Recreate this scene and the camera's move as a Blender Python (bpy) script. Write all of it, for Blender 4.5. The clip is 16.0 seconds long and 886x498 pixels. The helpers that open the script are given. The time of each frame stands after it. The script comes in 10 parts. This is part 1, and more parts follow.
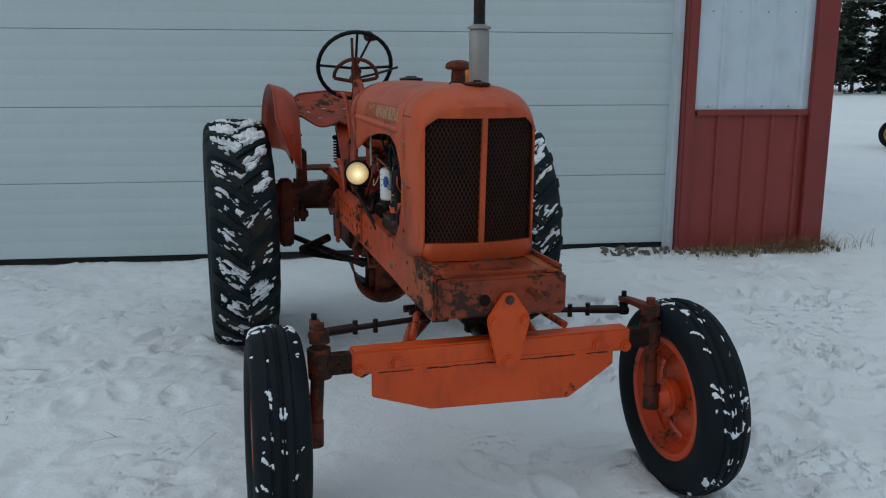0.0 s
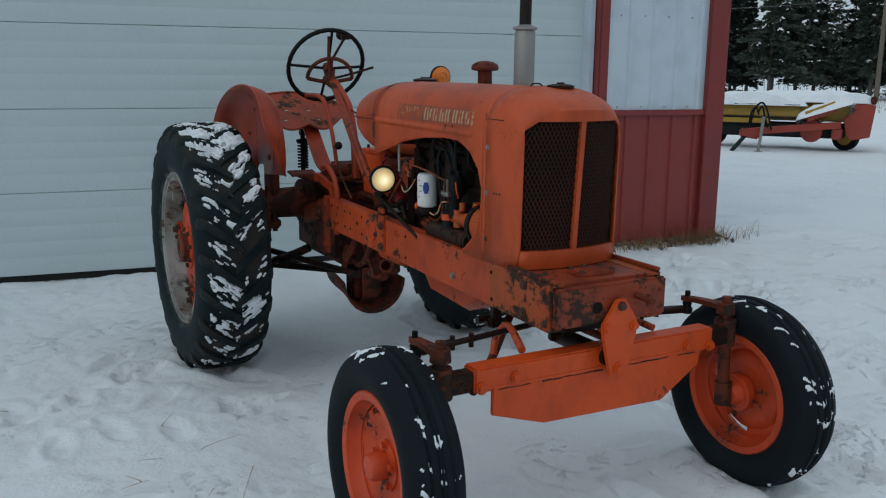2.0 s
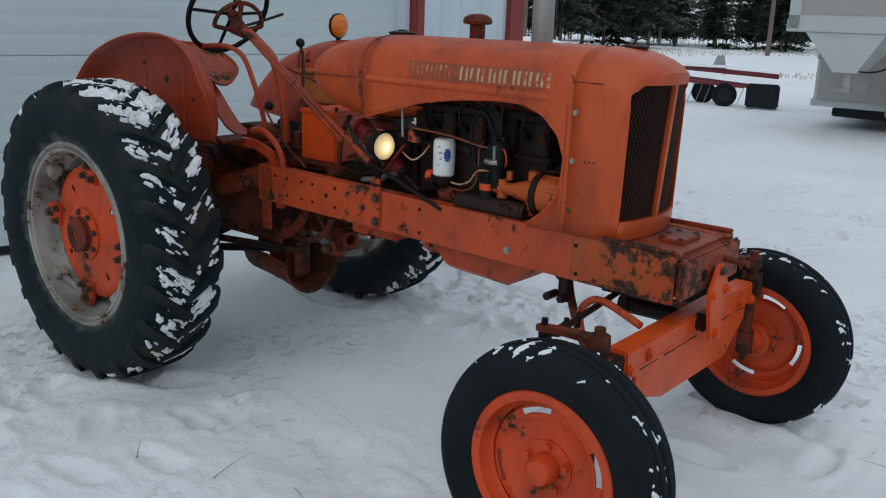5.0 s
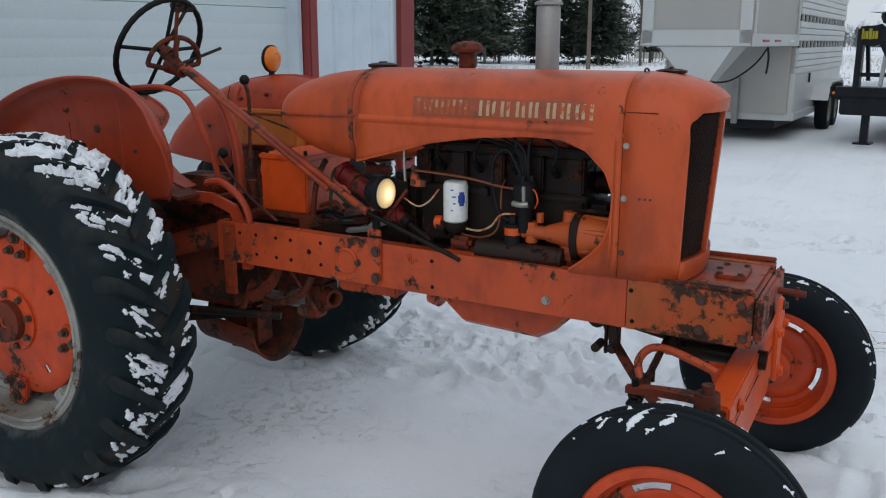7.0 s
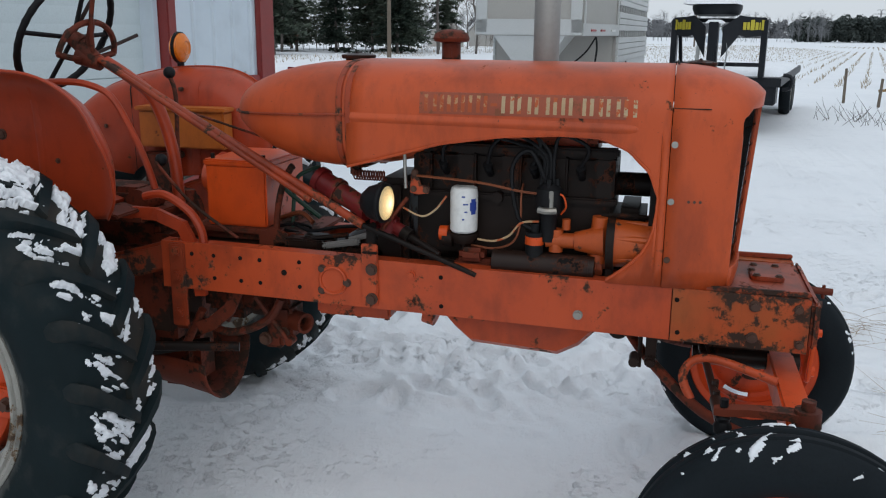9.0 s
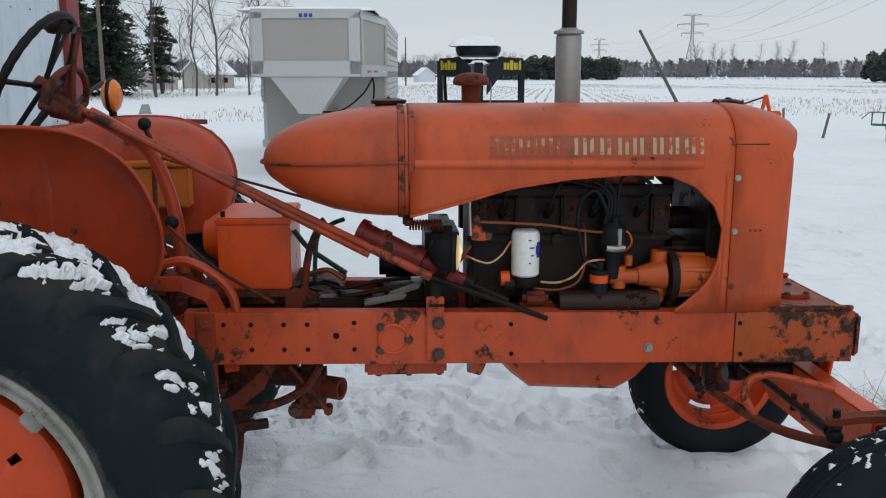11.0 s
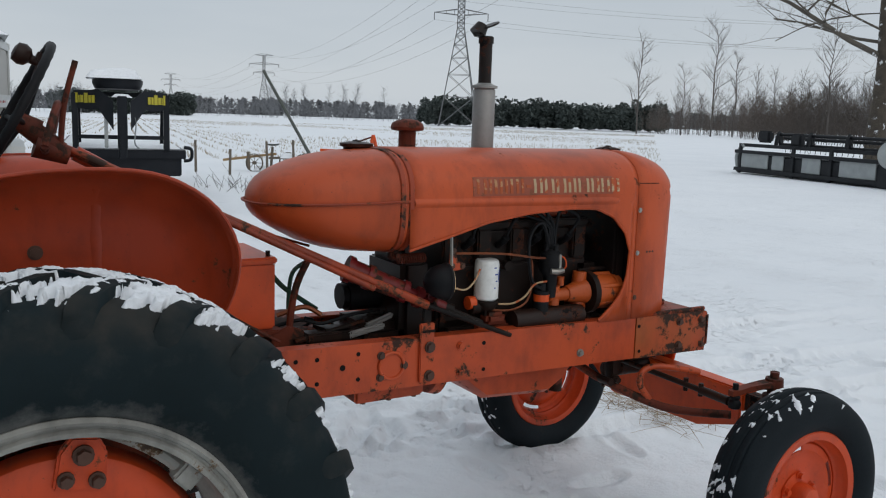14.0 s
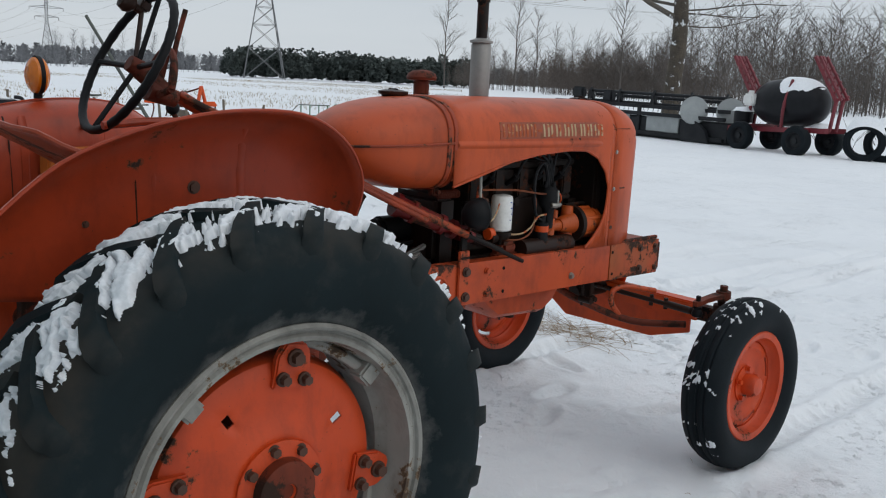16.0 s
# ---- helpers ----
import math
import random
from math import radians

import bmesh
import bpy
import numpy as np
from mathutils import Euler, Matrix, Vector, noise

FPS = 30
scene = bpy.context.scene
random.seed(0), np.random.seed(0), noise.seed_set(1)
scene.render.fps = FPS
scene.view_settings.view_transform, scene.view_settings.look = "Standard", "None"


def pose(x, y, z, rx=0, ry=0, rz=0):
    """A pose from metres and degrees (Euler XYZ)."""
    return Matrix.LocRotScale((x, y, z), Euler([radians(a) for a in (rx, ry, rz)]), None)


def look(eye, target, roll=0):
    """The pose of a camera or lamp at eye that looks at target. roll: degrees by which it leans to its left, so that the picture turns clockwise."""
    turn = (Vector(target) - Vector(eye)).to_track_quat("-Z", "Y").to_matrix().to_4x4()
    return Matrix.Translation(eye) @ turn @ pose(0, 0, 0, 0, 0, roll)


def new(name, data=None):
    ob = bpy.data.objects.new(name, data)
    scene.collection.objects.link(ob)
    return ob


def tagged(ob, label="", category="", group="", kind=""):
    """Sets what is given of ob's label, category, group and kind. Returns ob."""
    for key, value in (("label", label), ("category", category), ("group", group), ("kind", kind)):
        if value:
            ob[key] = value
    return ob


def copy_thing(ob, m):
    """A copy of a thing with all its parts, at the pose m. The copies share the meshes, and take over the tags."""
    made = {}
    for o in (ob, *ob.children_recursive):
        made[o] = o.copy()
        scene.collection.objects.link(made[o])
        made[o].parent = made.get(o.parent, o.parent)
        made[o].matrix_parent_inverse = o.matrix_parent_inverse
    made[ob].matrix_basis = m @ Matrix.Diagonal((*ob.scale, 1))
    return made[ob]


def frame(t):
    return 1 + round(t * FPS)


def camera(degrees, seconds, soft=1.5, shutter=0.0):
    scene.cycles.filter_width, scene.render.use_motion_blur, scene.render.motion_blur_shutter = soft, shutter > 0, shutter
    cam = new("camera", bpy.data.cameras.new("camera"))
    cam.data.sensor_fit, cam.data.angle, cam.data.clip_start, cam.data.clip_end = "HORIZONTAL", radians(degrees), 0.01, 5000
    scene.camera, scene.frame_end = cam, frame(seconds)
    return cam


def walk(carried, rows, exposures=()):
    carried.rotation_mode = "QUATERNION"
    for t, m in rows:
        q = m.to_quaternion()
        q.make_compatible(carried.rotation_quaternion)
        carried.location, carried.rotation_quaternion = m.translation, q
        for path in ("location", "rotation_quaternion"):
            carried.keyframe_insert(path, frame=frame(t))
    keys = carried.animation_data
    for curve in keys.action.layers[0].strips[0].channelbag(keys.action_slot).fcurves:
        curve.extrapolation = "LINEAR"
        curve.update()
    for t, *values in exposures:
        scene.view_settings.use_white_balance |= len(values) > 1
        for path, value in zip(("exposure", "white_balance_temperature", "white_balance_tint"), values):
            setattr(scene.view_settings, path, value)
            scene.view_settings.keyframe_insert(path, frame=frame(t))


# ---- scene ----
cam = camera(53.6, 16.0, 1.15)
METRES, EYE, OX, OY, TURN = 6.96, 1.505, -0.92, -4.93, -16.0
ROWS = [
    (0.0, 0.0, 0.0, 0.0, 0.03, -11.69, -0.13),
    (0.5, -0.0337, 0.0151, 0.0009, -3.06, -11.33, 0.42),
    (1.0, -0.0698, 0.0183, -0.0009, -6.28, -11.61, 0.35),
    (1.5, -0.107, 0.0163, 0.0037, -9.64, -11.68, -0.19),
    (2.0, -0.133, 0.0338, -0.0001, -12.64, -11.63, -0.56),
    (2.5, -0.1601, 0.0592, 0.0009, -15.77, -12.01, -1.09),
    (3.0, -0.1934, 0.0733, -0.0008, -19.25, -12.69, -1.63),
    (3.5, -0.2247, 0.0894, 0.0029, -23.33, -14.15, -1.2),
    (6.0, -0.317, 0.1993, 0.0032, -41.02, -13.94, -1.12),
    (6.5, -0.3164, 0.2259, 0.0063, -43.64, -13.75, 0.09),
    (7.0, -0.3275, 0.2464, 0.0043, -46.14, -13.31, -0.06),
    (7.5, -0.3503, 0.2694, 0.0053, -49.55, -13.41, -0.1),
    (8.0, -0.3542, 0.293, 0.0039, -52.73, -13.57, -0.81),
    (8.5, -0.3415, 0.3188, 0.0042, -55.97, -13.82, -0.63),
    (9.0, -0.3462, 0.3471, 0.004, -59.39, -14.0, -0.5),
    (11.5, -0.3942, 0.5096, 0.0051, -80.9, -11.22, -0.12),
    (12.0, -0.3997, 0.5363, 0.006, -83.56, -11.14, -0.46),
    (12.5, -0.3942, 0.5626, 0.0049, -89.23, -9.47, -0.36),
    (13.0, -0.3952, 0.584, 0.0053, -96.12, -8.53, -0.58),
    (13.5, -0.4093, 0.6204, 0.0062, -101.97, -8.52, -1.09),
    (14.0, -0.4175, 0.6466, 0.0064, -104.67, -8.6, -1.89),
    (14.5, -0.4074, 0.6674, 0.0023, -108.07, -8.55, -1.91),
    (15.0, -0.3999, 0.6918, 0.0035, -111.42, -9.27, -1.83),
    (15.5, -0.4101, 0.7291, 0.0016, -114.7, -10.48, -1.89),
    (16.0, -0.4287, 0.764, 0.001, -117.11, -11.07, -2.74),
]
EXPOSURES = [(0.0, -0.34, 6250, 4), (1.5, -0.32, 6250, 4), (3.5, -0.2, 6350, 6), (6.0, 0.0, 6500, 10), (7.0, 0.08, 6500, 11), (8.5, 0.15, 6570, 11), (13.0, 0.12, 6760, 10), (14.0, -0.02, 6740, 11), (14.6, 0.0, 6740, 11), (15.5, 0.10, 6760, 11), (16.0, 0.08, 6760, 11)]
walk(cam, [(t, pose(OX, OY, EYE, 0, 0, TURN) @ pose(METRES * x, METRES * y, METRES * z, 90 + pitch, roll, yaw)) for t, x, y, z, yaw, pitch, roll in ROWS], EXPOSURES)

# ---- world and light: an overcast winter afternoon ----
world = bpy.data.worlds.new("overcast_sky")
world.use_nodes = True
scene.world = world
wn, wl = world.node_tree.nodes, world.node_tree.links
wn.clear()
w_out, w_bg = wn.new("ShaderNodeOutputWorld"), wn.new("ShaderNodeBackground")
w_sky = wn.new("ShaderNodeTexSky")
w_sky.sky_type, w_sky.sun_disc = "NISHITA", False
w_sky.sun_elevation, w_sky.sun_rotation = radians(39), radians(257)
w_dim = wn.new("ShaderNodeMix")
w_dim.data_type, w_dim.blend_type = "RGBA", "MULTIPLY"
w_dim.inputs[0].default_value = 1.0
w_dim.inputs[7].default_value = (0.1, 0.1, 0.1, 1)
w_geo, w_map, w_noise = wn.new("ShaderNodeTexCoord"), wn.new("ShaderNodeMapping"), wn.new("ShaderNodeTexNoise")
w_map.inputs["Scale"].default_value = (1.0, 1.0, 6.0)
w_noise.inputs["Scale"].default_value, w_noise.inputs["Detail"].default_value = 1.6, 5
w_ramp = wn.new("ShaderNodeValToRGB")
w_ramp.color_ramp.elements[0].position, w_ramp.color_ramp.elements[0].color = 0.3, (0.50, 0.58, 0.66, 1)
w_ramp.color_ramp.elements[1].position, w_ramp.color_ramp.elements[1].color = 0.7, (0.60, 0.67, 0.74, 1)
w_mix = wn.new("ShaderNodeMix")
w_mix.data_type = "RGBA"
w_mix.inputs[0].default_value = 0.95
wl.new(w_geo.outputs["Generated"], w_map.inputs[0])
wl.new(w_map.outputs[0], w_noise.inputs["Vector"])
wl.new(w_noise.outputs["Fac"], w_ramp.inputs[0])
wl.new(w_sky.outputs[0], w_dim.inputs[6])
wl.new(w_dim.outputs[2], w_mix.inputs[6])
wl.new(w_ramp.outputs[0], w_mix.inputs[7])
# an overcast sky is brighter overhead than at the horizon
w_sep, w_up, w_lift = wn.new("ShaderNodeSeparateXYZ"), wn.new("ShaderNodeMapRange"), wn.new("ShaderNodeMix")
w_up.inputs[1].default_value, w_up.inputs[2].default_value, w_up.inputs[3].default_value, w_up.inputs[4].default_value = 0.18, 1.0, 1.22, 1.75
w_lift.data_type, w_lift.blend_type = "RGBA", "MULTIPLY"
w_lift.inputs[0].default_value = 1.0
wl.new(w_geo.outputs["Generated"], w_sep.inputs[0])
wl.new(w_sep.outputs[2], w_up.inputs[0])
wl.new(w_mix.outputs[2], w_lift.inputs[6])
wl.new(w_up.outputs[0], w_lift.inputs[7])
wl.new(w_lift.outputs[2], w_bg.inputs[0])
w_bg.inputs[1].default_value = 0.76
wl.new(w_bg.outputs[0], w_out.inputs[0])

sun = new("sun", bpy.data.lights.new("sun", "SUN"))
sun.data.energy, sun.data.angle, sun.data.color = 0.5, radians(60), (1.0, 0.96, 0.9)
sun.matrix_basis = look((-17, -4, 14), (0, 0, 0))


# ---- materials ----
def principled(name, rough=0.6, metal=0.0):
    m = bpy.data.materials.new(name)
    m.use_nodes = True
    b = m.node_tree.nodes["Principled BSDF"]
    b.inputs["Roughness"].default_value, b.inputs["Metallic"].default_value = rough, metal
    return m, m.node_tree.nodes, m.node_tree.links, b


def noise_node(n, l, coord, scale, detail=4, stretch=None, rough=0.55):
    t = n.new("ShaderNodeTexNoise")
    t.inputs["Scale"].default_value, t.inputs["Detail"].default_value, t.inputs["Roughness"].default_value = scale, detail, rough
    if stretch:
        mp = n.new("ShaderNodeMapping")
        mp.inputs["Scale"].default_value = stretch
        l.new(coord, mp.inputs[0])
        coord = mp.outputs[0]
    l.new(coord, t.inputs["Vector"])
    return t.outputs["Fac"]


def band(n, l, value, lo, hi):
    r = n.new("ShaderNodeMapRange")
    r.inputs[1].default_value, r.inputs[2].default_value = lo, hi
    l.new(value, r.inputs[0])
    return r.outputs[0]


def blend(n, l, fac, a, b):
    m = n.new("ShaderNodeMix")
    m.data_type = "RGBA"
    for sock, v in ((m.inputs[0], fac), (m.inputs[6], a), (m.inputs[7], b)):
        if isinstance(v, (tuple, float, int)):
            sock.default_value = (*v, 1) if isinstance(v, tuple) else v
        else:
            l.new(v, sock)
    return m.outputs[2]


def surf(name, c1, c2, rough=0.6, metal=0.0, scale=4.0, fine=70.0, bump=0.15, depth=0.002, wear=None, wear_at=0.62, wear_scale=9.0, stretch=None, rough2=None, pieces=False):
    """Two tones at a coarse and a fine scale, a fine relief, and patches of wear with soft edges."""
    m, n, l, b = principled(name, rough, metal)
    co = n.new("ShaderNodeTexCoord").outputs["Object"]
    big, small = noise_node(n, l, co, scale, 4, stretch), noise_node(n, l, co, fine, 3, stretch)
    col = blend(n, l, band(n, l, big, 0.3, 0.7), c1, c2)
    col = blend(n, l, band(n, l, small, 0.45, 1.3), col, tuple(0.6 * v for v in c1))
    if pieces:
        info = n.new("ShaderNodeObjectInfo")
        col = blend(n, l, band(n, l, info.outputs["Random"], -0.5, 3.0), col, tuple(0.5 * v for v in c2))
    if wear:
        a = noise_node(n, l, co, wear_scale, 8, None, 0.68)
        mask = band(n, l, a, wear_at, wear_at + 0.035)
        col = blend(n, l, mask, col, wear)
        rr = n.new("ShaderNodeMapRange")
        rr.inputs[3].default_value, rr.inputs[4].default_value = rough, rough2 or 0.85
        l.new(mask, rr.inputs[0])
        l.new(rr.outputs[0], b.inputs["Roughness"])
    l.new(col, b.inputs["Base Color"])
    if max(c1) < 0.06:
        b.inputs["Specular IOR Level"].default_value = 0.14
    bp = n.new("ShaderNodeBump")
    bp.inputs["Strength"].default_value, bp.inputs["Distance"].default_value = bump, depth
    l.new(small, bp.inputs["Height"])
    l.new(bp.outputs[0], b.inputs["Normal"])
    return m


def paint(name, c1, c2, rough=0.45, grime=0.5, chips=0.60, gone=(0.035, 0.018, 0.012), under=(0.16, 0.045, 0.018), streak=None, spec=0.35):
    """Old machine paint: faded areas, greasy smudges, clustered chips down to rust, and pin-point specks."""
    m, n, l, b = principled(name, rough)
    co = n.new("ShaderNodeTexCoord").outputs["Object"]
    tone, smudge = noise_node(n, l, co, 2.3, 4), noise_node(n, l, co, 5.5, 8, streak, 0.62)
    patch, fine, dots = noise_node(n, l, co, 6.5, 6, None, 0.6), noise_node(n, l, co, 34, 6, None, 0.7), noise_node(n, l, co, 120, 2)
    col = blend(n, l, band(n, l, tone, 0.3, 0.7), c1, c2)
    dirt = n.new("ShaderNodeMath")
    dirt.operation, dirt.inputs[1].default_value = "MULTIPLY", grime
    l.new(band(n, l, smudge, 0.47, 0.72), dirt.inputs[0])
    col = blend(n, l, dirt.outputs[0], col, tuple(0.32 * v + 0.006 for v in c2))
    both = n.new("ShaderNodeMath")
    both.operation, both.inputs[1].default_value, both.inputs[2].default_value = "MULTIPLY_ADD", 0.62, 0.0
    l.new(patch, both.inputs[0])
    add = n.new("ShaderNodeMath")
    add.operation, add.inputs[1].default_value = "MULTIPLY_ADD", 0.38
    l.new(fine, add.inputs[0])
    l.new(both.outputs[0], add.inputs[2])
    edge, core = band(n, l, add.outputs[0], chips - 0.025, chips), band(n, l, add.outputs[0], chips, chips + 0.02)
    col = blend(n, l, edge, col, under)
    col = blend(n, l, core, col, gone)
    col = blend(n, l, band(n, l, dots, 0.73, 0.78), col, gone)
    haze = noise_node(n, l, co, 17, 5, (1, 1, 0.4), 0.65)
    col = blend(n, l, band(n, l, haze, 0.5, 1.15), col, tuple(0.25 * v + 0.004 for v in c2))
    l.new(col, b.inputs["Base Color"])
    b.inputs["Specular IOR Level"].default_value = spec
    rr = n.new("ShaderNodeMapRange")
    rr.inputs[3].default_value, rr.inputs[4].default_value = rough, 0.85
    l.new(edge, rr.inputs[0])
    l.new(rr.outputs[0], b.inputs["Roughness"])
    b1, b2 = n.new("ShaderNodeBump"), n.new("ShaderNodeBump")
    b1.inputs["Strength"].default_value, b1.inputs["Distance"].default_value, b1.invert = 0.5, 0.0015, True
    b2.inputs["Strength"].default_value, b2.inputs["Distance"].default_value = 0.12, 0.003
    l.new(core, b1.inputs["Height"])
    l.new(smudge, b2.inputs["Height"])
    l.new(b1.outputs[0], b2.inputs["Normal"])
    l.new(b2.outputs[0], b.inputs["Normal"])
    return m


RUST = (0.045, 0.020, 0.012)
M_HOOD = paint("faded_orange_paint", (0.52, 0.080, 0.020), (0.43, 0.066, 0.018), 0.40, 0.55, 0.648, streak=(1.0, 0.9, 0.35), spec=0.3)
M_STRAP = paint("dirty_orange_strap_paint", (0.34, 0.045, 0.012), (0.22, 0.034, 0.012), 0.5, 0.8, 0.55)
M_RAIL = paint("chipped_orange_paint", (0.52, 0.074, 0.018), (0.41, 0.056, 0.016), 0.45, 0.65, 0.570)
M_BOLSTER = paint("rusty_orange_paint", (0.32, 0.046, 0.013), (0.19, 0.033, 0.013), 0.5, 0.85, 0.535, under=(0.15, 0.035, 0.014))
M_BARE = paint("yellowed_bare_paint", (0.48, 0.062, 0.013), (0.22, 0.085, 0.02), 0.5, 1.0, 0.53, under=(0.13, 0.04, 0.016))
M_BRIGHT = paint("fresh_orange_paint", (0.66, 0.080, 0.010), (0.57, 0.066, 0.010), 0.38, 0.35, 0.64)
M_WHEEL = paint("wheel_orange_paint", (0.61, 0.066, 0.012), (0.50, 0.054, 0.012), 0.45, 0.5, 0.60)
M_FENDER = paint("fender_orange_paint", (0.42, 0.050, 0.014), (0.32, 0.038, 0.012), 0.38, 0.45, 0.64)
M_OLD = paint("old_rusty_red_paint", (0.17, 0.030, 0.012), (0.11, 0.023, 0.011), 0.6, 0.8, 0.52, under=(0.07, 0.022, 0.012), spec=0.22)
M_GEN = paint("grimy_orange_casting", (0.52, 0.095, 0.014), (0.38, 0.06, 0.012), 0.45, 0.85, 0.575)
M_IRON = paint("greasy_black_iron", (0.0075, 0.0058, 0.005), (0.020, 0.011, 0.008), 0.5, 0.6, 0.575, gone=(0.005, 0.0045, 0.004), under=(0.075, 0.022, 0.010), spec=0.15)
M_BLACK = surf("black_rubber_hose", (0.006, 0.006, 0.007), (0.012, 0.012, 0.013), 0.5, bump=0.05)
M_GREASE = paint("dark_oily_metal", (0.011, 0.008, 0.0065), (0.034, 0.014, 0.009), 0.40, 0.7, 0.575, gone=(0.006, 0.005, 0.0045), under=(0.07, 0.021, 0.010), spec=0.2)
M_CRIMSON = paint("dull_crimson_paint", (0.19, 0.012, 0.012), (0.12, 0.010, 0.010), 0.45, 0.6, 0.58)
M_TYRE = surf("weathered_tyre_rubber", (0.0045, 0.0075, 0.0100), (0.0105, 0.0150, 0.0185), 0.68, scale=3, fine=140, bump=0.25, depth=0.002, wear=(0.018, 0.021, 0.022), wear_at=0.66, wear_scale=4)
M_SILVER = paint("dull_silver_rim_paint", (0.34, 0.335, 0.305), (0.22, 0.21, 0.185), 0.55, 0.85, 0.58, gone=(0.07, 0.045, 0.03), under=(0.15, 0.09, 0.045))
M_GALV = surf("dull_aluminium_paint", (0.34, 0.33, 0.31), (0.24, 0.23, 0.22), 0.5, 0.4, wear=(0.16, 0.08, 0.04), wear_at=0.70, bump=0.1)
M_STEEL = surf("bright_bolt_steel", (0.42, 0.41, 0.38), (0.25, 0.23, 0.2), 0.4, 0.8, bump=0.1)
M_BOLT = surf("rusty_bolt_head", (0.09, 0.035, 0.018), (0.05, 0.025, 0.017), 0.7, bump=0.3)
M_WHITE = surf("white_canister_paint", (0.74, 0.74, 0.72), (0.66, 0.66, 0.64), 0.35, bump=0.02)
M_BLUE = surf("blue_print", (0.02, 0.05, 0.30), (0.02, 0.05, 0.25), 0.4, bump=0.0)
M_COPPER = surf("copper_line", (0.30, 0.09, 0.035), (0.2, 0.06, 0.03), 0.45, 0.6, bump=0.05)
M_GREEN = surf("green_hose", (0.012, 0.06, 0.035), (0.01, 0.04, 0.025), 0.5, bump=0.05)
# near-black for windows and for the shade painted into holes, gaps and openings
M_HOLE = surf("opening_shade_black", (0.008, 0.007, 0.006), (0.012, 0.01, 0.009), 0.9, bump=0.0)
M_GRILLE = surf("rusty_grille_mesh", (0.028, 0.014, 0.010), (0.060, 0.020, 0.012), 0.7, bump=0.2)
M_CREAM = surf("worn_cream_lettering_paint", (0.46, 0.34, 0.20), (0.40, 0.24, 0.12), 0.6, wear=(0.42, 0.09, 0.028), wear_at=0.52, wear_scale=30, bump=0.0)
M_CREAM2 = surf("faded_lettering_paint", (0.44, 0.24, 0.11), (0.38, 0.13, 0.05), 0.6, wear=(0.38, 0.075, 0.022), wear_at=0.47, wear_scale=26, bump=0.0)
M_BANDP = surf("darkened_name_band", (0.25, 0.050, 0.019), (0.34, 0.062, 0.020), 0.5, wear=(0.20, 0.062, 0.028), wear_at=0.58, wear_scale=18, bump=0.0)
M_AMBER = surf("amber_lens", (0.75, 0.20, 0.012), (0.65, 0.15, 0.01), 0.25, bump=0.0)
M_TOOL = paint("faded_yellow_orange_paint", (0.50, 0.14, 0.016), (0.42, 0.10, 0.014), 0.5, 0.4, 0.63)
M_SEAT = paint("worn_seat_paint", (0.36, 0.05, 0.014), (0.26, 0.04, 0.014), 0.4, 0.7, 0.56)
M_SNOWLUMP = surf("packed_snow", (0.84, 0.86, 0.88), (0.76, 0.78, 0.81), 0.75, scale=12, fine=90, bump=0.3, depth=0.004)


def snow_material():
    m, n, l, b = principled("trodden_snow", 0.7)
    co = n.new("ShaderNodeTexCoord").outputs["Object"]
    big, mid, small = noise_node(n, l, co, 0.35, 5), noise_node(n, l, co, 3.5, 6), noise_node(n, l, co, 45, 5, None, 0.7)
    col = blend(n, l, band(n, l, big, 0.35, 0.65), (0.82, 0.837, 0.857), (0.775, 0.795, 0.82))
    col = blend(n, l, band(n, l, mid, 0.55, 0.8), col, (0.72, 0.745, 0.775))
    col = blend(n, l, band(n, l, noise_node(n, l, co, 21, 5, None, 0.7), 0.72, 0.78), col, (0.42, 0.38, 0.32))
    l.new(col, b.inputs["Base Color"])
    b1, b2 = n.new("ShaderNodeBump"), n.new("ShaderNodeBump")
    b1.inputs["Strength"].default_value, b1.inputs["Distance"].default_value = 0.55, 0.03
    b2.inputs["Strength"].default_value, b2.inputs["Distance"].default_value = 0.8, 0.010
    l.new(mid, b1.inputs["Height"])
    l.new(small, b2.inputs["Height"])
    l.new(b1.outputs[0], b2.inputs["Normal"])
    # broken crust: crisp crumbs that gather in patches
    crumb, where = noise_node(n, l, co, 19, 6, None, 0.72), noise_node(n, l, co, 1.1, 4)
    up = n.new("ShaderNodeMath")
    up.operation = "MULTIPLY"
    l.new(band(n, l, crumb, 0.55, 0.66), up.inputs[0])
    l.new(band(n, l, where, 0.47, 0.62), up.inputs[1])
    b3 = n.new("ShaderNodeBump")
    b3.inputs["Strength"].default_value, b3.inputs["Distance"].default_value = 0.75, 0.011
    l.new(up.outputs[0], b3.inputs["Height"])
    l.new(b2.outputs[0], b3.inputs["Normal"])
    l.new(b3.outputs[0], b.inputs["Normal"])
    return m


M_SNOW = snow_material()
M_SNOWCAP = surf("fresh_snow", (0.86, 0.875, 0.89), (0.80, 0.82, 0.85), 0.7, scale=2, fine=30, bump=0.3, depth=0.01)
M_DOOR = surf("white_door_panel", (0.545, 0.615, 0.632), (0.505, 0.572, 0.588), 0.45, scale=0.9, fine=160, bump=0.06, depth=0.001)
M_WALLW = surf("white_ribbed_sheet", (0.58, 0.65, 0.71), (0.54, 0.61, 0.67), 0.4, scale=1.2, fine=4, bump=0.03)
M_WALLR = surf("barn_red_sheet", (0.26, 0.035, 0.028), (0.21, 0.03, 0.025), 0.45, scale=1.5, fine=50, bump=0.06, wear=(0.14, 0.03, 0.025), wear_at=0.72)
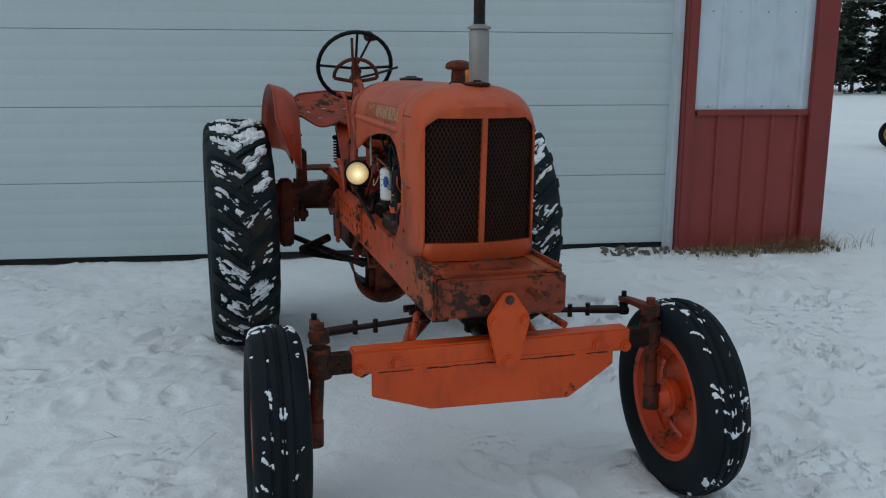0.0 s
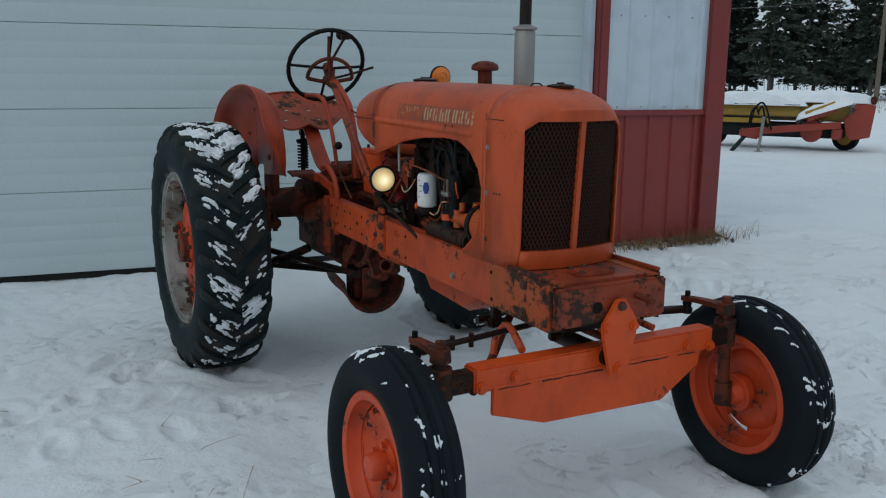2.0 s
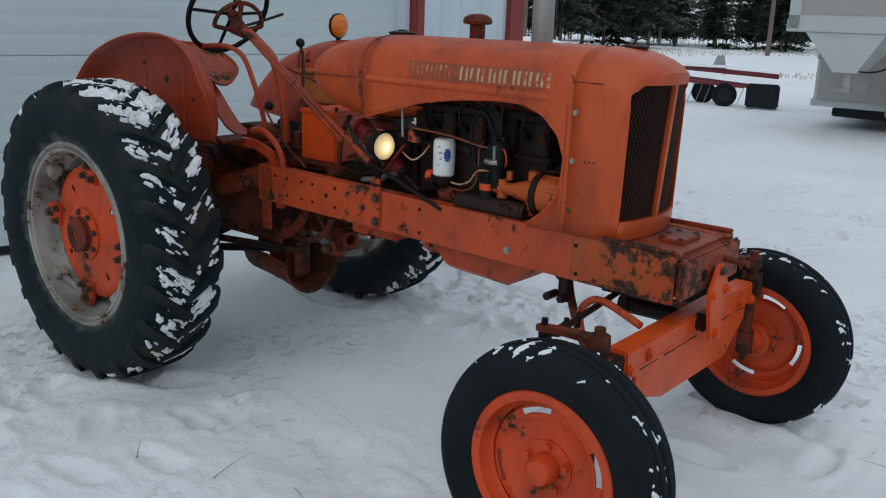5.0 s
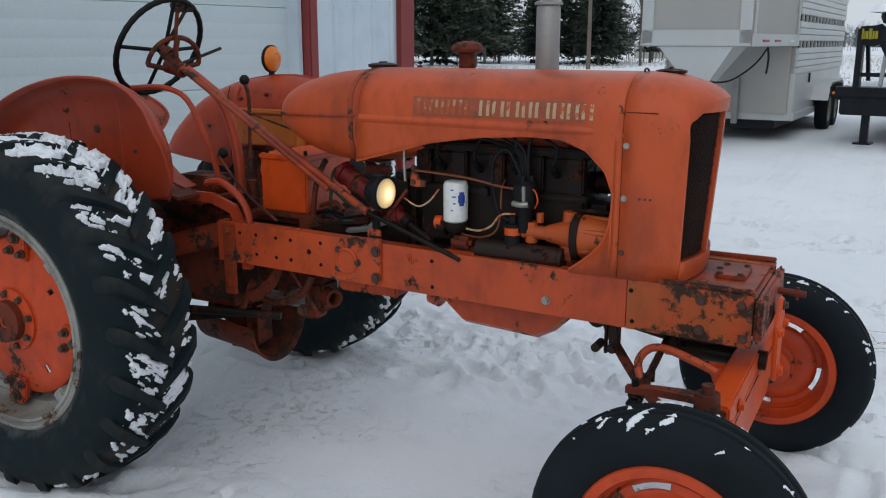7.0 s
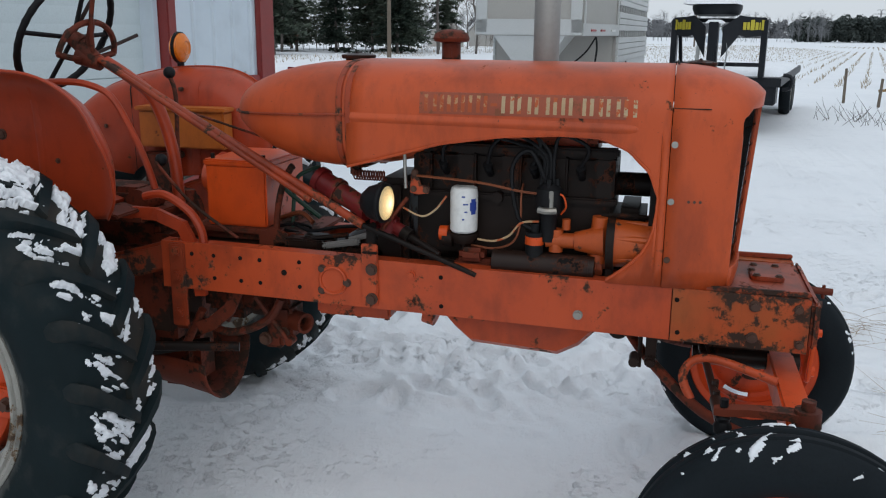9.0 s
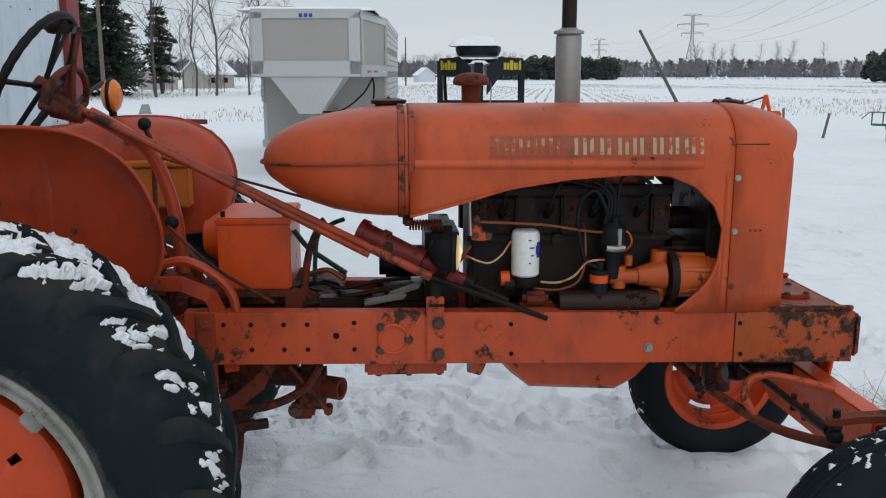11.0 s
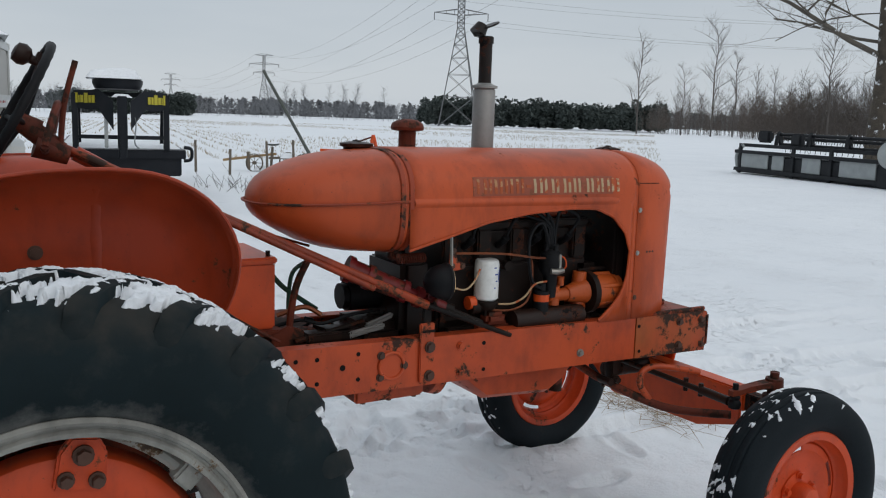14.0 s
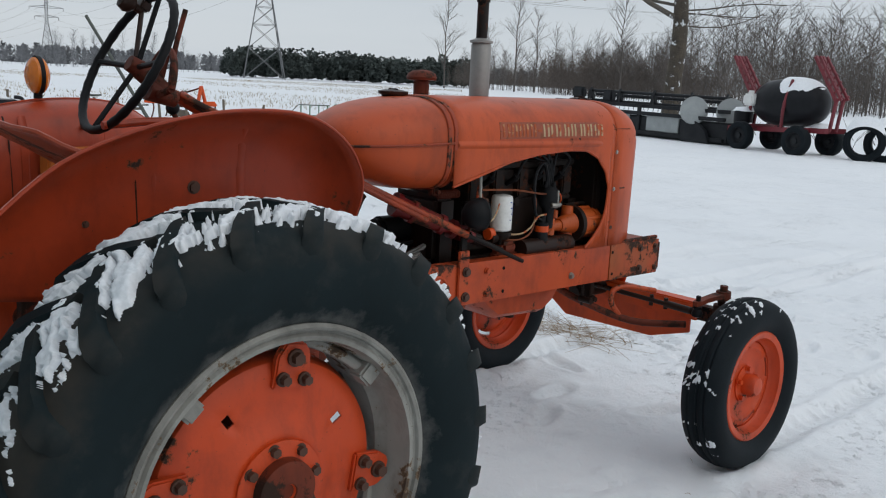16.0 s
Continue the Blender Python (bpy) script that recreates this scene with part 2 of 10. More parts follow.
M_TRIMR = surf("barn_red_trim", (0.24, 0.03, 0.026), (0.19, 0.026, 0.023), 0.4, scale=2, bump=0.04)
M_SEAL = surf("black_door_seal", (0.014, 0.014, 0.014), (0.02, 0.02, 0.02), 0.7, bump=0.1)
M_ROOF = surf("grey_roof_sheet", (0.3, 0.3, 0.3), (0.25, 0.25, 0.25), 0.5)
M_STRAW = surf("dead_grass", (0.34, 0.22, 0.10), (0.22, 0.13, 0.06), 0.8, bump=0.0)
M_STUBBLE = surf("corn_stubble", (0.36, 0.28, 0.17), (0.24, 0.19, 0.12), 0.85, bump=0.0)
M_BARK = surf("grey_bark", (0.12, 0.105, 0.085), (0.07, 0.06, 0.05), 0.85, scale=3, fine=14, bump=0.9, depth=0.04, wear=(0.7, 0.72, 0.74), wear_at=0.60, wear_scale=3.0)
M_TRUNK = surf("dark_rough_bark", (0.085, 0.068, 0.050), (0.045, 0.037, 0.030), 0.9, scale=2.5, fine=12, bump=1.0, depth=0.05, wear=(0.66, 0.68, 0.70), wear_at=0.585, wear_scale=2.6)
# needles lightened and greyed: distance haze put into the colour
M_HAZED_GREEN = surf("hazed_evergreen_needles", (0.055, 0.072, 0.066), (0.075, 0.092, 0.085), 0.85, scale=0.1, fine=1.0, bump=0.0)
M_TWIG = surf("bare_twigs", (0.115, 0.100, 0.090), (0.075, 0.066, 0.060), 0.9, scale=0.4, bump=0.0)
M_BRUSH = surf("brown_saplings", (0.115, 0.092, 0.078), (0.075, 0.062, 0.054), 0.9, scale=0.3, bump=0.0)
M_NEEDLE = surf("dark_pine_needles", (0.055, 0.080, 0.058), (0.085, 0.105, 0.075), 0.8, scale=0.5, fine=3, bump=0.0, wear=(0.14, 0.085, 0.055), wear_at=0.60, wear_scale=0.35)
M_NEEDLE2 = surf("snowy_pine_needles", (0.028, 0.043, 0.033), (0.042, 0.056, 0.044), 0.8, scale=0.5, fine=3, bump=0.0, wear=(0.42, 0.44, 0.46), wear_at=0.64, wear_scale=1.4)
# pale blue-grey: the haze over distant bare trees is in this colour
M_HAZED_WOOD = surf("far_bare_wood", (0.20, 0.205, 0.215), (0.15, 0.155, 0.165), 0.9, scale=0.05, fine=0.5, bump=0.0)
M_PYLON = surf("galvanised_lattice", (0.16, 0.165, 0.17), (0.12, 0.125, 0.13), 0.6, 0.3, bump=0.0)
M_ALU = surf("trailer_aluminium", (0.56, 0.57, 0.56), (0.48, 0.49, 0.48), 0.38, 0.35, scale=1, bump=0.04)
M_ALU2 = surf("dull_aluminium_sheet", (0.40, 0.385, 0.355), (0.36, 0.345, 0.32), 0.45, 0.3, scale=1, bump=0.03)
M_TBLACK = surf("black_trailer_paint", (0.012, 0.014, 0.018), (0.02, 0.022, 0.026), 0.4, bump=0.05)
M_YSIGN = surf("yellow_sign_paint", (0.50, 0.42, 0.03), (0.42, 0.36, 0.03), 0.5, bump=0.0)
M_HAYY = surf("yellow_machine_paint", (0.45, 0.27, 0.03), (0.36, 0.21, 0.03), 0.5, wear=(0.14, 0.07, 0.03), wear_at=0.66, wear_scale=3)
M_HAYR = surf("red_machine_paint", (0.36, 0.045, 0.025), (0.27, 0.04, 0.025), 0.5, wear=(0.12, 0.04, 0.03), wear_at=0.66, wear_scale=3)
M_RAKER = surf("maroon_machine_paint", (0.20, 0.02, 0.03), (0.14, 0.018, 0.026), 0.5, wear=(0.08, 0.03, 0.025), wear_at=0.66, wear_scale=4)
M_HEADB = surf("black_header_paint", (0.014, 0.015, 0.018), (0.026, 0.028, 0.03), 0.5, bump=0.1)
M_HEADG = surf("grey_header_sheet", (0.33, 0.35, 0.35), (0.25, 0.27, 0.27), 0.5, bump=0.05)
M_GREENP = surf("green_machine_paint", (0.012, 0.12, 0.035), (0.01, 0.09, 0.03), 0.5)
M_TANKB = surf("black_poly_tank", (0.010, 0.011, 0.013), (0.016, 0.017, 0.02), 0.35)
M_WOODP = surf("weathered_pole_wood", (0.16, 0.13, 0.10), (0.11, 0.09, 0.07), 0.85, stretch=(1, 1, 0.2), bump=0.4)
M_GREYP = surf("grey_green_tube_paint", (0.09, 0.10, 0.085), (0.06, 0.065, 0.06), 0.6)
M_RED = surf("red_lens", (0.35, 0.01, 0.012), (0.28, 0.01, 0.01), 0.3, bump=0.0)


def big_tyre():
    """Weathered rubber: slate grey, brown dried mud towards the tread, pale dust in a ring at the rim."""
    m, n, l, b = principled("weathered_tractor_tyre", 0.68)
    co = n.new("ShaderNodeTexCoord").outputs["Object"]
    sep = n.new("ShaderNodeSeparateXYZ")
    l.new(co, sep.inputs[0])
    com = n.new("ShaderNodeCombineXYZ")
    l.new(sep.outputs[1], com.inputs[1])
    l.new(sep.outputs[2], com.inputs[2])
    ln = n.new("ShaderNodeVectorMath")
    ln.operation = "LENGTH"
    l.new(com.outputs[0], ln.inputs[0])
    big, mid, fine = noise_node(n, l, co, 3.2, 5), noise_node(n, l, co, 11, 6, None, 0.65), noise_node(n, l, co, 130, 3)
    col = blend(n, l, band(n, l, big, 0.3, 0.7), (0.0045, 0.0105, 0.0125), (0.0085, 0.0170, 0.0200))
    col = blend(n, l, band(n, l, mid, 0.55, 0.85), col, (0.027, 0.031, 0.030))
    wob = n.new("ShaderNodeMath")
    wob.operation, wob.inputs[1].default_value = "MULTIPLY_ADD", 0.14
    l.new(mid, wob.inputs[0])
    l.new(ln.outputs["Value"], wob.inputs[2])
    mud = n.new("ShaderNodeMath")
    mud.operation = "MULTIPLY"
    l.new(band(n, l, wob.outputs[0], 0.60, 0.68), mud.inputs[0])
    l.new(band(n, l, big, 0.45, 0.62), mud.inputs[1])
    col = blend(n, l, mud.outputs[0], col, (0.034, 0.030, 0.025))
    col = blend(n, l, band(n, l, wob.outputs[0], 0.492, 0.445), col, (0.10, 0.10, 0.095))
    l.new(col, b.inputs["Base Color"])
    b.inputs["Specular IOR Level"].default_value = 0.15
    bp = n.new("ShaderNodeBump")
    bp.inputs["Strength"].default_value, bp.inputs["Distance"].default_value = 0.3, 0.004
    l.new(mid, bp.inputs["Height"])
    l.new(bp.outputs[0], b.inputs["Normal"])
    return m


M_TYREBIG = big_tyre()


def lamp_lens():
    """Fluted glass over a lit bulb: bright in the middle, yellow and dimmer towards the rim."""
    m, n, l, b = principled("lit_headlight_lens", 0.12)
    b.inputs["Base Color"].default_value = (0.34, 0.27, 0.16, 1)
    co = n.new("ShaderNodeTexCoord").outputs["Object"]
    off = n.new("ShaderNodeVectorMath")
    off.operation, off.inputs[1].default_value = "DISTANCE", (-0.243, -1.184, 1.051)
    l.new(co, off.inputs[0])
    wv = n.new("ShaderNodeTexWave")
    wv.inputs["Scale"].default_value, wv.inputs["Distortion"].default_value = 120, 1.5
    l.new(co, wv.inputs["Vector"])
    core, rim = band(n, l, off.outputs["Value"], 0.034, 0.004), band(n, l, off.outputs["Value"], 0.060, 0.036)
    rr = n.new("ShaderNodeMapRange")
    rr.inputs[3].default_value, rr.inputs[4].default_value = 0.34, 0.95
    l.new(wv.outputs["Fac"], rr.inputs[0])
    a = n.new("ShaderNodeMath")
    a.operation = "MULTIPLY_ADD"
    l.new(rim, a.inputs[0])
    l.new(rr.outputs[0], a.inputs[1])
    c = n.new("ShaderNodeMath")
    c.operation, c.inputs[1].default_value = "MULTIPLY", 0.75
    l.new(core, c.inputs[0])
    l.new(c.outputs[0], a.inputs[2])
    l.new(a.outputs[0], b.inputs["Emission Strength"])
    l.new(blend(n, l, core, (1.0, 0.70, 0.30), (1.0, 0.87, 0.55)), b.inputs["Emission Color"])
    return m


M_LENS = lamp_lens()


# ---- mesh helpers ----
def B():
    return bmesh.new()


def spin_to(d):
    return Vector(d).normalized().to_track_quat("Z", "Y").to_matrix().to_4x4()


def box(bm, c, s, m=None, bevel=0.0):
    """A box of size s about c, turned by m about its centre."""
    q = Matrix.Translation(c) @ (m or Matrix()) @ Matrix.Diagonal((*s, 1))
    made = bmesh.ops.create_cube(bm, size=1.0, matrix=q)["verts"]
    if bevel:
        edges = {e for v in made for e in v.link_edges}
        bmesh.ops.bevel(bm, geom=list(edges), offset=bevel, segments=2, affect="EDGES", clamp_overlap=True)


def rod(bm, a, b, r, r2=None, n=12):
    a, b = Vector(a), Vector(b)
    q = Matrix.Translation((a + b) / 2) @ spin_to(b - a)
    bmesh.ops.create_cone(bm, cap_ends=True, segments=n, radius1=r, radius2=r if r2 is None else r2, depth=(b - a).length, matrix=q)


def smooth_line(pts, k=5):
    pts = [Vector(p) for p in pts]
    if len(pts) < 3:
        return pts
    out = []
    for i in range(len(pts) - 1):
        p0, p1, p2, p3 = pts[max(i - 1, 0)], pts[i], pts[i + 1], pts[min(i + 2, len(pts) - 1)]
        for j in range(k):
            t = j / k
            out.append(0.5 * ((2 * p1) + (p2 - p0) * t + (2 * p0 - 5 * p1 + 4 * p2 - p3) * t * t + (3 * p1 - p0 - 3 * p2 + p3) * t ** 3))
    return out + [pts[-1]]


def tube(bm, pts, r, n=8, k=5, flat=1.0):
    """A round bar along a smooth line; r may be a number or (start, end)."""
    pts = smooth_line(pts, k)
    r0, r1 = r if isinstance(r, tuple) else (r, r)
    rings, up = [], None
    for i, p in enumerate(pts):
        d = (pts[min(i + 1, len(pts) - 1)] - pts[max(i - 1, 0)]).normalized()
        if up is None:
            up = d.orthogonal().normalized()
        up = (up - d * up.dot(d)).normalized()
        side = d.cross(up)
        rr = r0 + (r1 - r0) * i / max(1, len(pts) - 1)
        rings.append([bm.verts.new(p + rr * (math.cos(2 * math.pi * j / n) * up + flat * math.sin(2 * math.pi * j / n) * side)) for j in range(n)])
    for a, b in zip(rings, rings[1:]):
        for j in range(n):
            bm.faces.new((a[j], a[(j + 1) % n], b[(j + 1) % n], b[j]))
    bm.faces.new(rings[0][::-1])
    bm.faces.new(rings[-1])


def lathe(bm, prof, m=None, n=32, close=False):
    """Turns (radius, height) pairs about z, placed by m."""
    m = m or Matrix()
    rings = [[bm.verts.new(m @ Vector((r * math.cos(2 * math.pi * j / n), r * math.sin(2 * math.pi * j / n), h))) for j in range(n)] for r, h in prof]
    pairs = list(zip(rings, rings[1:])) + ([(rings[-1], rings[0])] if close else [])
    for a, b in pairs:
        for j in range(n):
            bm.faces.new((a[j], a[(j + 1) % n], b[(j + 1) % n], b[j]))
    if not close:
        if prof[0][0] < 0.2 and prof[0][0] > 0:
            bm.faces.new(rings[0][::-1])
        if prof[-1][0] < 0.2 and prof[-1][0] > 0:
            bm.faces.new(rings[-1])


def prism(bm, poly, depth, m=None, bevel=0.0):
    """A plate: the outline poly in x and y, from z = 0 to depth, placed by m."""
    m = m or Matrix()
    vs = [bm.verts.new((x, y, 0)) for x, y in poly]
    f = bm.faces.new(vs)
    up = [v for v in bmesh.ops.extrude_face_region(bm, geom=[f])["geom"] if isinstance(v, bmesh.types.BMVert)]
    for v in up:
        v.co.z += depth
    alls = vs + up
    if bevel:
        edges = {e for v in alls for e in v.link_edges}
        alls = list({v for f2 in bmesh.ops.bevel(bm, geom=list(edges), offset=bevel, segments=2, affect="EDGES", clamp_overlap=True)["faces"] for v in f2.verts} | {v for v in alls if v.is_valid})
    for v in alls:
        if v.is_valid:
            v.co = m @ v.co


def loft(bm, rings, closed=True, caps=True):
    vs = [[bm.verts.new(p) for p in r] for r in rings]
    n = len(vs[0])
    for a, b in zip(vs, vs[1:]):
        for j in range(n if closed else n - 1):
            bm.faces.new((a[j], a[(j + 1) % n], b[(j + 1) % n], b[j]))
    if closed and caps:
        bm.faces.new(vs[0][::-1])
        bm.faces.new(vs[-1])
    return vs


def hexbolt(bm, p, d, r=0.012, h=0.01, washer=True):
    p, d = Vector(p), Vector(d).normalized()
    if washer:
        rod(bm, p, p + d * h * 0.35, r * 1.4, n=12)
    rod(bm, p, p + d * h, r, n=6)


def link(name, bm, material, angle=38):
    bmesh.ops.recalc_face_normals(bm, faces=bm.faces)
    me = bpy.data.meshes.new(name)
    bm.to_mesh(me)
    bm.free()
    me.polygons.foreach_set("use_smooth", [True] * len(me.polygons))
    me.set_sharp_from_angle(angle=radians(angle))
    me.materials.append(material)
    return new(name, me)


def lift(parent):
    """Keeps to thing, part and sub-part: a fourth level joins the third."""
    return parent.parent if parent and parent.parent and parent.parent.parent else parent


def part(name, bm, material, parent, label="", at=None, angle=38, kind=""):
    ob = link(name, bm, material, angle)
    ob.parent = lift(parent)
    if at is not None:
        ob.matrix_basis = at if isinstance(at, Matrix) else Matrix.Translation(at)
    return tagged(ob, label, kind=kind)


def thing(name, label, category, at=None, group="", kind=""):
    ob = new(name)
    ob.empty_display_size = 0.2
    if at is not None:
        ob.matrix_basis = at if isinstance(at, Matrix) else Matrix.Translation(at)
    return tagged(ob, label, category, group, kind)


def raw(name, verts, faces, material, parent=None, smooth=True):
    me = bpy.data.meshes.new(name)
    me.from_pydata(verts, [], faces)
    if smooth:
        me.polygons.foreach_set("use_smooth", [True] * len(me.polygons))
    me.materials.append(material)
    ob = new(name, me)
    ob.parent = lift(parent)
    return ob


def value_noise(x, y, seed=0):
    """Smooth noise on arrays, about -1 to 1."""
    xi, yi = np.floor(x).astype(np.int64), np.floor(y).astype(np.int64)
    fx, fy = x - xi, y - yi
    fx, fy = fx * fx * (3 - 2 * fx), fy * fy * (3 - 2 * fy)

    def h(a, b):
        k = (a * 374761393 + b * 668265263 + seed * 982451653) & 0xFFFFFFFF
        k = ((k ^ (k >> 13)) * 1274126177) & 0xFFFFFFFF
        return ((k ^ (k >> 16)) & 0xFFFF) / 32767.5 - 1

    return (h(xi, yi) * (1 - fx) + h(xi + 1, yi) * fx) * (1 - fy) + (h(xi, yi + 1) * (1 - fx) + h(xi + 1, yi + 1) * fx) * fy


def fractal(x, y, seed=0, octaves=4):
    return sum(value_noise(x * 2 ** o, y * 2 ** o, seed + o) * 0.5 ** o for o in range(octaves))


# ---- the ground: one sheet of snow out to the horizon ----
def fall(x, y):
    """The gentle fall of the land away from the yard."""
    d = np.hypot(x, y)
    return -np.clip((d - 18) / 282, 0, 1) * 1.6 - np.clip(d - 300, 0, 4000) * 0.0015


def snow_height(x, y):
    near = np.clip(1 - (np.hypot(x, y) - 9) / 12, 0.15, 1)
    z = 0.022 * fractal(x * 0.8, y * 0.8, 3, 3) * near + 0.010 * fractal(x * 3.1, y * 3.1, 11, 5) * near
    # crumbs and broken crust in trodden areas
    trod = np.clip(fractal(x * 0.9 + 4, y * 0.9, 31, 2) * 1.6 + 0.35, 0, 1)
    # the snow sheltered under the tractor is smooth, the strips walked on either side of it are churned
    strip = np.exp(-((x - 1.25 + 0.25 * (y + 1.3)) / 0.65) ** 4) * np.clip((2.6 - np.abs(y + 1.6)) * 1.5, 0, 1)
    calm = np.clip((x + 0.45) * 6, 0, 1) * np.clip((0.80 - x) * 5, 0, 1) * np.clip((y + 1.75) * 3, 0, 1)
    beside = 0.7 * np.clip((-0.35 - x) * 4, 0, 1) * np.clip((x + 2.8) * 1.2, 0, 1) * np.clip((y + 2.6) * 1.5, 0, 1)
    ahead = 0.4 * np.clip((-2.5 - y) * 1.5, 0, 1)
    trod = np.clip(np.maximum(np.maximum(np.maximum(trod, strip), ahead), beside) * (1 - 0.85 * calm), 0, 1)
    z += 0.019 * trod * near * np.clip(fractal(x * 9, y * 9, 17, 4) - 0.1, 0, 1)
    z += 0.008 * strip * fractal(x * 19, y * 19, 19, 3)
    z -= 0.016 * trod * near * np.clip(0.15 - np.abs(fractal(x * 4.2 + 9, y * 4.2, 23, 3)), 0, 1) / 0.15
    # trodden patches with footprints
    rng = np.random.RandomState(5)
    patches = ((1.5, -1.3, 0.6, 70, 0.036), (-0.4, -4.2, 1.3, 50, 0.03), (2.4, -2.6, 1.4, 60, 0.036), (-1.25, -0.5, 0.55, 34, 0.018), (3.4, 0.0, 1.2, 40, 0.04))
    for px, py, sp, count, deep in patches:
        for _ in range(count):
            cx, cy, a = rng.normal(px, sp), rng.normal(py, sp), rng.uniform(0, 3.14)
            u, v = (x - cx) * math.cos(a) + (y - cy) * math.sin(a), -(x - cx) * math.sin(a) + (y - cy) * math.cos(a)
            d2 = (u / 0.13) ** 2 + (v / 0.05) ** 2
            z += (-deep * np.exp(-d2 ** 4) + 0.35 * deep * np.exp(-((np.sqrt(d2) - 1.4) / 0.3) ** 2)) * np.clip(1 - 1.2 * calm, 0, 1)
    # wheel tracks ahead of the front wheels and ruts behind them
    for tx, wide, depth, lean in ((-0.70, 0.07, 0.03, 0.0), (0.74, 0.07, 0.035, 0.02), (1.5, 0.12, 0.03, 0.10), (2.6, 0.12, 0.03, 0.16)):
        off = x - tx - lean * (y + 2.3)
        run = np.clip((-1.9 - y) * 2, 0, 1) * np.clip((y + 9) / 2, 0, 1)
        z += run * (-depth * np.exp(-(off / wide) ** 4) + 0.5 * depth * np.exp(-((np.abs(off) - wide * 1.5) / 0.04) ** 2))
        z += run * 0.008 * np.exp(-(off / wide) ** 4) * np.sign(np.sin(y * 70 + np.abs(off) * 40))
    for tx in (-0.655, 0.685):
        off = x - tx
        run = np.clip((-0.2 - y) * 2, 0, 1) * np.clip((y + 2.0) * 2, 0, 1)
        z += -run * 0.02 * np.exp(-(off / 0.17) ** 4)
    for wx, wy, r in ((-0.655, 0, 0.3), (0.685, 0, 0.3), (-0.68, -2.24, 0.2), (0.70, -2.28, 0.2)):
        d = np.hypot((x - wx) / 0.8, y - wy)
        z += 0.022 * np.exp(-((d - r) / 0.07) ** 2)
    return z


def ground():
    near_x = np.arange(-4.2, 4.4, 0.022)
    near_y = np.arange(-5.6, 2.2, 0.022)
    def reach(core):
        step, lo, hi, a, b = 0.04, [], [], core[0], core[-1]
        while b < 3500:
            step *= 1.14
            a, b = a - step, b + step
            lo.append(a)
            hi.append(b)
        return np.concatenate([lo[::-1], core, hi])
    xs, ys = reach(near_x), reach(near_y)
    gx, gy = np.meshgrid(xs, ys)
    gz = snow_height(gx, gy) + fall(gx, gy)
    nx, ny = len(xs), len(ys)
    verts = np.stack([gx.ravel(), gy.ravel(), gz.ravel()], 1)
    idx = np.arange(nx * ny).reshape(ny, nx)
    faces = np.stack([idx[:-1, :-1].ravel(), idx[:-1, 1:].ravel(), idx[1:, 1:].ravel(), idx[1:, :-1].ravel()], 1)
    me = bpy.data.meshes.new("ground")
    me.vertices.add(len(verts))
    me.vertices.foreach_set("co", verts.ravel())
    me.loops.add(faces.size)
    me.loops.foreach_set("vertex_index", faces.ravel())
    me.polygons.add(len(faces))
    me.polygons.foreach_set("loop_start", np.arange(0, faces.size, 4))
    me.polygons.foreach_set("use_smooth", [True] * len(faces))
    me.update(calc_edges=True)
    me.materials.append(M_SNOW)
    return tagged(new("ground", me), "trodden white snow with footprints and wheel tracks", "ground", kind="structure")


ground()


def ground_z(x, y):
    return float(fall(np.array([x]), np.array([y]))[0])

# ---- the barn: overhead door, red and white sheet wall ----
BARN = pose(0, 1.85, 0, 0, 0, -7.6)
DOOR_END, CORNER, WAIN = 2.97, 4.215, 1.15


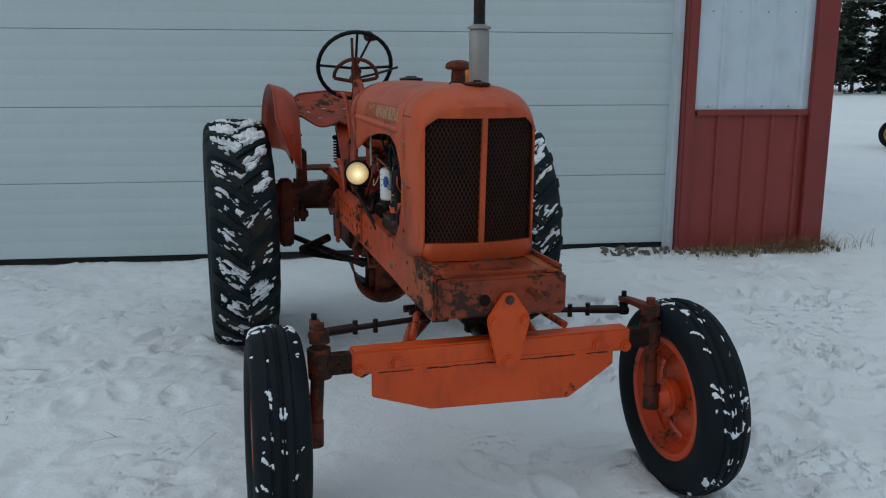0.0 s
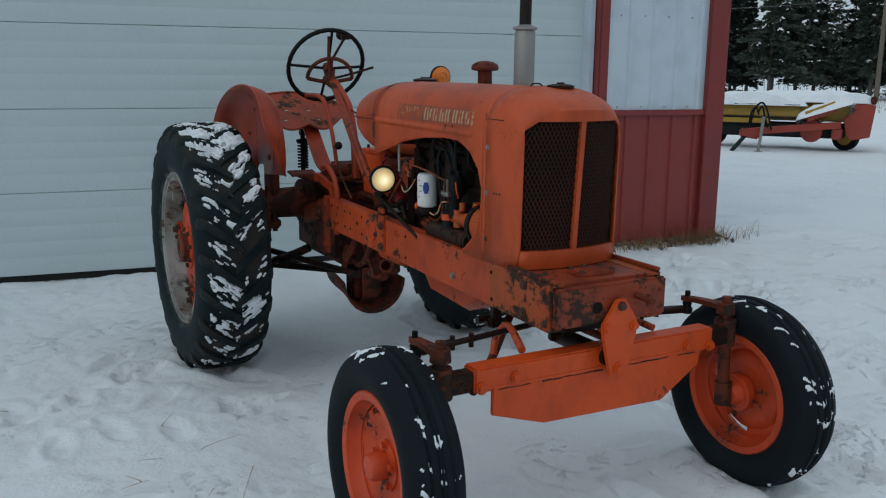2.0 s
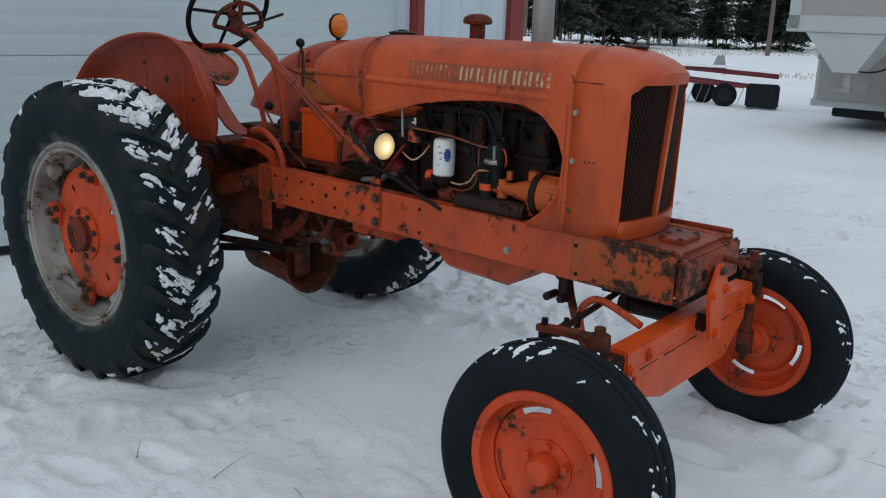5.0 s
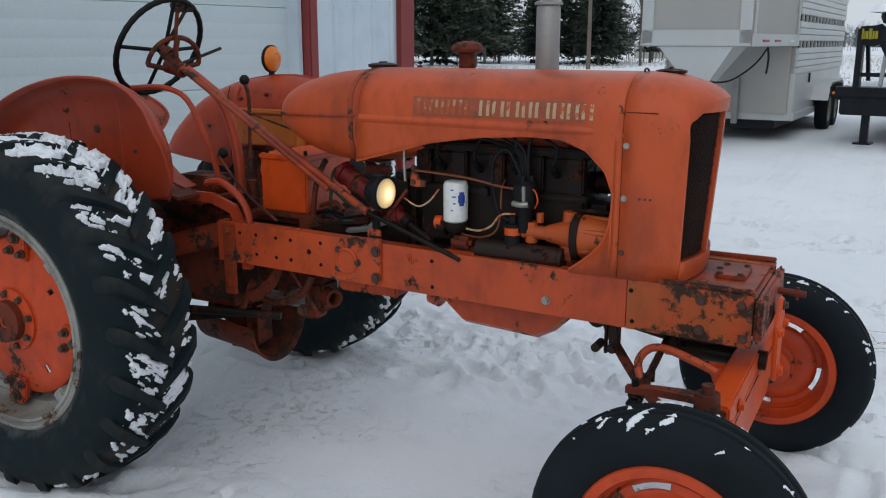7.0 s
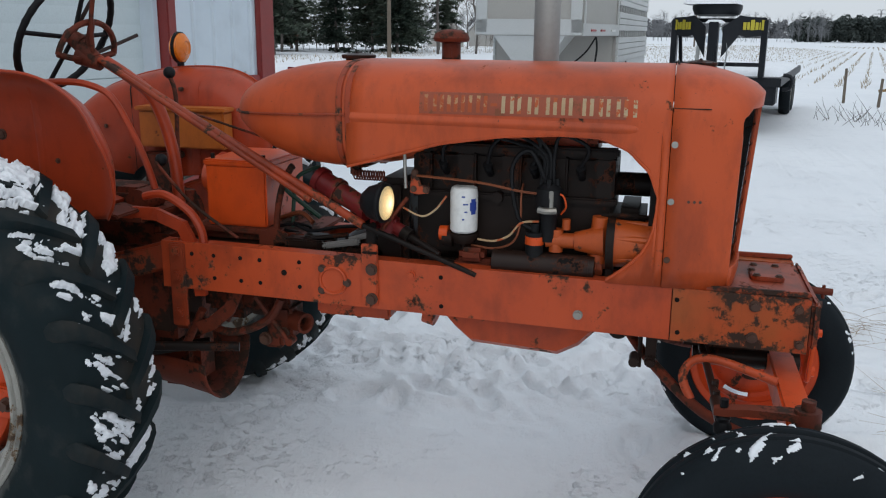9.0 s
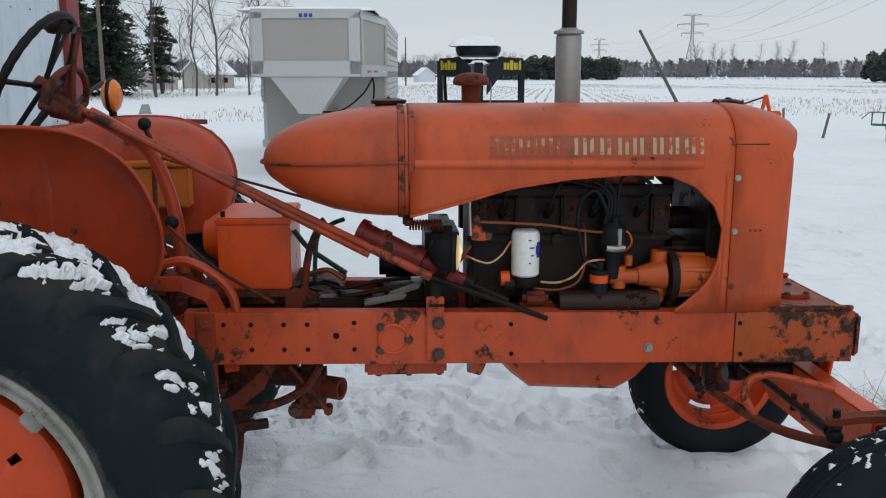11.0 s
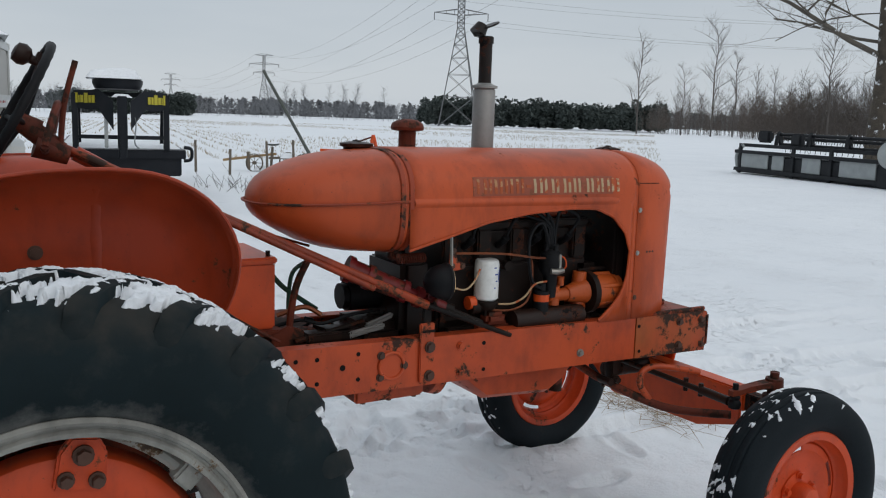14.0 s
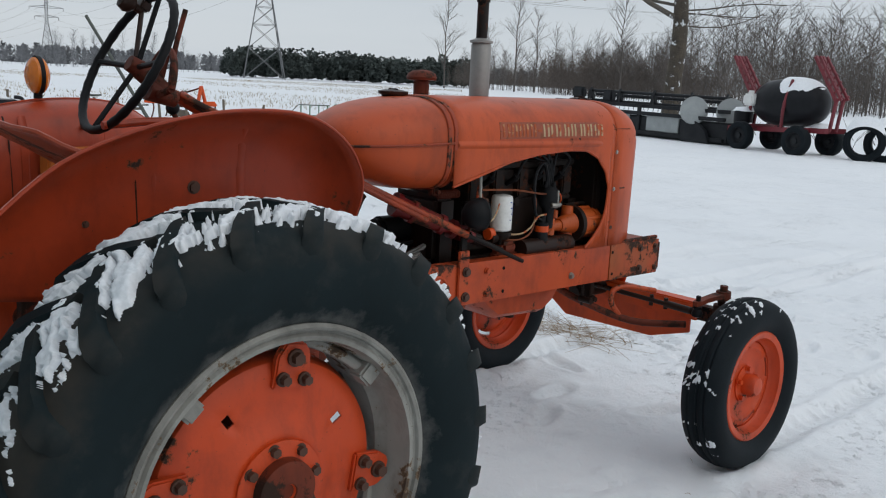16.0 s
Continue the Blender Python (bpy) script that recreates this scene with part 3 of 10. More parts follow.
def barn():
    b = thing("barn", "white and red metal barn with a wide overhead door", "barn", BARN, kind="structure")
    # one door section after another, each with a fine ribbed face and a recessed joint
    heights = [0.05, 0.63, 1.205, 1.78, 2.36, 2.94, 3.52]
    for z0, z1 in zip(heights, heights[1:]):
        bm = B()
        prof = [(0.166, z0 + 0.0012), (0.161, z0 + 0.006)]
        prof += [(0.160, z0 + 0.03)]
        for f in (0.22, 0.41, 0.60, 0.79):
            zm = z0 + (z1 - z0) * f
            prof += [(0.160, zm - 0.009), (0.1612, zm - 0.003), (0.1612, zm + 0.003), (0.160, zm + 0.009)]
        prof += [(0.160, z1 - 0.03)]
        prof += [(0.161, z1 - 0.006), (0.166, z1 - 0.0012), (0.21, z1 - 0.0012), (0.21, z0 + 0.0012)]
        loft(bm, [[Vector((x, v, z)) for v, z in prof] for x in (-6.5, DOOR_END - 0.05)])
        part("panel", bm, M_DOOR, b, at=(0, 0, 0), angle=20)
    bm = B()
    box(bm, (-1.8, 0.185, 0.03), (9.5, 0.03, 0.05))
    part("door_seal", bm, M_SEAL, b, "black rubber bottom seal")
    bm = B()
    box(bm, (DOOR_END - 0.035, 0.13, 1.9), (0.05, 0.16, 3.8), bevel=0.004)
    part("jamb", bm, M_WALLW, b, "white door stop")
    bm = B()
    box(bm, (DOOR_END + 0.04, 0.065, 1.9), (0.09, 0.19, 3.8), bevel=0.008)
    part("trim", bm, M_TRIMR, b, "red door trim")
    bm = B()
    box(bm, (CORNER - 0.09, -0.025, 1.9), (0.16, 0.05, 3.8), bevel=0.006)
    box(bm, (CORNER - 0.0, 0.05, 1.9), (0.05, 0.2, 3.8), bevel=0.006)
    part("corner_trim", bm, M_TRIMR, b, "red corner trim")
    bm = B()
    box(bm, ((DOOR_END + CORNER) / 2, -0.018, WAIN), (CORNER - DOOR_END - 0.2, 0.03, 0.05), bevel=0.006)
    part("rail_trim", bm, M_TRIMR, b, "red trim between the sheets")

    def ribbed(x0, x1, z0, z1, material, name):
        bm = B()
        pts, x, k = [], x0, 0
        while x < x1:
            pts += [(x, 0.0), (x + 0.195, 0.0), (x + 0.205, -0.02), (x + 0.225, -0.02), (x + 0.235, 0.0)]
            x += 0.235
        pts = [(min(px, x1), v) for px, v in pts]
        loft(bm, [[Vector((px, v, z)) for px, v in pts] + [Vector((x1, 0.02, z)), Vector((x0, 0.02, z))] for z in (z0, z1)])
        return part(name, bm, material, b, angle=20)

    ribbed(DOOR_END + 0.083, CORNER - 0.1, 0.0, WAIN - 0.02, M_WALLR, "red_sheet")
    ribbed(DOOR_END + 0.083, CORNER - 0.1, WAIN + 0.02, 3.8, M_WALLW, "white_sheet")
    bm = B()
    for k in range(5):
        for z in (1.2, 1.95, 2.7):
            rod(bm, (DOOR_END + 0.2 + 0.235 * k, -0.002, z), (DOOR_END + 0.2 + 0.235 * k, -0.008, z), 0.007, n=6)
    part("screws", bm, M_STEEL, b)
    bm = B()
    box(bm, ((DOOR_END + CORNER) / 2, 0.12, 1.9), (CORNER - DOOR_END - 0.06, 0.18, 3.78))
    box(bm, (CORNER - 0.06, 6.1, 1.9), (0.12, 11.8, 3.8))
    box(bm, (-6.6, 6.0, 1.9), (0.15, 12.0, 3.8))
    box(bm, (-1.1, 12.0, 1.9), (10.8, 0.15, 3.8))
    box(bm, (-1.1, 0.12, 3.7), (11.0, 0.18, 0.4))
    part("frame_wall", bm, M_WALLW, b, "plain side and back walls")
    bm = B()
    for s in (-1, 1):
        loft(bm, [[Vector((-1.1 + s * 5.9, y, 3.75)), Vector((-1.1, y, 5.4)), Vector((-1.1, y, 5.48)), Vector((-1.1 + s * 5.95, y, 3.83))] for y in (-0.35, 12.4)])
    part("roof", bm, M_ROOF, b)
    bm = B()
    loft(bm, [[Vector((-7, y, 3.8)), Vector((4.8, y, 3.8)), Vector((-1.1, y, 5.42))] for y in (0.0, 0.1)])
    part("gable", bm, M_WALLW, b)


barn()


def dead_grass(cx, cy, spread, count, height, seed, label, flat=False):
    rng = random.Random(seed)
    verts, faces = [], []
    for _ in range(count):
        x, y = cx + rng.gauss(0, spread[0]), cy + rng.gauss(0, spread[1])
        h = height * rng.uniform(0.35, 1.2)
        a, lean = rng.uniform(0, 6.28), rng.uniform(0.2, 1.2) * (3.0 if flat else 1.0)
        dx, dy = math.cos(a), math.sin(a)
        w = rng.uniform(0.0012, 0.003)
        base, prev = Vector((x, y, -0.02)), None
        for k in range(4):
            t = k / 3
            p = base + Vector((dx * lean * h * t * t, dy * lean * h * t * t, (h * t * (1 - 0.25 * lean * t) if not flat else 0.03 + h * t * 0.25) + 0.01))
            ww = w * (1 - 0.7 * t)
            i = len(verts)
            verts += [p + Vector((-dy * ww, dx * ww, 0)), p + Vector((dy * ww, -dx * ww, 0)), p + Vector((dx * ww, dy * ww, ww))]
            if k:
                for q in range(3):
                    faces.append((i - 3 + q, i - 3 + (q + 1) % 3, i + (q + 1) % 3, i + q))
    return tagged(raw("dead_grass", verts, faces, M_STRAW), label, "grass", kind="stuff")


def on_barn(u, v, z=0.0):
    return BARN @ Vector((u, v, z))


p = on_barn(3.75, -0.12)
dead_grass(p.x, p.y, (0.42, 0.06), 520, 0.15, 1, "tuft of dry dead grass at the foot of the red wall")
p = on_barn(4.30, -0.10)
dead_grass(p.x - 0.22, p.y + 0.03, (0.13, 0.08), 260, 0.18, 2, "tuft of dry dead grass at the barn corner")
dead_grass(0.9, -3.15, (0.20, 0.09), 220, 0.14, 3, "flattened wisps of straw lying on the snow", flat=True)
dead_grass(-1.0, -1.1, (0.45, 0.40), 12, 0.10, 6, "a few loose straws lying on the snow", flat=True)
dead_grass(2.2, -2.9, (0.18, 0.14), 70, 0.12, 4, "flattened wisps of straw lying on the snow", flat=True)


def dirt_strip():
    """The bare gravel that shows along the foot of the door and wall."""
    rng = random.Random(8)
    bm = B()
    for _ in range(150):
        u, v = rng.uniform(2.3, 4.4), -abs(rng.gauss(0, 0.10)) + (0.1 if rng.random() < 0.4 else 0)
        q = on_barn(u, v, 0.02)
        bmesh.ops.create_icosphere(bm, subdivisions=1, radius=1, matrix=Matrix.Translation(q) @ pose(0, 0, 0, rng.uniform(0, 90), rng.uniform(0, 90), 0) @ Matrix.Diagonal((rng.uniform(0.01, 0.04), rng.uniform(0.01, 0.03), rng.uniform(0.008, 0.02), 1)))
    tagged(link("gravel", bm, M_WOODP), "brown frozen gravel along the foot of the wall", "gravel", kind="stuff")


dirt_strip()

# ---- the tractor: x across, forward is -y, rear axle over y = 0 ----
tractor = thing("tractor", "old orange row-crop farm tractor with worn faded paint", "tractor", (0.0125, 0, 0))
HW, Z0, HTOP, HN = 0.2195, 1.29, 1.445, 2.8


def rail_top(y):
    return 0.857 + 0.0165 * (y + 2.32)


# hood
def hood_half(zlow, steps=8):
    pts = [(HW, zlow + (Z0 - zlow) * k / steps) for k in range(steps)]
    for k in range(13):
        a = math.pi / 2 * k / 12
        pts.append((HW * max(math.cos(a), 0) ** (2 / HN), Z0 + (HTOP - Z0) * math.sin(a) ** (2 / HN)))
    return pts


def hood_ring(y, zlow, inset=0.0, lift=0.0):
    half = hood_half(zlow)
    sc = (HW - inset) / HW
    zc = lambda z: z - inset * max(0, (z - 1.1) / (HTOP - 1.1)) + lift
    left = [Vector((-x * sc, y, zc(z))) for x, z in half]
    right = [Vector((x * sc, y, zc(z))) for x, z in half[:-1]]
    return left + right[::-1]


ARCH = [(-1.045, 1.150), (-1.163, 1.181), (-1.325, 1.227), (-1.491, 1.252), (-1.661, 1.263), (-1.766, 1.258), (-1.838, 1.228), (-1.896, 1.172), (-1.922, 1.108)]
SILL = [(-1.797, 0.870), (-1.837, 0.900), (-1.887, 0.950), (-1.915, 1.018), (-1.922, 1.100)]


def interp(table, y):
    ys = [-a for a, _ in table]
    return float(np.interp(-y, ys, [z for _, z in table]))


def hood():
    bm = B()
    ys = list(np.linspace(-1.045, -1.76, 14)) + [-1.80, -1.838, -1.868, -1.896, -1.91, -1.922]
    loft(bm, [hood_ring(y, interp(ARCH, y)) for y in ys], closed=False)
    loft(bm, [hood_ring(y, 0.862) for y in (-1.9225, -1.9435)], closed=False)
    for s in (-1, 1):
        ya = [-1.797, -1.837, -1.887, -1.915, -1.922]
        loft(bm, [[Vector((s * HW, y, 0.862)), Vector((s * HW, y, interp(SILL, y)))] for y in ya], closed=False)
    bmesh.ops.remove_doubles(bm, verts=bm.verts, dist=0.0008)
    ob = part("hood", bm, M_HOOD, tractor, "faded orange sheet metal hood", angle=50)
    sol = ob.modifiers.new("thickness", "SOLIDIFY")
    sol.thickness, sol.offset = 0.004, 1
    # rolled bead along the side and round the opening
    for s in (-1, 1):
        bm = B()
        tube(bm, [(s * (HW + 0.001), y, interp(ARCH, y)) for y in ys] + [(s * (HW + 0.001), y, z) for y, z in SILL[::-1]], 0.005, 6, 2)
        part("opening_bead", bm, M_HOOD, ob)
    return ob


hood_ob = hood()


def hood_x(z):
    if z <= Z0:
        return HW
    return HW * (1 - ((z - Z0) / (HTOP - Z0)) ** HN) ** (1 / HN)


def side_crease(s):
    """The shallow rib pressed along the hood's side, fading out before the seam."""
    bm = B()
    rows = []
    for y, k in ((-1.058, 1), (-1.2, 1), (-1.4, 1), (-1.6, 1), (-1.78, 1), (-1.83, 0.95), (-1.852, 0.6), (-1.862, 0.05)):
        zc = 1.2915 - 0.0075 * (-1.058 - y) / 0.8
        row = []
        for i in range(9):
            q = -1 + i / 4
            z = zc + 0.015 * q * (0.4 + 0.6 * k)
            row.append(Vector((s * (hood_x(z) + 0.003 + 0.0075 * k * math.cos(q * math.pi / 2) ** 1.5), y, z)))
        rows.append(row)
    loft(bm, rows, closed=False)
    part("side_crease", bm, M_HOOD, hood_ob, angle=70)


side_crease(-1)
side_crease(1)


def name_band():
    """The worn painted name on the hood's side, as a band and plain blocks."""
    for s in (-1, 1):
        def patch(bm, y0, y1, z0, z1, off):
            rows = []
            for k in range(4):
                z = z0 + (z1 - z0) * k / 3
                rows.append([Vector((s * (hood_x(z) + 0.004 + off), y, z)) for y in (y0, y1)])
            inner = [[Vector((v.x - s * 0.002, v.y, v.z)) for v in r] for r in rows]
            ring = [[r[0] for r in rows] + [r[0] for r in inner[::-1]], [r[1] for r in rows] + [r[1] for r in inner[::-1]]]
            loft(bm, ring)
        bm = B()
        patch(bm, -1.262, -1.826, 1.309, 1.368, 0.0012)
        band_ob = part("name_band", bm, M_BANDP, hood_ob, "darkened band with worn cream block lettering")
        widths = [0.036, 0.03, 0.03, 0.014, 0.03, 0.0, 0.034, 0.038, 0.040, 0.032, 0.046, 0.034, 0.036, 0.034]
        y = -1.276
        for i, w in enumerate(widths):
            bars = [(0, 0.018, 1.334, 1.342)] if w == 0.0 else [(0, 0.011, 1.316, 1.361)] if w < 0.02 else [(0, 0.010, 1.316, 1.361), (w - 0.010, w, 1.316, 1.361)]
            for a, c, z0, z1 in bars:
                bm = B()
                patch(bm, y - a, y - c, z0, z1, 0.002)
                part("letter_bar", bm, M_CREAM if i > 5 else M_CREAM2, band_ob)
            y -= (w or 0.0205) + 0.0095


name_band()


def shell():
    """The radiator shell with its rounded nose, the grille and the centre bar."""
    bm = B()
    FACE = -2.104

    def nose_ring(y, inset, drop):
        """A section of the nose: its crown sinks towards the front while its foot stays level."""
        ring = hood_ring(y, 0.862, inset)
        for p in ring:
            p.z -= drop * max(0.0, (p.z - 1.2) / 0.245) ** 1.5
        return ring

    rings = [nose_ring(-1.9455, -0.001, 0), nose_ring(-1.998, 0.0, 0.0), nose_ring(-2.03, 0.003, 0.002), nose_ring(-2.055, 0.0075, 0.008), nose_ring(-2.075, 0.013, 0.017), nose_ring(-2.092, 0.019, 0.031), nose_ring(FACE, 0.0245, 0.050)]

    def bow(p):
        tz = (p.z - 0.9) / 0.45
        return -(0.047 + 0.028 * tz) * (1 - (p.x / HW) ** 2) - 0.002 * tz

    # the last ring: round the grille opening
    top, bot, half = 1.345, 0.918, 0.193
    opening = []
    for p in rings[-1]:
        x = max(-half, min(half, p.x * 1.0))
        z = min(top, max(bot, p.z))
        if p.z > top - 0.03:
            z = top - (0.03 * max(0, abs(x) / half - 0.8) / 0.2)
        else:
            x = math.copysign(half, p.x)
            z = min(z, top - 0.03)
        opening.append(Vector((x, FACE, z)))
    rings.append(opening)
    rings.append([Vector((p.x, p.y + 0.02, p.z)) for p in opening])
    for k, r in enumerate(rings):
        wgt = (0, 0, 0.08, 0.3, 0.6, 0.85, 1, 1, 1)[k]
        for p in r:
            p.y += wgt * bow(p)
    loft(bm, rings, closed=False)
    # sill under the grille
    xs = np.linspace(-half - 0.002, half + 0.002, 13)
    rows = []
    for z, dy in ((0.918, 0.02), (0.918, 0.0), (0.89, 0.0), (0.862, 0.004), (0.855, 0.03)):
        rows.append([Vector((x, FACE + dy + bow(Vector((x, 0, z))), z)) for x in xs])
    loft(bm, rows, closed=False)
    bmesh.ops.remove_doubles(bm, verts=bm.verts, dist=0.0005)
    sh = part("radiator_shell", bm, M_HOOD, tractor, "faded orange radiator shell with rounded nose", angle=45)
    sol = sh.modifiers.new("thickness", "SOLIDIFY")
    sol.thickness, sol.offset = 0.004, 1

    def front(x, z):
        return FACE + 0.010 + bow(Vector((x, 0, z)))

    # expanded-metal grille of crossing strips
    bm = B()
    step, slope = 0.0135, 2.1
    for sgn in (-1, 1):
        c = -0.5
        while c < 0.5:
            pts = []
            for k in range(9):
                z = bot + (top - bot) * k / 8
                x = c + sgn * (z - (bot + top) / 2) / slope
                if abs(x) <= half:
                    pts.append(Vector((x, front(x, z) + 0.004 * (sgn > 0), z)))
            if len(pts) >= 2:
                for a, b2 in zip(pts, pts[1:]):
                    d = (b2 - a).normalized()
                    side = Vector((d.z, 0, -d.x)) * 0.0014
                    dep = Vector((0, 0.004, 0))
                    v = [bm.verts.new(q) for q in (a - side, a + side, b2 + side, b2 - side, a - side + dep, a + side + dep, b2 + side + dep, b2 - side + dep)]
                    for f in ((0, 1, 2, 3), (7, 6, 5, 4), (0, 4, 5, 1), (3, 2, 6, 7)):
                        bm.faces.new([v[i] for i in f])
            c += step
    part("grille_mesh", bm, M_GRILLE, sh, "rusty expanded metal grille")
    bm = B()
    loft(bm, [[Vector((x, front(x, z) - 0.010, z)) for x in (-0.009, 0.009)] + [Vector((x, front(x, z) + 0.006, z)) for x in (0.009, -0.009)] for z in np.linspace(bot - 0.004, top + 0.004, 8)])
    part("centre_bar", bm, M_HOOD, sh)
    bm = B()
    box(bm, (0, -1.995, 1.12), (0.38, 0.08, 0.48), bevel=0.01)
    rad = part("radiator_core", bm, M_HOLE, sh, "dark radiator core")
    # added near-black sheet close behind the mesh, standing for the shade inside
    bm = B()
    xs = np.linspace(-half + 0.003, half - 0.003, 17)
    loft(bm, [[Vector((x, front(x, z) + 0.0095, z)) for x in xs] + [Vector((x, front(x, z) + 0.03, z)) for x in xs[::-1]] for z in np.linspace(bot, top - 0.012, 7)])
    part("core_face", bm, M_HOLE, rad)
    # added near-black plates that keep the oblique view through the mesh shaded
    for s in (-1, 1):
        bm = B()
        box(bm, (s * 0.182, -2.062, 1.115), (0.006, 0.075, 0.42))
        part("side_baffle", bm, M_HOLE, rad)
    # seam bolts
    for s in (-1, 1):
        for y, z, m in ((-1.955, 1.249, M_STEEL), (-1.955, 1.098, M_STEEL), (-1.955, 0.939, M_BOLT)):
            bm = B()
            hexbolt(bm, (s * (HW + 0.004), y, z), (s, 0, 0), 0.0065, 0.005)
            part("bolt", bm, m, sh)
        bm = B()
        for y, z, dx in ((-2.0, 1.10, 0.0), (-2.015, 1.10, -0.001), (-2.03, 1.10, -0.003)):
            rod(bm, (s * (HW + dx), y, z), (s * (HW + dx + 0.0055), y, z), 0.004, n=8)
        part("rivets", bm, M_BOLT, sh)
    for s in (-1, 1):
        bm = B()
        tube(bm, [(s * (hood_x(1.342) + 0.0035), y, 1.342) for y in (-1.948, -2.0, -2.04)], 0.0016, 6, 3)
        part("cap_seam", bm, M_OLD, sh)
    # filler cap
    bm = B()
    lathe(bm, [(0.032, 0), (0.034, 0.006), (0.045, 0.008), (0.047, 0.016), (0.03, 0.02), (0.012, 0.022)], Matrix.Translation((0.025, -2.01, 1.436)), 24)
    box(bm, (0.025, -2.01, 1.457), (0.03, 0.012, 0.012), bevel=0.003)
    part("radiator_cap", bm, M_GREASE, sh, "dark radiator cap")
    bm = B()
    tube(bm, [(-0.06, -1.955, 1.440), (-0.05, -1.95, 1.455), (-0.02, -1.95, 1.457), (0.0, -1.955, 1.441)], 0.003, 6)
    part("hood_latch", bm, M_GREASE, sh)


shell()


def tank():
    bm = B()
    top = [(-0.626, 1.300), (-0.633, 1.322), (-0.645, 1.342), (-0.67, 1.366), (-0.704, 1.386), (-0.786, 1.416), (-0.868, 1.433), (-0.95, 1.441), (-1.045, 1.445)]
    low = [(-0.626, 1.278), (-0.633, 1.258), (-0.65, 1.238), (-0.699, 1.203), (-0.779, 1.162), (-0.862, 1.138), (-0.95, 1.13), (-1.045, 1.13)]
    ys = [-0.6265, -0.629, -0.633, -0.640, -0.652, -0.668, -0.69, -0.72, -0.77, -0.83, -0.90, -0.97, -1.042]
    rings = []
    for y in ys:
        zt, zb = interp(top, y), interp(low, y)
        t = (-0.626 - y) / 0.419
        w = HW * (1 - (1 - min(1, t / 0.9)) ** 2.6) ** 0.42 if t < 0.9 else HW
        w = max(w, 0.012)
        ring = []
        for k in range(32):
            a = 2 * math.pi * k / 32
            ca, sa = math.cos(a), math.sin(a)
            e = 2.3 + (0.5 if sa > 0 else 1.3) * min(1, t) ** 2
            x = w * math.copysign(abs(ca) ** (2 / e), ca)
            zm = 1.298 - 0.012 * (1 - t)
            z = zm + (zt - zm if sa > 0 else zm - zb) * math.copysign(abs(sa) ** (2 / e), sa)
            ring.append(Vector((x, y, z)))
        rings.append(ring)
    loft(bm, rings)
    tk = part("fuel_tank", bm, M_HOOD, tractor, "smooth orange teardrop fuel tank", angle=60)
    # seam lip
    bm = B()
    edge = [Vector((-max(abs(v.x) for v in r), r[0].y, 1.298 - 0.012 * (1 - (-0.626 - r[0].y) / 0.419))) for r in rings]
    out = [Vector((v.x - 0.004, v.y + (0.006 if i < 4 else 0), v.z)) for i, v in enumerate(edge)]
    line = out[::-1] + [Vector((-v.x, v.y, v.z)) for v in out]
    tube(bm, line, 0.0042, 6, 2)
    part("seam_lip", bm, M_STRAP, tk)
    # underside trough that runs on under the hood
    bm = B()
    loft(bm, [[Vector((w * math.cos(a), y, 1.20 - d * math.sin(a))) for a in np.linspace(0, math.pi, 13)] for y, w, d in ((-1.03, 0.20, 0.068), (-1.12, 0.19, 0.06), (-1.2, 0.16, 0.045), (-1.26, 0.12, 0.02))], closed=True)
    part("tank_belly", bm, M_HOOD, tk)
    for dy in (0.009, -0.019):
        bm = B()
        ring_out = [v.copy() for v in rings[-1]]
        for v in ring_out:
            v.y = -1.031 + dy
        cz = 1.295
        loft(bm, [[Vector((v.x * f, v.y + o, cz + (v.z - cz) * f)) for v in ring_out] for f, o in ((1.0, 0.010), (1.022, 0.007), (1.022, -0.007), (1.0, -0.010))], caps=False)
        part("tank_strap", bm, M_STRAP, tk)
    for s in (-1, 1):
        bm = B()
        box(bm, (s * 0.13, -1.04, 1.125), (0.03, 0.03, 0.03), bevel=0.005)
        rod(bm, (s * 0.13, -1.04, 1.125), (s * 0.16, -1.04, 1.125), 0.008)
        part("strap_clamp", bm, M_OLD, tk)
    bm = B()
    lathe(bm, [(0.04, 0), (0.042, 0.008), (0.052, 0.01), (0.054, 0.02), (0.03, 0.025), (0.01, 0.026)], Matrix.Translation((0.045, -0.99, 1.437)), 24)
    box(bm, (0.045, -0.99, 1.463), (0.05, 0.012, 0.008), bevel=0.003)
    part("fuel_cap", bm, M_GREASE, tk, "dark fuel cap")


tank()


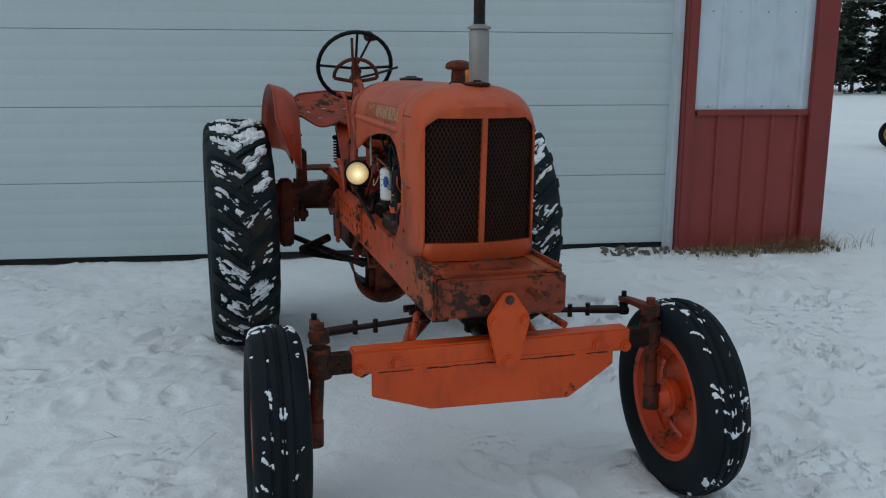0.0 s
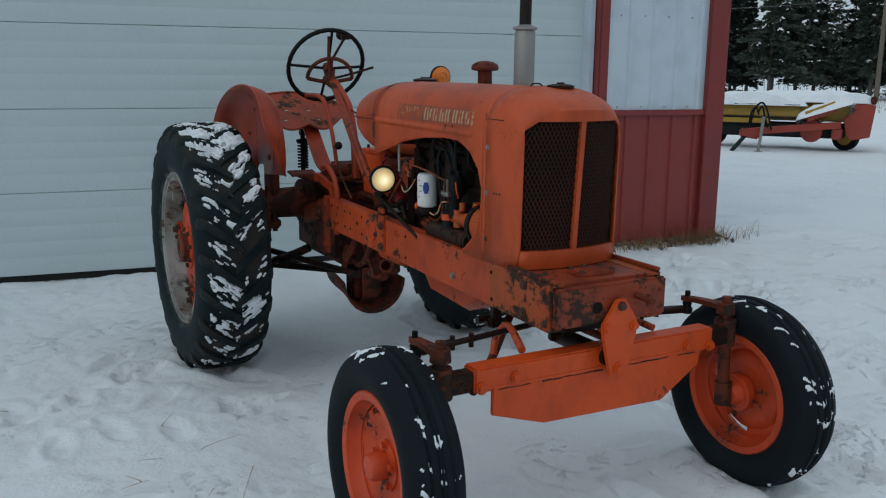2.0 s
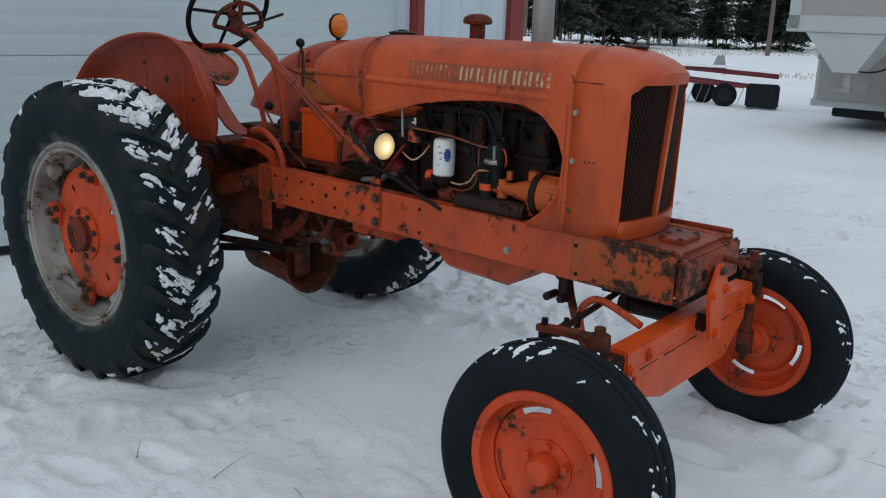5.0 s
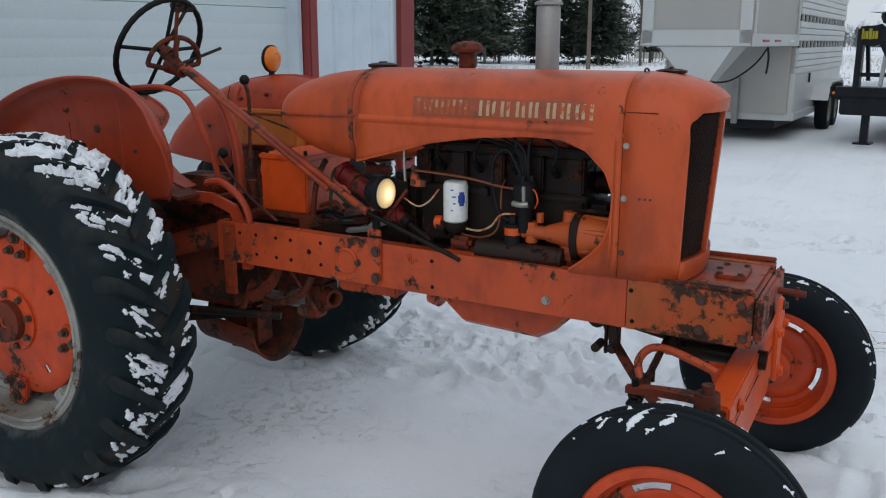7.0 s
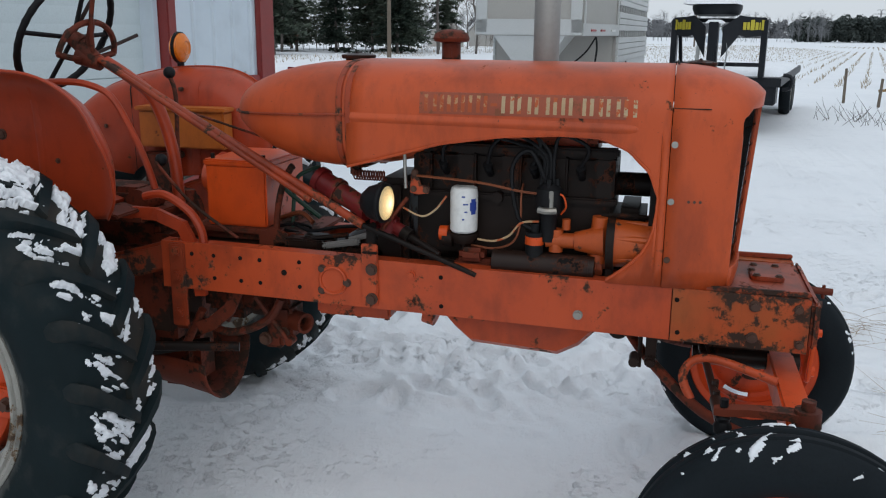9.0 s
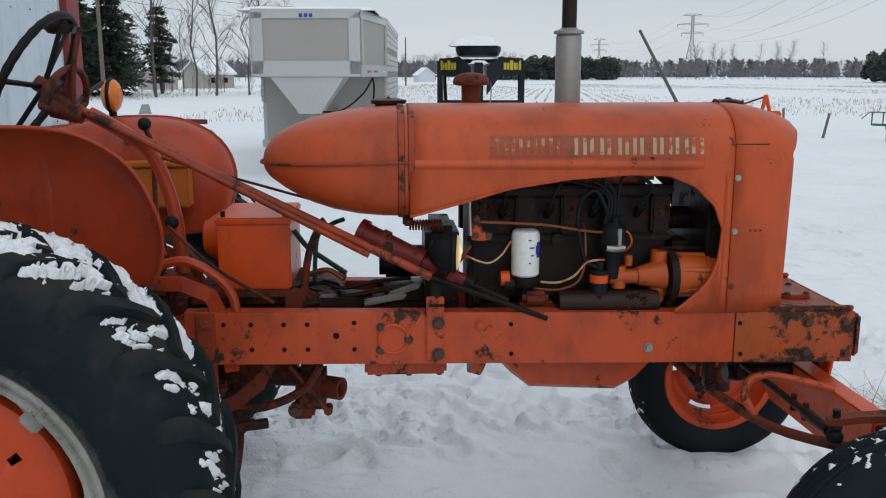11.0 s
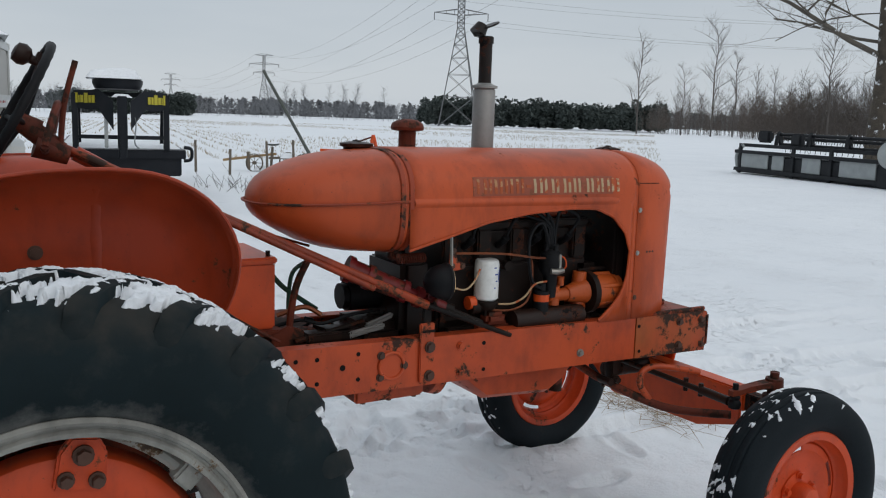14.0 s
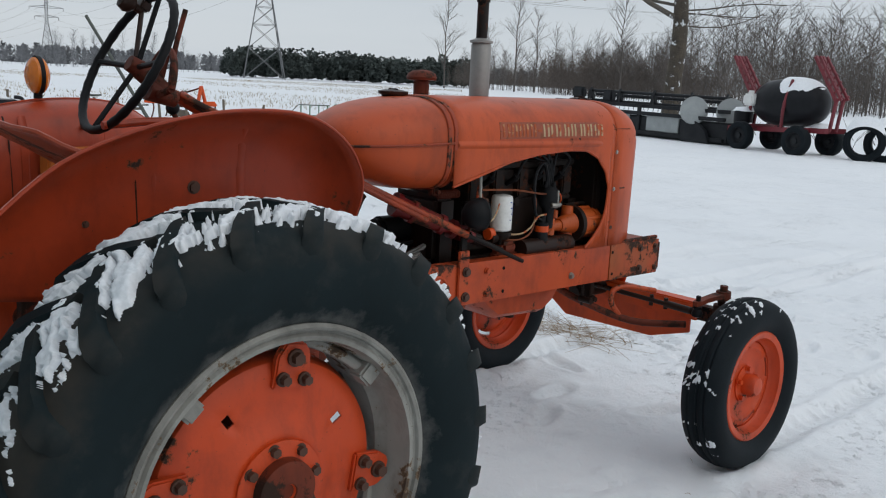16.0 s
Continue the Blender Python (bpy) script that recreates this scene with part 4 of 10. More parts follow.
def stacks():
    bm = B()
    rod(bm, (0.19, -1.249, 1.38), (0.19, -1.249, 1.50), 0.030, n=20)
    lathe(bm, [(0.032, 0.0), (0.055, 0.004), (0.058, 0.014), (0.052, 0.028), (0.034, 0.038), (0.012, 0.042)], Matrix.Translation((0.19, -1.249, 1.495)), 24)
    box(bm, (0.16, -1.252, 1.46), (0.004, 0.012, 0.04))
    part("air_intake", bm, M_OLD, tractor, "rusty red air intake stack with mushroom cap")
    bm = B()
    lathe(bm, [(0.036, -0.03), (0.040, 0.0), (0.040, 0.245), (0.036, 0.252), (0.047, 0.254), (0.047, 0.262), (0.030, 0.268), (0.024, 0.272)], Matrix.Translation((0.182, -1.553, 1.40)), 28)
    ex = part("muffler", bm, M_GALV, tractor, "dull silver upright muffler with dark pipe")
    bm = B()
    lathe(bm, [(0.046, 0.0), (0.052, 0.003), (0.05, 0.012), (0.04, 0.016)], Matrix.Translation((0.182, -1.553, 1.402)), 24)
    part("base_ring", bm, M_OLD, ex)
    bm = B()
    rod(bm, (0.182, -1.553, 1.66), (0.182, -1.553, 1.835), 0.023, n=20)
    rod(bm, (0.182, -1.553, 1.81), (0.182, -1.553, 1.832), 0.027, n=20)
    ppe = part("exhaust_pipe", bm, M_GREASE, ex, "dark rusty exhaust pipe")
    bm = B()
    rod(bm, (0.182, -1.515, 1.842), (0.182, -1.535, 1.872), 0.03, 0.022, n=14)
    prism(bm, [(0.035 * math.cos(a), 0.045 * math.sin(a)) for a in np.linspace(0, 6.28, 16)[:-1]], 0.006, Matrix.Translation((0.182, -1.56, 1.868)) @ pose(0, 0, 0, -22, 0, 0))
    box(bm, (0.182, -1.52, 1.845), (0.05, 0.02, 0.025), bevel=0.004)
    part("rain_cap", bm, M_GREASE, ppe, "rusty rain cap flap")


stacks()


def rails():
    yf, yb = -2.33, -0.42
    for s in (-1, 1):
        bm = B()
        X = s * 0.218
        prof = lambda y: [Vector((X, y, rail_top(y) - 0.150)), Vector((X, y, rail_top(y))), Vector((X - s * 0.05, y, rail_top(y))), Vector((X - s * 0.05, y, rail_top(y) - 0.008)), Vector((X - s * 0.008, y, rail_top(y) - 0.008)), Vector((X - s * 0.008, y, rail_top(y) - 0.142)), Vector((X - s * 0.05, y, rail_top(y) - 0.142)), Vector((X - s * 0.05, y, rail_top(y) - 0.150))]
        loft(bm, [prof(y) for y in np.linspace(-1.975, yb, 8)])
        rl = part("frame_rail", bm, M_RAIL, tractor, "chipped orange steel side rail with bolt holes")
        bm = B()
        loft(bm, [[Vector((v.x + s * (0.003 if abs(v.x) > 0.21 else 0), v.y, v.z)) for v in prof(y)] for y in (yf, -1.978)])
        part("rail_end", bm, M_BARE, rl, "rail end with paint worn to yellowed metal")
        # holes: near-black discs that stand for the shade inside
        for i, (y, dz) in enumerate(((-0.60, 0.035), (-0.60, 0.107), (-0.69, 0.035), (-0.69, 0.107), (-0.755, 0.035), (-0.755, 0.107), (-0.835, 0.067), (-0.885, 0.03), (-0.885, 0.107), (-1.327, 0.035), (-1.329, 0.122), (-1.99, 0.033), (-1.997, 0.125), (-0.525, 0.035))):
            bm = B()
            rod(bm, (X - s * 0.004, y, rail_top(y) - dz), (X + s * (0.0015 if y > -1.9 else 0.0045), y, rail_top(y) - dz), 0.0065 if i != 6 else 0.009, n=14)
            part("bolt_hole", bm, M_HOLE, rl)
        # bolts
        for y, dz, r, m in ((-1.238, 0.036, 0.010, M_RAIL), (-1.24, 0.122, 0.010, M_RAIL), (-1.725, 0.105, 0.010, M_STEEL), (-2.19, 0.03, 0.011, M_BOLT), (-2.19, 0.118, 0.011, M_BOLT), (-2.30, 0.028, 0.009, M_BOLT), (-2.31, 0.125, 0.009, M_BOLT)):
            bm = B()
            hexbolt(bm, (X + s * (0.003 if y < -1.98 else 0), y, rail_top(y) - dz), (s, 0, 0), r, 0.012)
            part("bolt", bm, m, rl)
        # round recess with a rolled lip and three bolts about it
        bm = B()
        by, bz = -0.994, rail_top(-0.994) - 0.076
        q = Matrix.Translation((X, by, bz)) @ spin_to((s, 0, 0))
        lathe(bm, [(0.046, 0.0), (0.045, 0.007), (0.041, 0.0095), (0.0375, 0.008), (0.0355, 0.002), (0.030, 0.0012), (0.016, 0.002), (0.003, 0.0025)], q, 28)
        part("boss", bm, M_RAIL, rl, "round recess with a rolled lip")
        for dy, dz in ((0.034, 0.034), (0.036, -0.032), (-0.044, -0.004)):
            bm = B()
            hexbolt(bm, (X, by + dy, bz + dz), (s, 0, 0), 0.0095, 0.010)
            part("bolt", bm, M_BOLT, rl)
        # clamp plate
        bm = B()
        box(bm, (X + s * 0.006, -1.112, rail_top(-1.11) - 0.045), (0.012, 0.05, 0.185), bevel=0.003)
        cl = part("clamp_plate", bm, M_RAIL, rl)
        for dz in (0.027, 0.117):
            bm = B()
            hexbolt(bm, (X + s * 0.012, -1.120, rail_top(-1.12) - dz), (s, 0, 0), 0.013, 0.014)
            part("bolt", bm, M_BOLT, cl)


rails()


def bolster():
    """The cast front end, its lid and the pivot plate."""
    bm = B()
    box(bm, (0.003, -2.145, 0.79), (0.410, 0.375, 0.132), bevel=0.012)
    bo = part("front_bolster", bm, M_BOLSTER, tractor, "heavy cast bolster, orange paint worn to rust")
    bm = B()
    box(bm, (0.006, -2.345, 0.783), (0.445, 0.022, 0.128), bevel=0.008)
    part("front_plate", bm, M_BOLSTER, bo)
    for s in (-1, 1):
        bm = B()
        box(bm, (s * 0.210 + 0.004, -2.15, 0.866), (0.016, 0.36, 0.014), bevel=0.003)
        part("top_flange", bm, M_BOLSTER, bo)
    bm = B()
    prism(bm, [(-0.075, -0.028), (-0.06, -0.045), (0.06, -0.045), (0.075, -0.028), (0.075, 0.028), (0.06, 0.045), (-0.06, 0.045), (-0.075, 0.028)], 0.014, Matrix.Translation((0.01, -2.235, 0.855)), 0.003)
    lid = part("top_lid", bm, M_BOLSTER, bo)
    for x, y in ((-0.06, -0.03), (0.06, -0.03), (-0.06, 0.03), (0.06, 0.03), (0.0, 0.04)):
        bm = B()
        hexbolt(bm, (0.01 + x, -2.235 + y, 0.869), (0, 0, 1), 0.008, 0.006)
        part("bolt", bm, M_BOLT, lid)
    # the front hole's shade is a near-black disc
    bm = B()
    rod(bm, (-0.055, -2.350, 0.775), (-0.055, -2.358, 0.775), 0.019, n=18)
    part("front_hole", bm, M_HOLE, bo)
    bm = B()
    prism(bm, [(-0.018, 0.800), (0.018, 0.800), (0.072, 0.722), (0.070, 0.69), (0.036, 0.552), (0.02, 0.542), (-0.02, 0.542), (-0.036, 0.552), (-0.070, 0.69), (-0.072, 0.722)], 0.014, Matrix.Translation((0.02, -2.368, 0)) @ pose(0, 0, 0, 90, 0, 0), 0.004)
    pl = part("pivot_plate", bm, M_BRIGHT, bo, "bright orange axle pivot plate")
    for x, z, r in ((0.02, 0.572, 0.016), (-0.033, 0.708, 0.012), (0.073, 0.708, 0.012), (0.02, 0.778, 0.011)):
        bm = B()
        hexbolt(bm, (x, -2.382, z), (0, -1, 0), r, 0.014)
        part("bolt", bm, M_BRIGHT if r > 0.0115 else M_BOLT, pl)
    # hand-crank stub
    bm = B()
    rod(bm, (0.10, -2.33, 0.80), (0.10, -2.435, 0.795), 0.011)
    rod(bm, (0.10, -2.41, 0.775), (0.10, -2.41, 0.815), 0.005)
    part("crank_pin", bm, M_OLD, bo)
    # pivot bracket below the bolster
    bm = B()
    box(bm, (0, -2.12, 0.69), (0.18, 0.22, 0.07), bevel=0.01)
    rod(bm, (0.01, -2.35, 0.60), (0.01, -2.05, 0.60), 0.03, n=16)
    box(bm, (0.01, -2.08, 0.645), (0.09, 0.03, 0.12), bevel=0.006)
    part("pivot_bracket", bm, M_GREASE, bo, "greasy dark pivot bracket")
    bm = B()
    box(bm, (-0.16, -1.93, 0.66), (0.035, 0.03, 0.09), bevel=0.004)
    hexbolt(bm, (-0.18, -1.93, 0.63), (-1, 0, 0), 0.012, 0.02)
    rod(bm, (-0.15, -1.90, 0.71), (-0.15, -1.90, 0.60), 0.006)
    rod(bm, (-0.21, -1.885, 0.632), (-0.15, -1.885, 0.632), 0.014)
    part("stop_bracket", bm, M_GREASE, bo)


bolster()


def front_axle():
    bm = B()
    box(bm, (0.0, -2.295, 0.592), (0.965, 0.07, 0.078), bevel=0.006)
    ax = part("front_axle", bm, M_BRIGHT, tractor, "bright orange front axle beam")
    bm = B()
    prism(bm, [(-0.42, 0.572), (0.42, 0.572), (0.42, 0.51), (0.258, 0.405), (-0.225, 0.415), (-0.42, 0.476)], 0.014, Matrix.Translation((0, -2.318, 0)) @ pose(0, 0, 0, 90, 0, 0), 0.003)
    part("deflector_plate", bm, M_BRIGHT, ax)
    bm = B()
    for k in range(20):
        if k % 7 != 3:
            tube(bm, [(-0.40 + 0.04 * k, -2.3325, 0.556 + 0.001 * math.sin(k * 2.3)), (-0.364 + 0.04 * k, -2.333, 0.5565 + 0.001 * math.cos(k * 3.1))], 0.002 + 0.0007 * math.sin(k * 5.1), 6)
    part("weld_bead", bm, M_GREASE, ax, kind="stuff")
    for x in (-0.46, -0.338, 0.36, 0.465):
        bm = B()
        hexbolt(bm, (x, -2.332, 0.585 if abs(x) < 0.4 else 0.57), (0, -1, 0), 0.014, 0.014)
        part("bolt", bm, M_BRIGHT, ax)
    for s in (-1, 1):
        bm = B()
        box(bm, (s * 0.525, -2.295, 0.588), (0.12, 0.055, 0.062), bevel=0.004)
        part("axle_end", bm, M_IRON, ax, "dark sliding axle end")
        bm = B()
        rod(bm, (s * 0.578, -2.29, 0.685), (s * 0.60, -2.285, 0.335), 0.022, n=16)
        rod(bm, (s * 0.578, -2.29, 0.545), (s * 0.581, -2.29, 0.64), 0.038, n=16)
        rod(bm, (s * 0.600, -2.285, 0.40), (s * 0.602, -2.285, 0.315), 0.030, n=16)
        rod(bm, (s * 0.600, -2.28, 0.352), (s * 0.70, -2.28, 0.352), 0.022, n=14)
        kp = part("kingpin", bm, M_OLD, ax, "rusty orange steering spindle")
        # steering arm: a flat forged bar that reaches back from the kingpin's head to a ball joint
        bm = B()
        rod(bm, (s * 0.578, -2.29, 0.660), (s * 0.578, -2.29, 0.700), 0.033, 0.030, n=16)
        rod(bm, (s * 0.578, -2.29, 0.700), (s * 0.578, -2.29, 0.722), 0.016, n=10)
        loft(bm, [[Vector((s * x - w, y, z - 0.010)), Vector((s * x + w, y, z - 0.010)), Vector((s * x + w, y, z + 0.008)), Vector((s * x - w, y, z + 0.008))] for x, y, z, w in ((0.578, -2.30, 0.682, 0.026), (0.576, -2.24, 0.684, 0.021), (0.572, -2.16, 0.680, 0.016), (0.570, -2.11, 0.674, 0.017), (0.570, -2.085, 0.672, 0.010))])
        part("steering_arm", bm, M_OLD, kp, "rusty orange steering arm")
        bm = B()
        lathe(bm, [(0.010, -0.050), (0.020, -0.046), (0.022, -0.030), (0.015, -0.018), (0.018, -0.008), (0.012, 0.0)], Matrix.Translation((s * 0.570, -2.108, 0.664)), 14)
        rod(bm, (s * 0.570, -2.108, 0.66), (s * 0.570, -2.108, 0.702), 0.010, n=8)
        part("ball_joint", bm, M_BLACK, kp, "black rubber ball joint boot")
        bm = B()
        rod(bm, (s * 0.555, -2.108, 0.634), (s * 0.06, -2.07, 0.655), 0.0105, n=10)
        rod(bm, (s * 0.545, -2.107, 0.634), (s * 0.43, -2.098, 0.640), 0.016, n=10)
        for x in (0.43, 0.36):
            rod(bm, (s * x, -2.098, 0.618), (s * x, -2.098, 0.664), 0.009, n=8)
        part("tie_rod", bm, M_GREASE, ax, "dark tie rod")
        # radius rod and its bent brace
        bm = B()
        tube(bm, [(s * 0.03, -1.86, 0.665), (s * 0.12, -1.93, 0.61), (s * 0.28, -2.08, 0.535), (s * 0.44, -2.25, 0.53)], 0.015, 10)
        part("radius_rod", bm, M_OLD, ax, "rusty red radius rod")
        bm = B()
        tube(bm, [(s * 0.24, -2.045, 0.555), (s * 0.215, -2.02, 0.61), (s * 0.20, -2.05, 0.655), (s * 0.22, -2.12, 0.665), (s * 0.27, -2.26, 0.640)], 0.0125, 10)
        part("brace", bm, M_RAIL, ax)
    bm = B()
    rod(bm, (0.03, -1.83, 0.665), (-0.03, -1.83, 0.665), 0.03, n=14)
    rod(bm, (0, -1.83, 0.665), (0, -1.83, 0.75), 0.02, n=10)
    part("radius_pivot", bm, M_GREASE, ax)


front_axle()


def wheel_snow(half, seed, lo, n_ang, n_cross, keep, thick, lugs=0.0):
    """Patches of snow that cling to a tyre, laid along its section (radius, half width) from shoulder to crown; axis along x."""
    line = [(-h, r) for r, h in half] + [(h, r) for r, h in half[-2::-1]]
    run = np.concatenate([[0], np.cumsum([math.dist(p, q) for p, q in zip(line, line[1:])])])
    at = np.linspace(0, run[-1], n_cross + 1)
    px, pr = np.interp(at, run, [q[0] for q in line]), np.interp(at, run, [q[1] for q in line])
    tx, tr = np.gradient(px), np.gradient(pr)
    size = np.hypot(tx, tr)
    m = n_cross + 1
    a = np.repeat(2 * np.pi * np.arange(n_ang) / n_ang, m)
    x, r = np.tile(px, n_ang), np.tile(pr, n_ang)
    nx, nr = np.tile(-tr / size, n_ang), np.tile(tx / size, n_ang)
    u = np.tile(2 * at / run[-1] - 1, n_ang)
    w = u * run[-1] / 2
    arc = a * r.max()
    across = arc - 0.775 * np.abs(w)
    bars = np.cos(22 * (a - 1.29 * np.abs(x) - 0.026) + np.where(x > 0, np.pi, 0))
    h = 0.62 * fractal(across * 24, w * 8, seed, 3) + 0.75 * fractal(across * 60, w * 34, seed + 9, 4) - lugs * bars
    h = h + np.array([keep(aa, uu) for aa, uu in zip(a, u)]) - lo
    rise = np.clip(h * 6.0, 0, 1)
    rise = rise * rise * (3 - 2 * rise)
    deep = np.clip((np.cos(a) - 0.45) * 2.4, 0, 1) * (lugs > 0)
    d = -0.003 + (thick * (1 + 1.3 * deep) + 0.003) * rise * (1 + 0.2 * fractal(arc * 50, w * 50, seed + 3, 3))
    rr = r + nr * d
    verts = np.stack([x + nx * d, rr * np.sin(a), rr * np.cos(a)], 1)
    up = (h > -0.12).reshape(n_ang, m)
    faces = []
    for i in range(n_ang):
        j = (i + 1) % n_ang
        for k in range(n_cross):
            if up[i, k] or up[i, k + 1] or up[j, k] or up[j, k + 1]:
                faces.append((i * m + k, i * m + k + 1, j * m + k + 1, j * m + k))
    used = sorted({q for f in faces for q in f})
    at = {q: i for i, q in enumerate(used)}
    return [tuple(verts[q]) for q in used], [tuple(at[q] for q in f) for f in faces]


def rear_wheel(s):
    """Axis along x through the origin; the outside faces s."""
    at = Matrix.Translation((-0.698 if s < 0 else 0.835, 0, 0.603)) @ Matrix.Diagonal((1, 0.975, 0.975, 1))
    X = spin_to((s, 0, 0))
    # disc with square holes and hub
    bm = B()
    rr = [0.105, 0.13, 0.16, 0.195, 0.225, 0.26, 0.285, 0.30]
    hh = [0.095, 0.09, 0.075, 0.07, 0.07, 0.068, 0.055, 0.02]
    n = 64
    ring = [[bm.verts.new(X @ Vector((r * math.cos(2 * math.pi * (j + 0.5) / n), r * math.sin(2 * math.pi * (j + 0.5) / n), h))) for j in range(n)] for r, h in zip(rr, hh)]
    for k in range(len(rr) - 1):
        for j in range(n):
            if k == 3 and j % 16 == 5:
                continue
            bm.faces.new((ring[k][j], ring[k][(j + 1) % n], ring[k + 1][(j + 1) % n], ring[k + 1][j]))
    wh = part("rear_wheel", bm, M_WHEEL, tractor, "orange steel wheel disc bolted in a silver rim", at=at)
    sol = wh.modifiers.new("thickness", "SOLIDIFY")
    sol.thickness = 0.008
    bm = B()
    lathe(bm, [(0.115, 0.07), (0.112, 0.10), (0.075, 0.106), (0.070, 0.125), (0.062, 0.13), (0.02, 0.132), (0.016, 0.124), (0.004, 0.123)], X, 32)
    part("hub", bm, M_WHEEL, wh, "orange wheel hub")
    bm = B()
    lathe(bm, [(0.075, 0.106), (0.073, 0.132), (0.064, 0.136), (0.022, 0.136), (0.018, 0.127), (0.004, 0.126)], X, 32)
    part("hub_cap", bm, M_OLD, wh, "rusty brown axle cap")
    for k in range(8):
        a = 2 * math.pi * k / 8 + 0.2
        bm = B()
        hexbolt(bm, X @ Vector((0.093 * math.cos(a), 0.093 * math.sin(a), 0.095)), (s, 0, 0), 0.012, 0.02)
        part("bolt", bm, M_BOLT, wh)
    # clamps between disc and rim
    for k in range(4):
        a = 2 * math.pi * k / 4 + 1.405
        m = X @ pose(0, 0, 0, 0, 0, math.degrees(a))
        bm = B()
        prism(bm, [(0.225, -0.05), (0.31, -0.04), (0.335, -0.02), (0.335, 0.03), (0.30, 0.05), (0.225, 0.05)], 0.022, m @ Matrix.Translation((0, 0, 0.062)), 0.005)
        part("clamp", bm, M_WHEEL, wh)
        for px, py, r in ((0.25, -0.028, 0.012), (0.25, 0.03, 0.012), (0.30, 0.005, 0.015)):
            bm = B()
            hexbolt(bm, m @ Vector((px, py, 0.083)), (s, 0, 0), r, 0.024)
            part("bolt", bm, M_BOLT, wh)
    # rim: a channel with flanges and rails inside it
    bm = B()
    rimp = [(0.352, -0.125), (0.385, -0.132), (0.392, -0.126), (0.388, -0.118), (0.362, -0.11), (0.355, -0.05), (0.335, -0.03), (0.335, 0.03), (0.355, 0.05), (0.362, 0.105), (0.382, 0.113), (0.394, 0.120), (0.394, 0.130), (0.386, 0.136), (0.379, 0.132), (0.376, 0.124), (0.370, 0.122), (0.364, 0.128), (0.354, 0.127), (0.350, 0.11), (0.345, 0.055), (0.325, 0.035), (0.325, -0.035), (0.345, -0.055)]
    lathe(bm, [(r, h * 1.1) for r, h in rimp], X, 72, close=True)
    rim = part("rim", bm, M_SILVER, wh, "dull silver steel rim with rust stains")
    for k in range(4):
        bm = B()
        a0 = 2 * math.pi * k / 4 + 0.75
        pts = [X @ Vector((0.330 * math.cos(a0 + 1.0 * t), 0.330 * math.sin(a0 + 1.0 * t), 0.09 - 0.12 * t)) for t in np.linspace(0, 1, 9)]
        tube(bm, pts, 0.014, 8, 2)
        q = pts[0]
        box(bm, q, (0.05, 0.05, 0.05), X @ pose(0, 0, 0, 0, 0, math.degrees(a0)), bevel=0.006)
        part("rim_rail", bm, M_SILVER, wh)
    # tyre carcass
    bm = B()
    half = [(0.380, 0.130), (0.400, 0.142), (0.430, 0.160), (0.475, 0.171), (0.515, 0.173), (0.555, 0.169), (0.583, 0.159), (0.603, 0.14), (0.614, 0.11), (0.620, 0.06), (0.622, 0.0)]
    prof = half + [(r, -h) for r, h in half[-2::-1]]
    lathe(bm, prof, X, 96)
    ty = part("tyre", bm, M_TYREBIG, wh, "large black tractor tyre with bar lugs", angle=60)
    count, w0 = 22, 0.034
    for side in (-1, 1):
        bm = B()
        rows = []
        for u, r_in, r_out, wd in ((-0.02, 0.605, 0.641, 0.8), (0.045, 0.605, 0.643, 0.9), (0.110, 0.600, 0.638, 1.05), (0.142, 0.585, 0.626, 1.15), (0.157, 0.570, 0.609, 1.2), (0.1655, 0.555, 0.588, 1.15), (0.169, 0.54, 0.568, 0.95), (0.1695, 0.525, 0.548, 0.5)):
            a = -0.235 * max(0.0, min(u, 0.162) + 0.02) / 0.182
            da = w0 * wd / r_out * 0.62
            row = []
            for rr2, wf in ((r_in, 1.35), (r_out, 1.0), (r_out, -1.0), (r_in, -1.35)):
                ang = a + da * wf
                row.append(Vector((side * (u if rr2 == r_out else min(u, 0.160)), -rr2 * math.sin(ang), rr2 * math.cos(ang))))
            rows.append(row)
        loft(bm, rows)
        lug = part("lug", bm, M_TYREBIG, ty, angle=62)
        for k in range(count):
            turn = Matrix.Rotation(2 * math.pi * (k + (0.5 if side > 0 else 0)) / count, 4, "X")
            if k == 0:
                lug.matrix_basis = turn
                continue
            other = new("lug", lug.data)
            other.parent, other.matrix_basis = lug.parent, turn
    def top(a, x):
        """Where snow stays: thick along the crown on top, thin streaks on the front of the tread, none on the sides."""
        ca, sa = math.cos(a), math.sin(a)
        k, u = 0.0, abs(x)
        if ca > 0.3:
            k += 0.20 * (ca - 0.3) / 0.7
        if ca > 0.3 and 0.18 < u < 0.43:
            k += 0.62 * min(1.0, (ca - 0.3) * 2.0) * (1.0 if sa > -0.5 else 0.35)
        k += 0.13 * max(0.0, -sa) + 0.10 * (sa < 0 and ca < -0.45)
        k += 0.06 * (0.36 < u < 0.58)
        k -= 0.8 * max(0.0, sa - 0.85)
        edge = 0.53
        if u > edge:
            k -= 1.5 * (u - edge) / 0.13
        return k

    v, f = wheel_snow(half[4:], 21 if s < 0 else 33, 0.50, 1250, 120, top, 0.009, 0.2)
    sn = raw("tread_snow", v, f, M_SNOWLUMP, ty)
    tagged(sn, "white snow packed in the tread", kind="stuff")
    return wh


rear_wheel(-1)
rear_wheel(1)


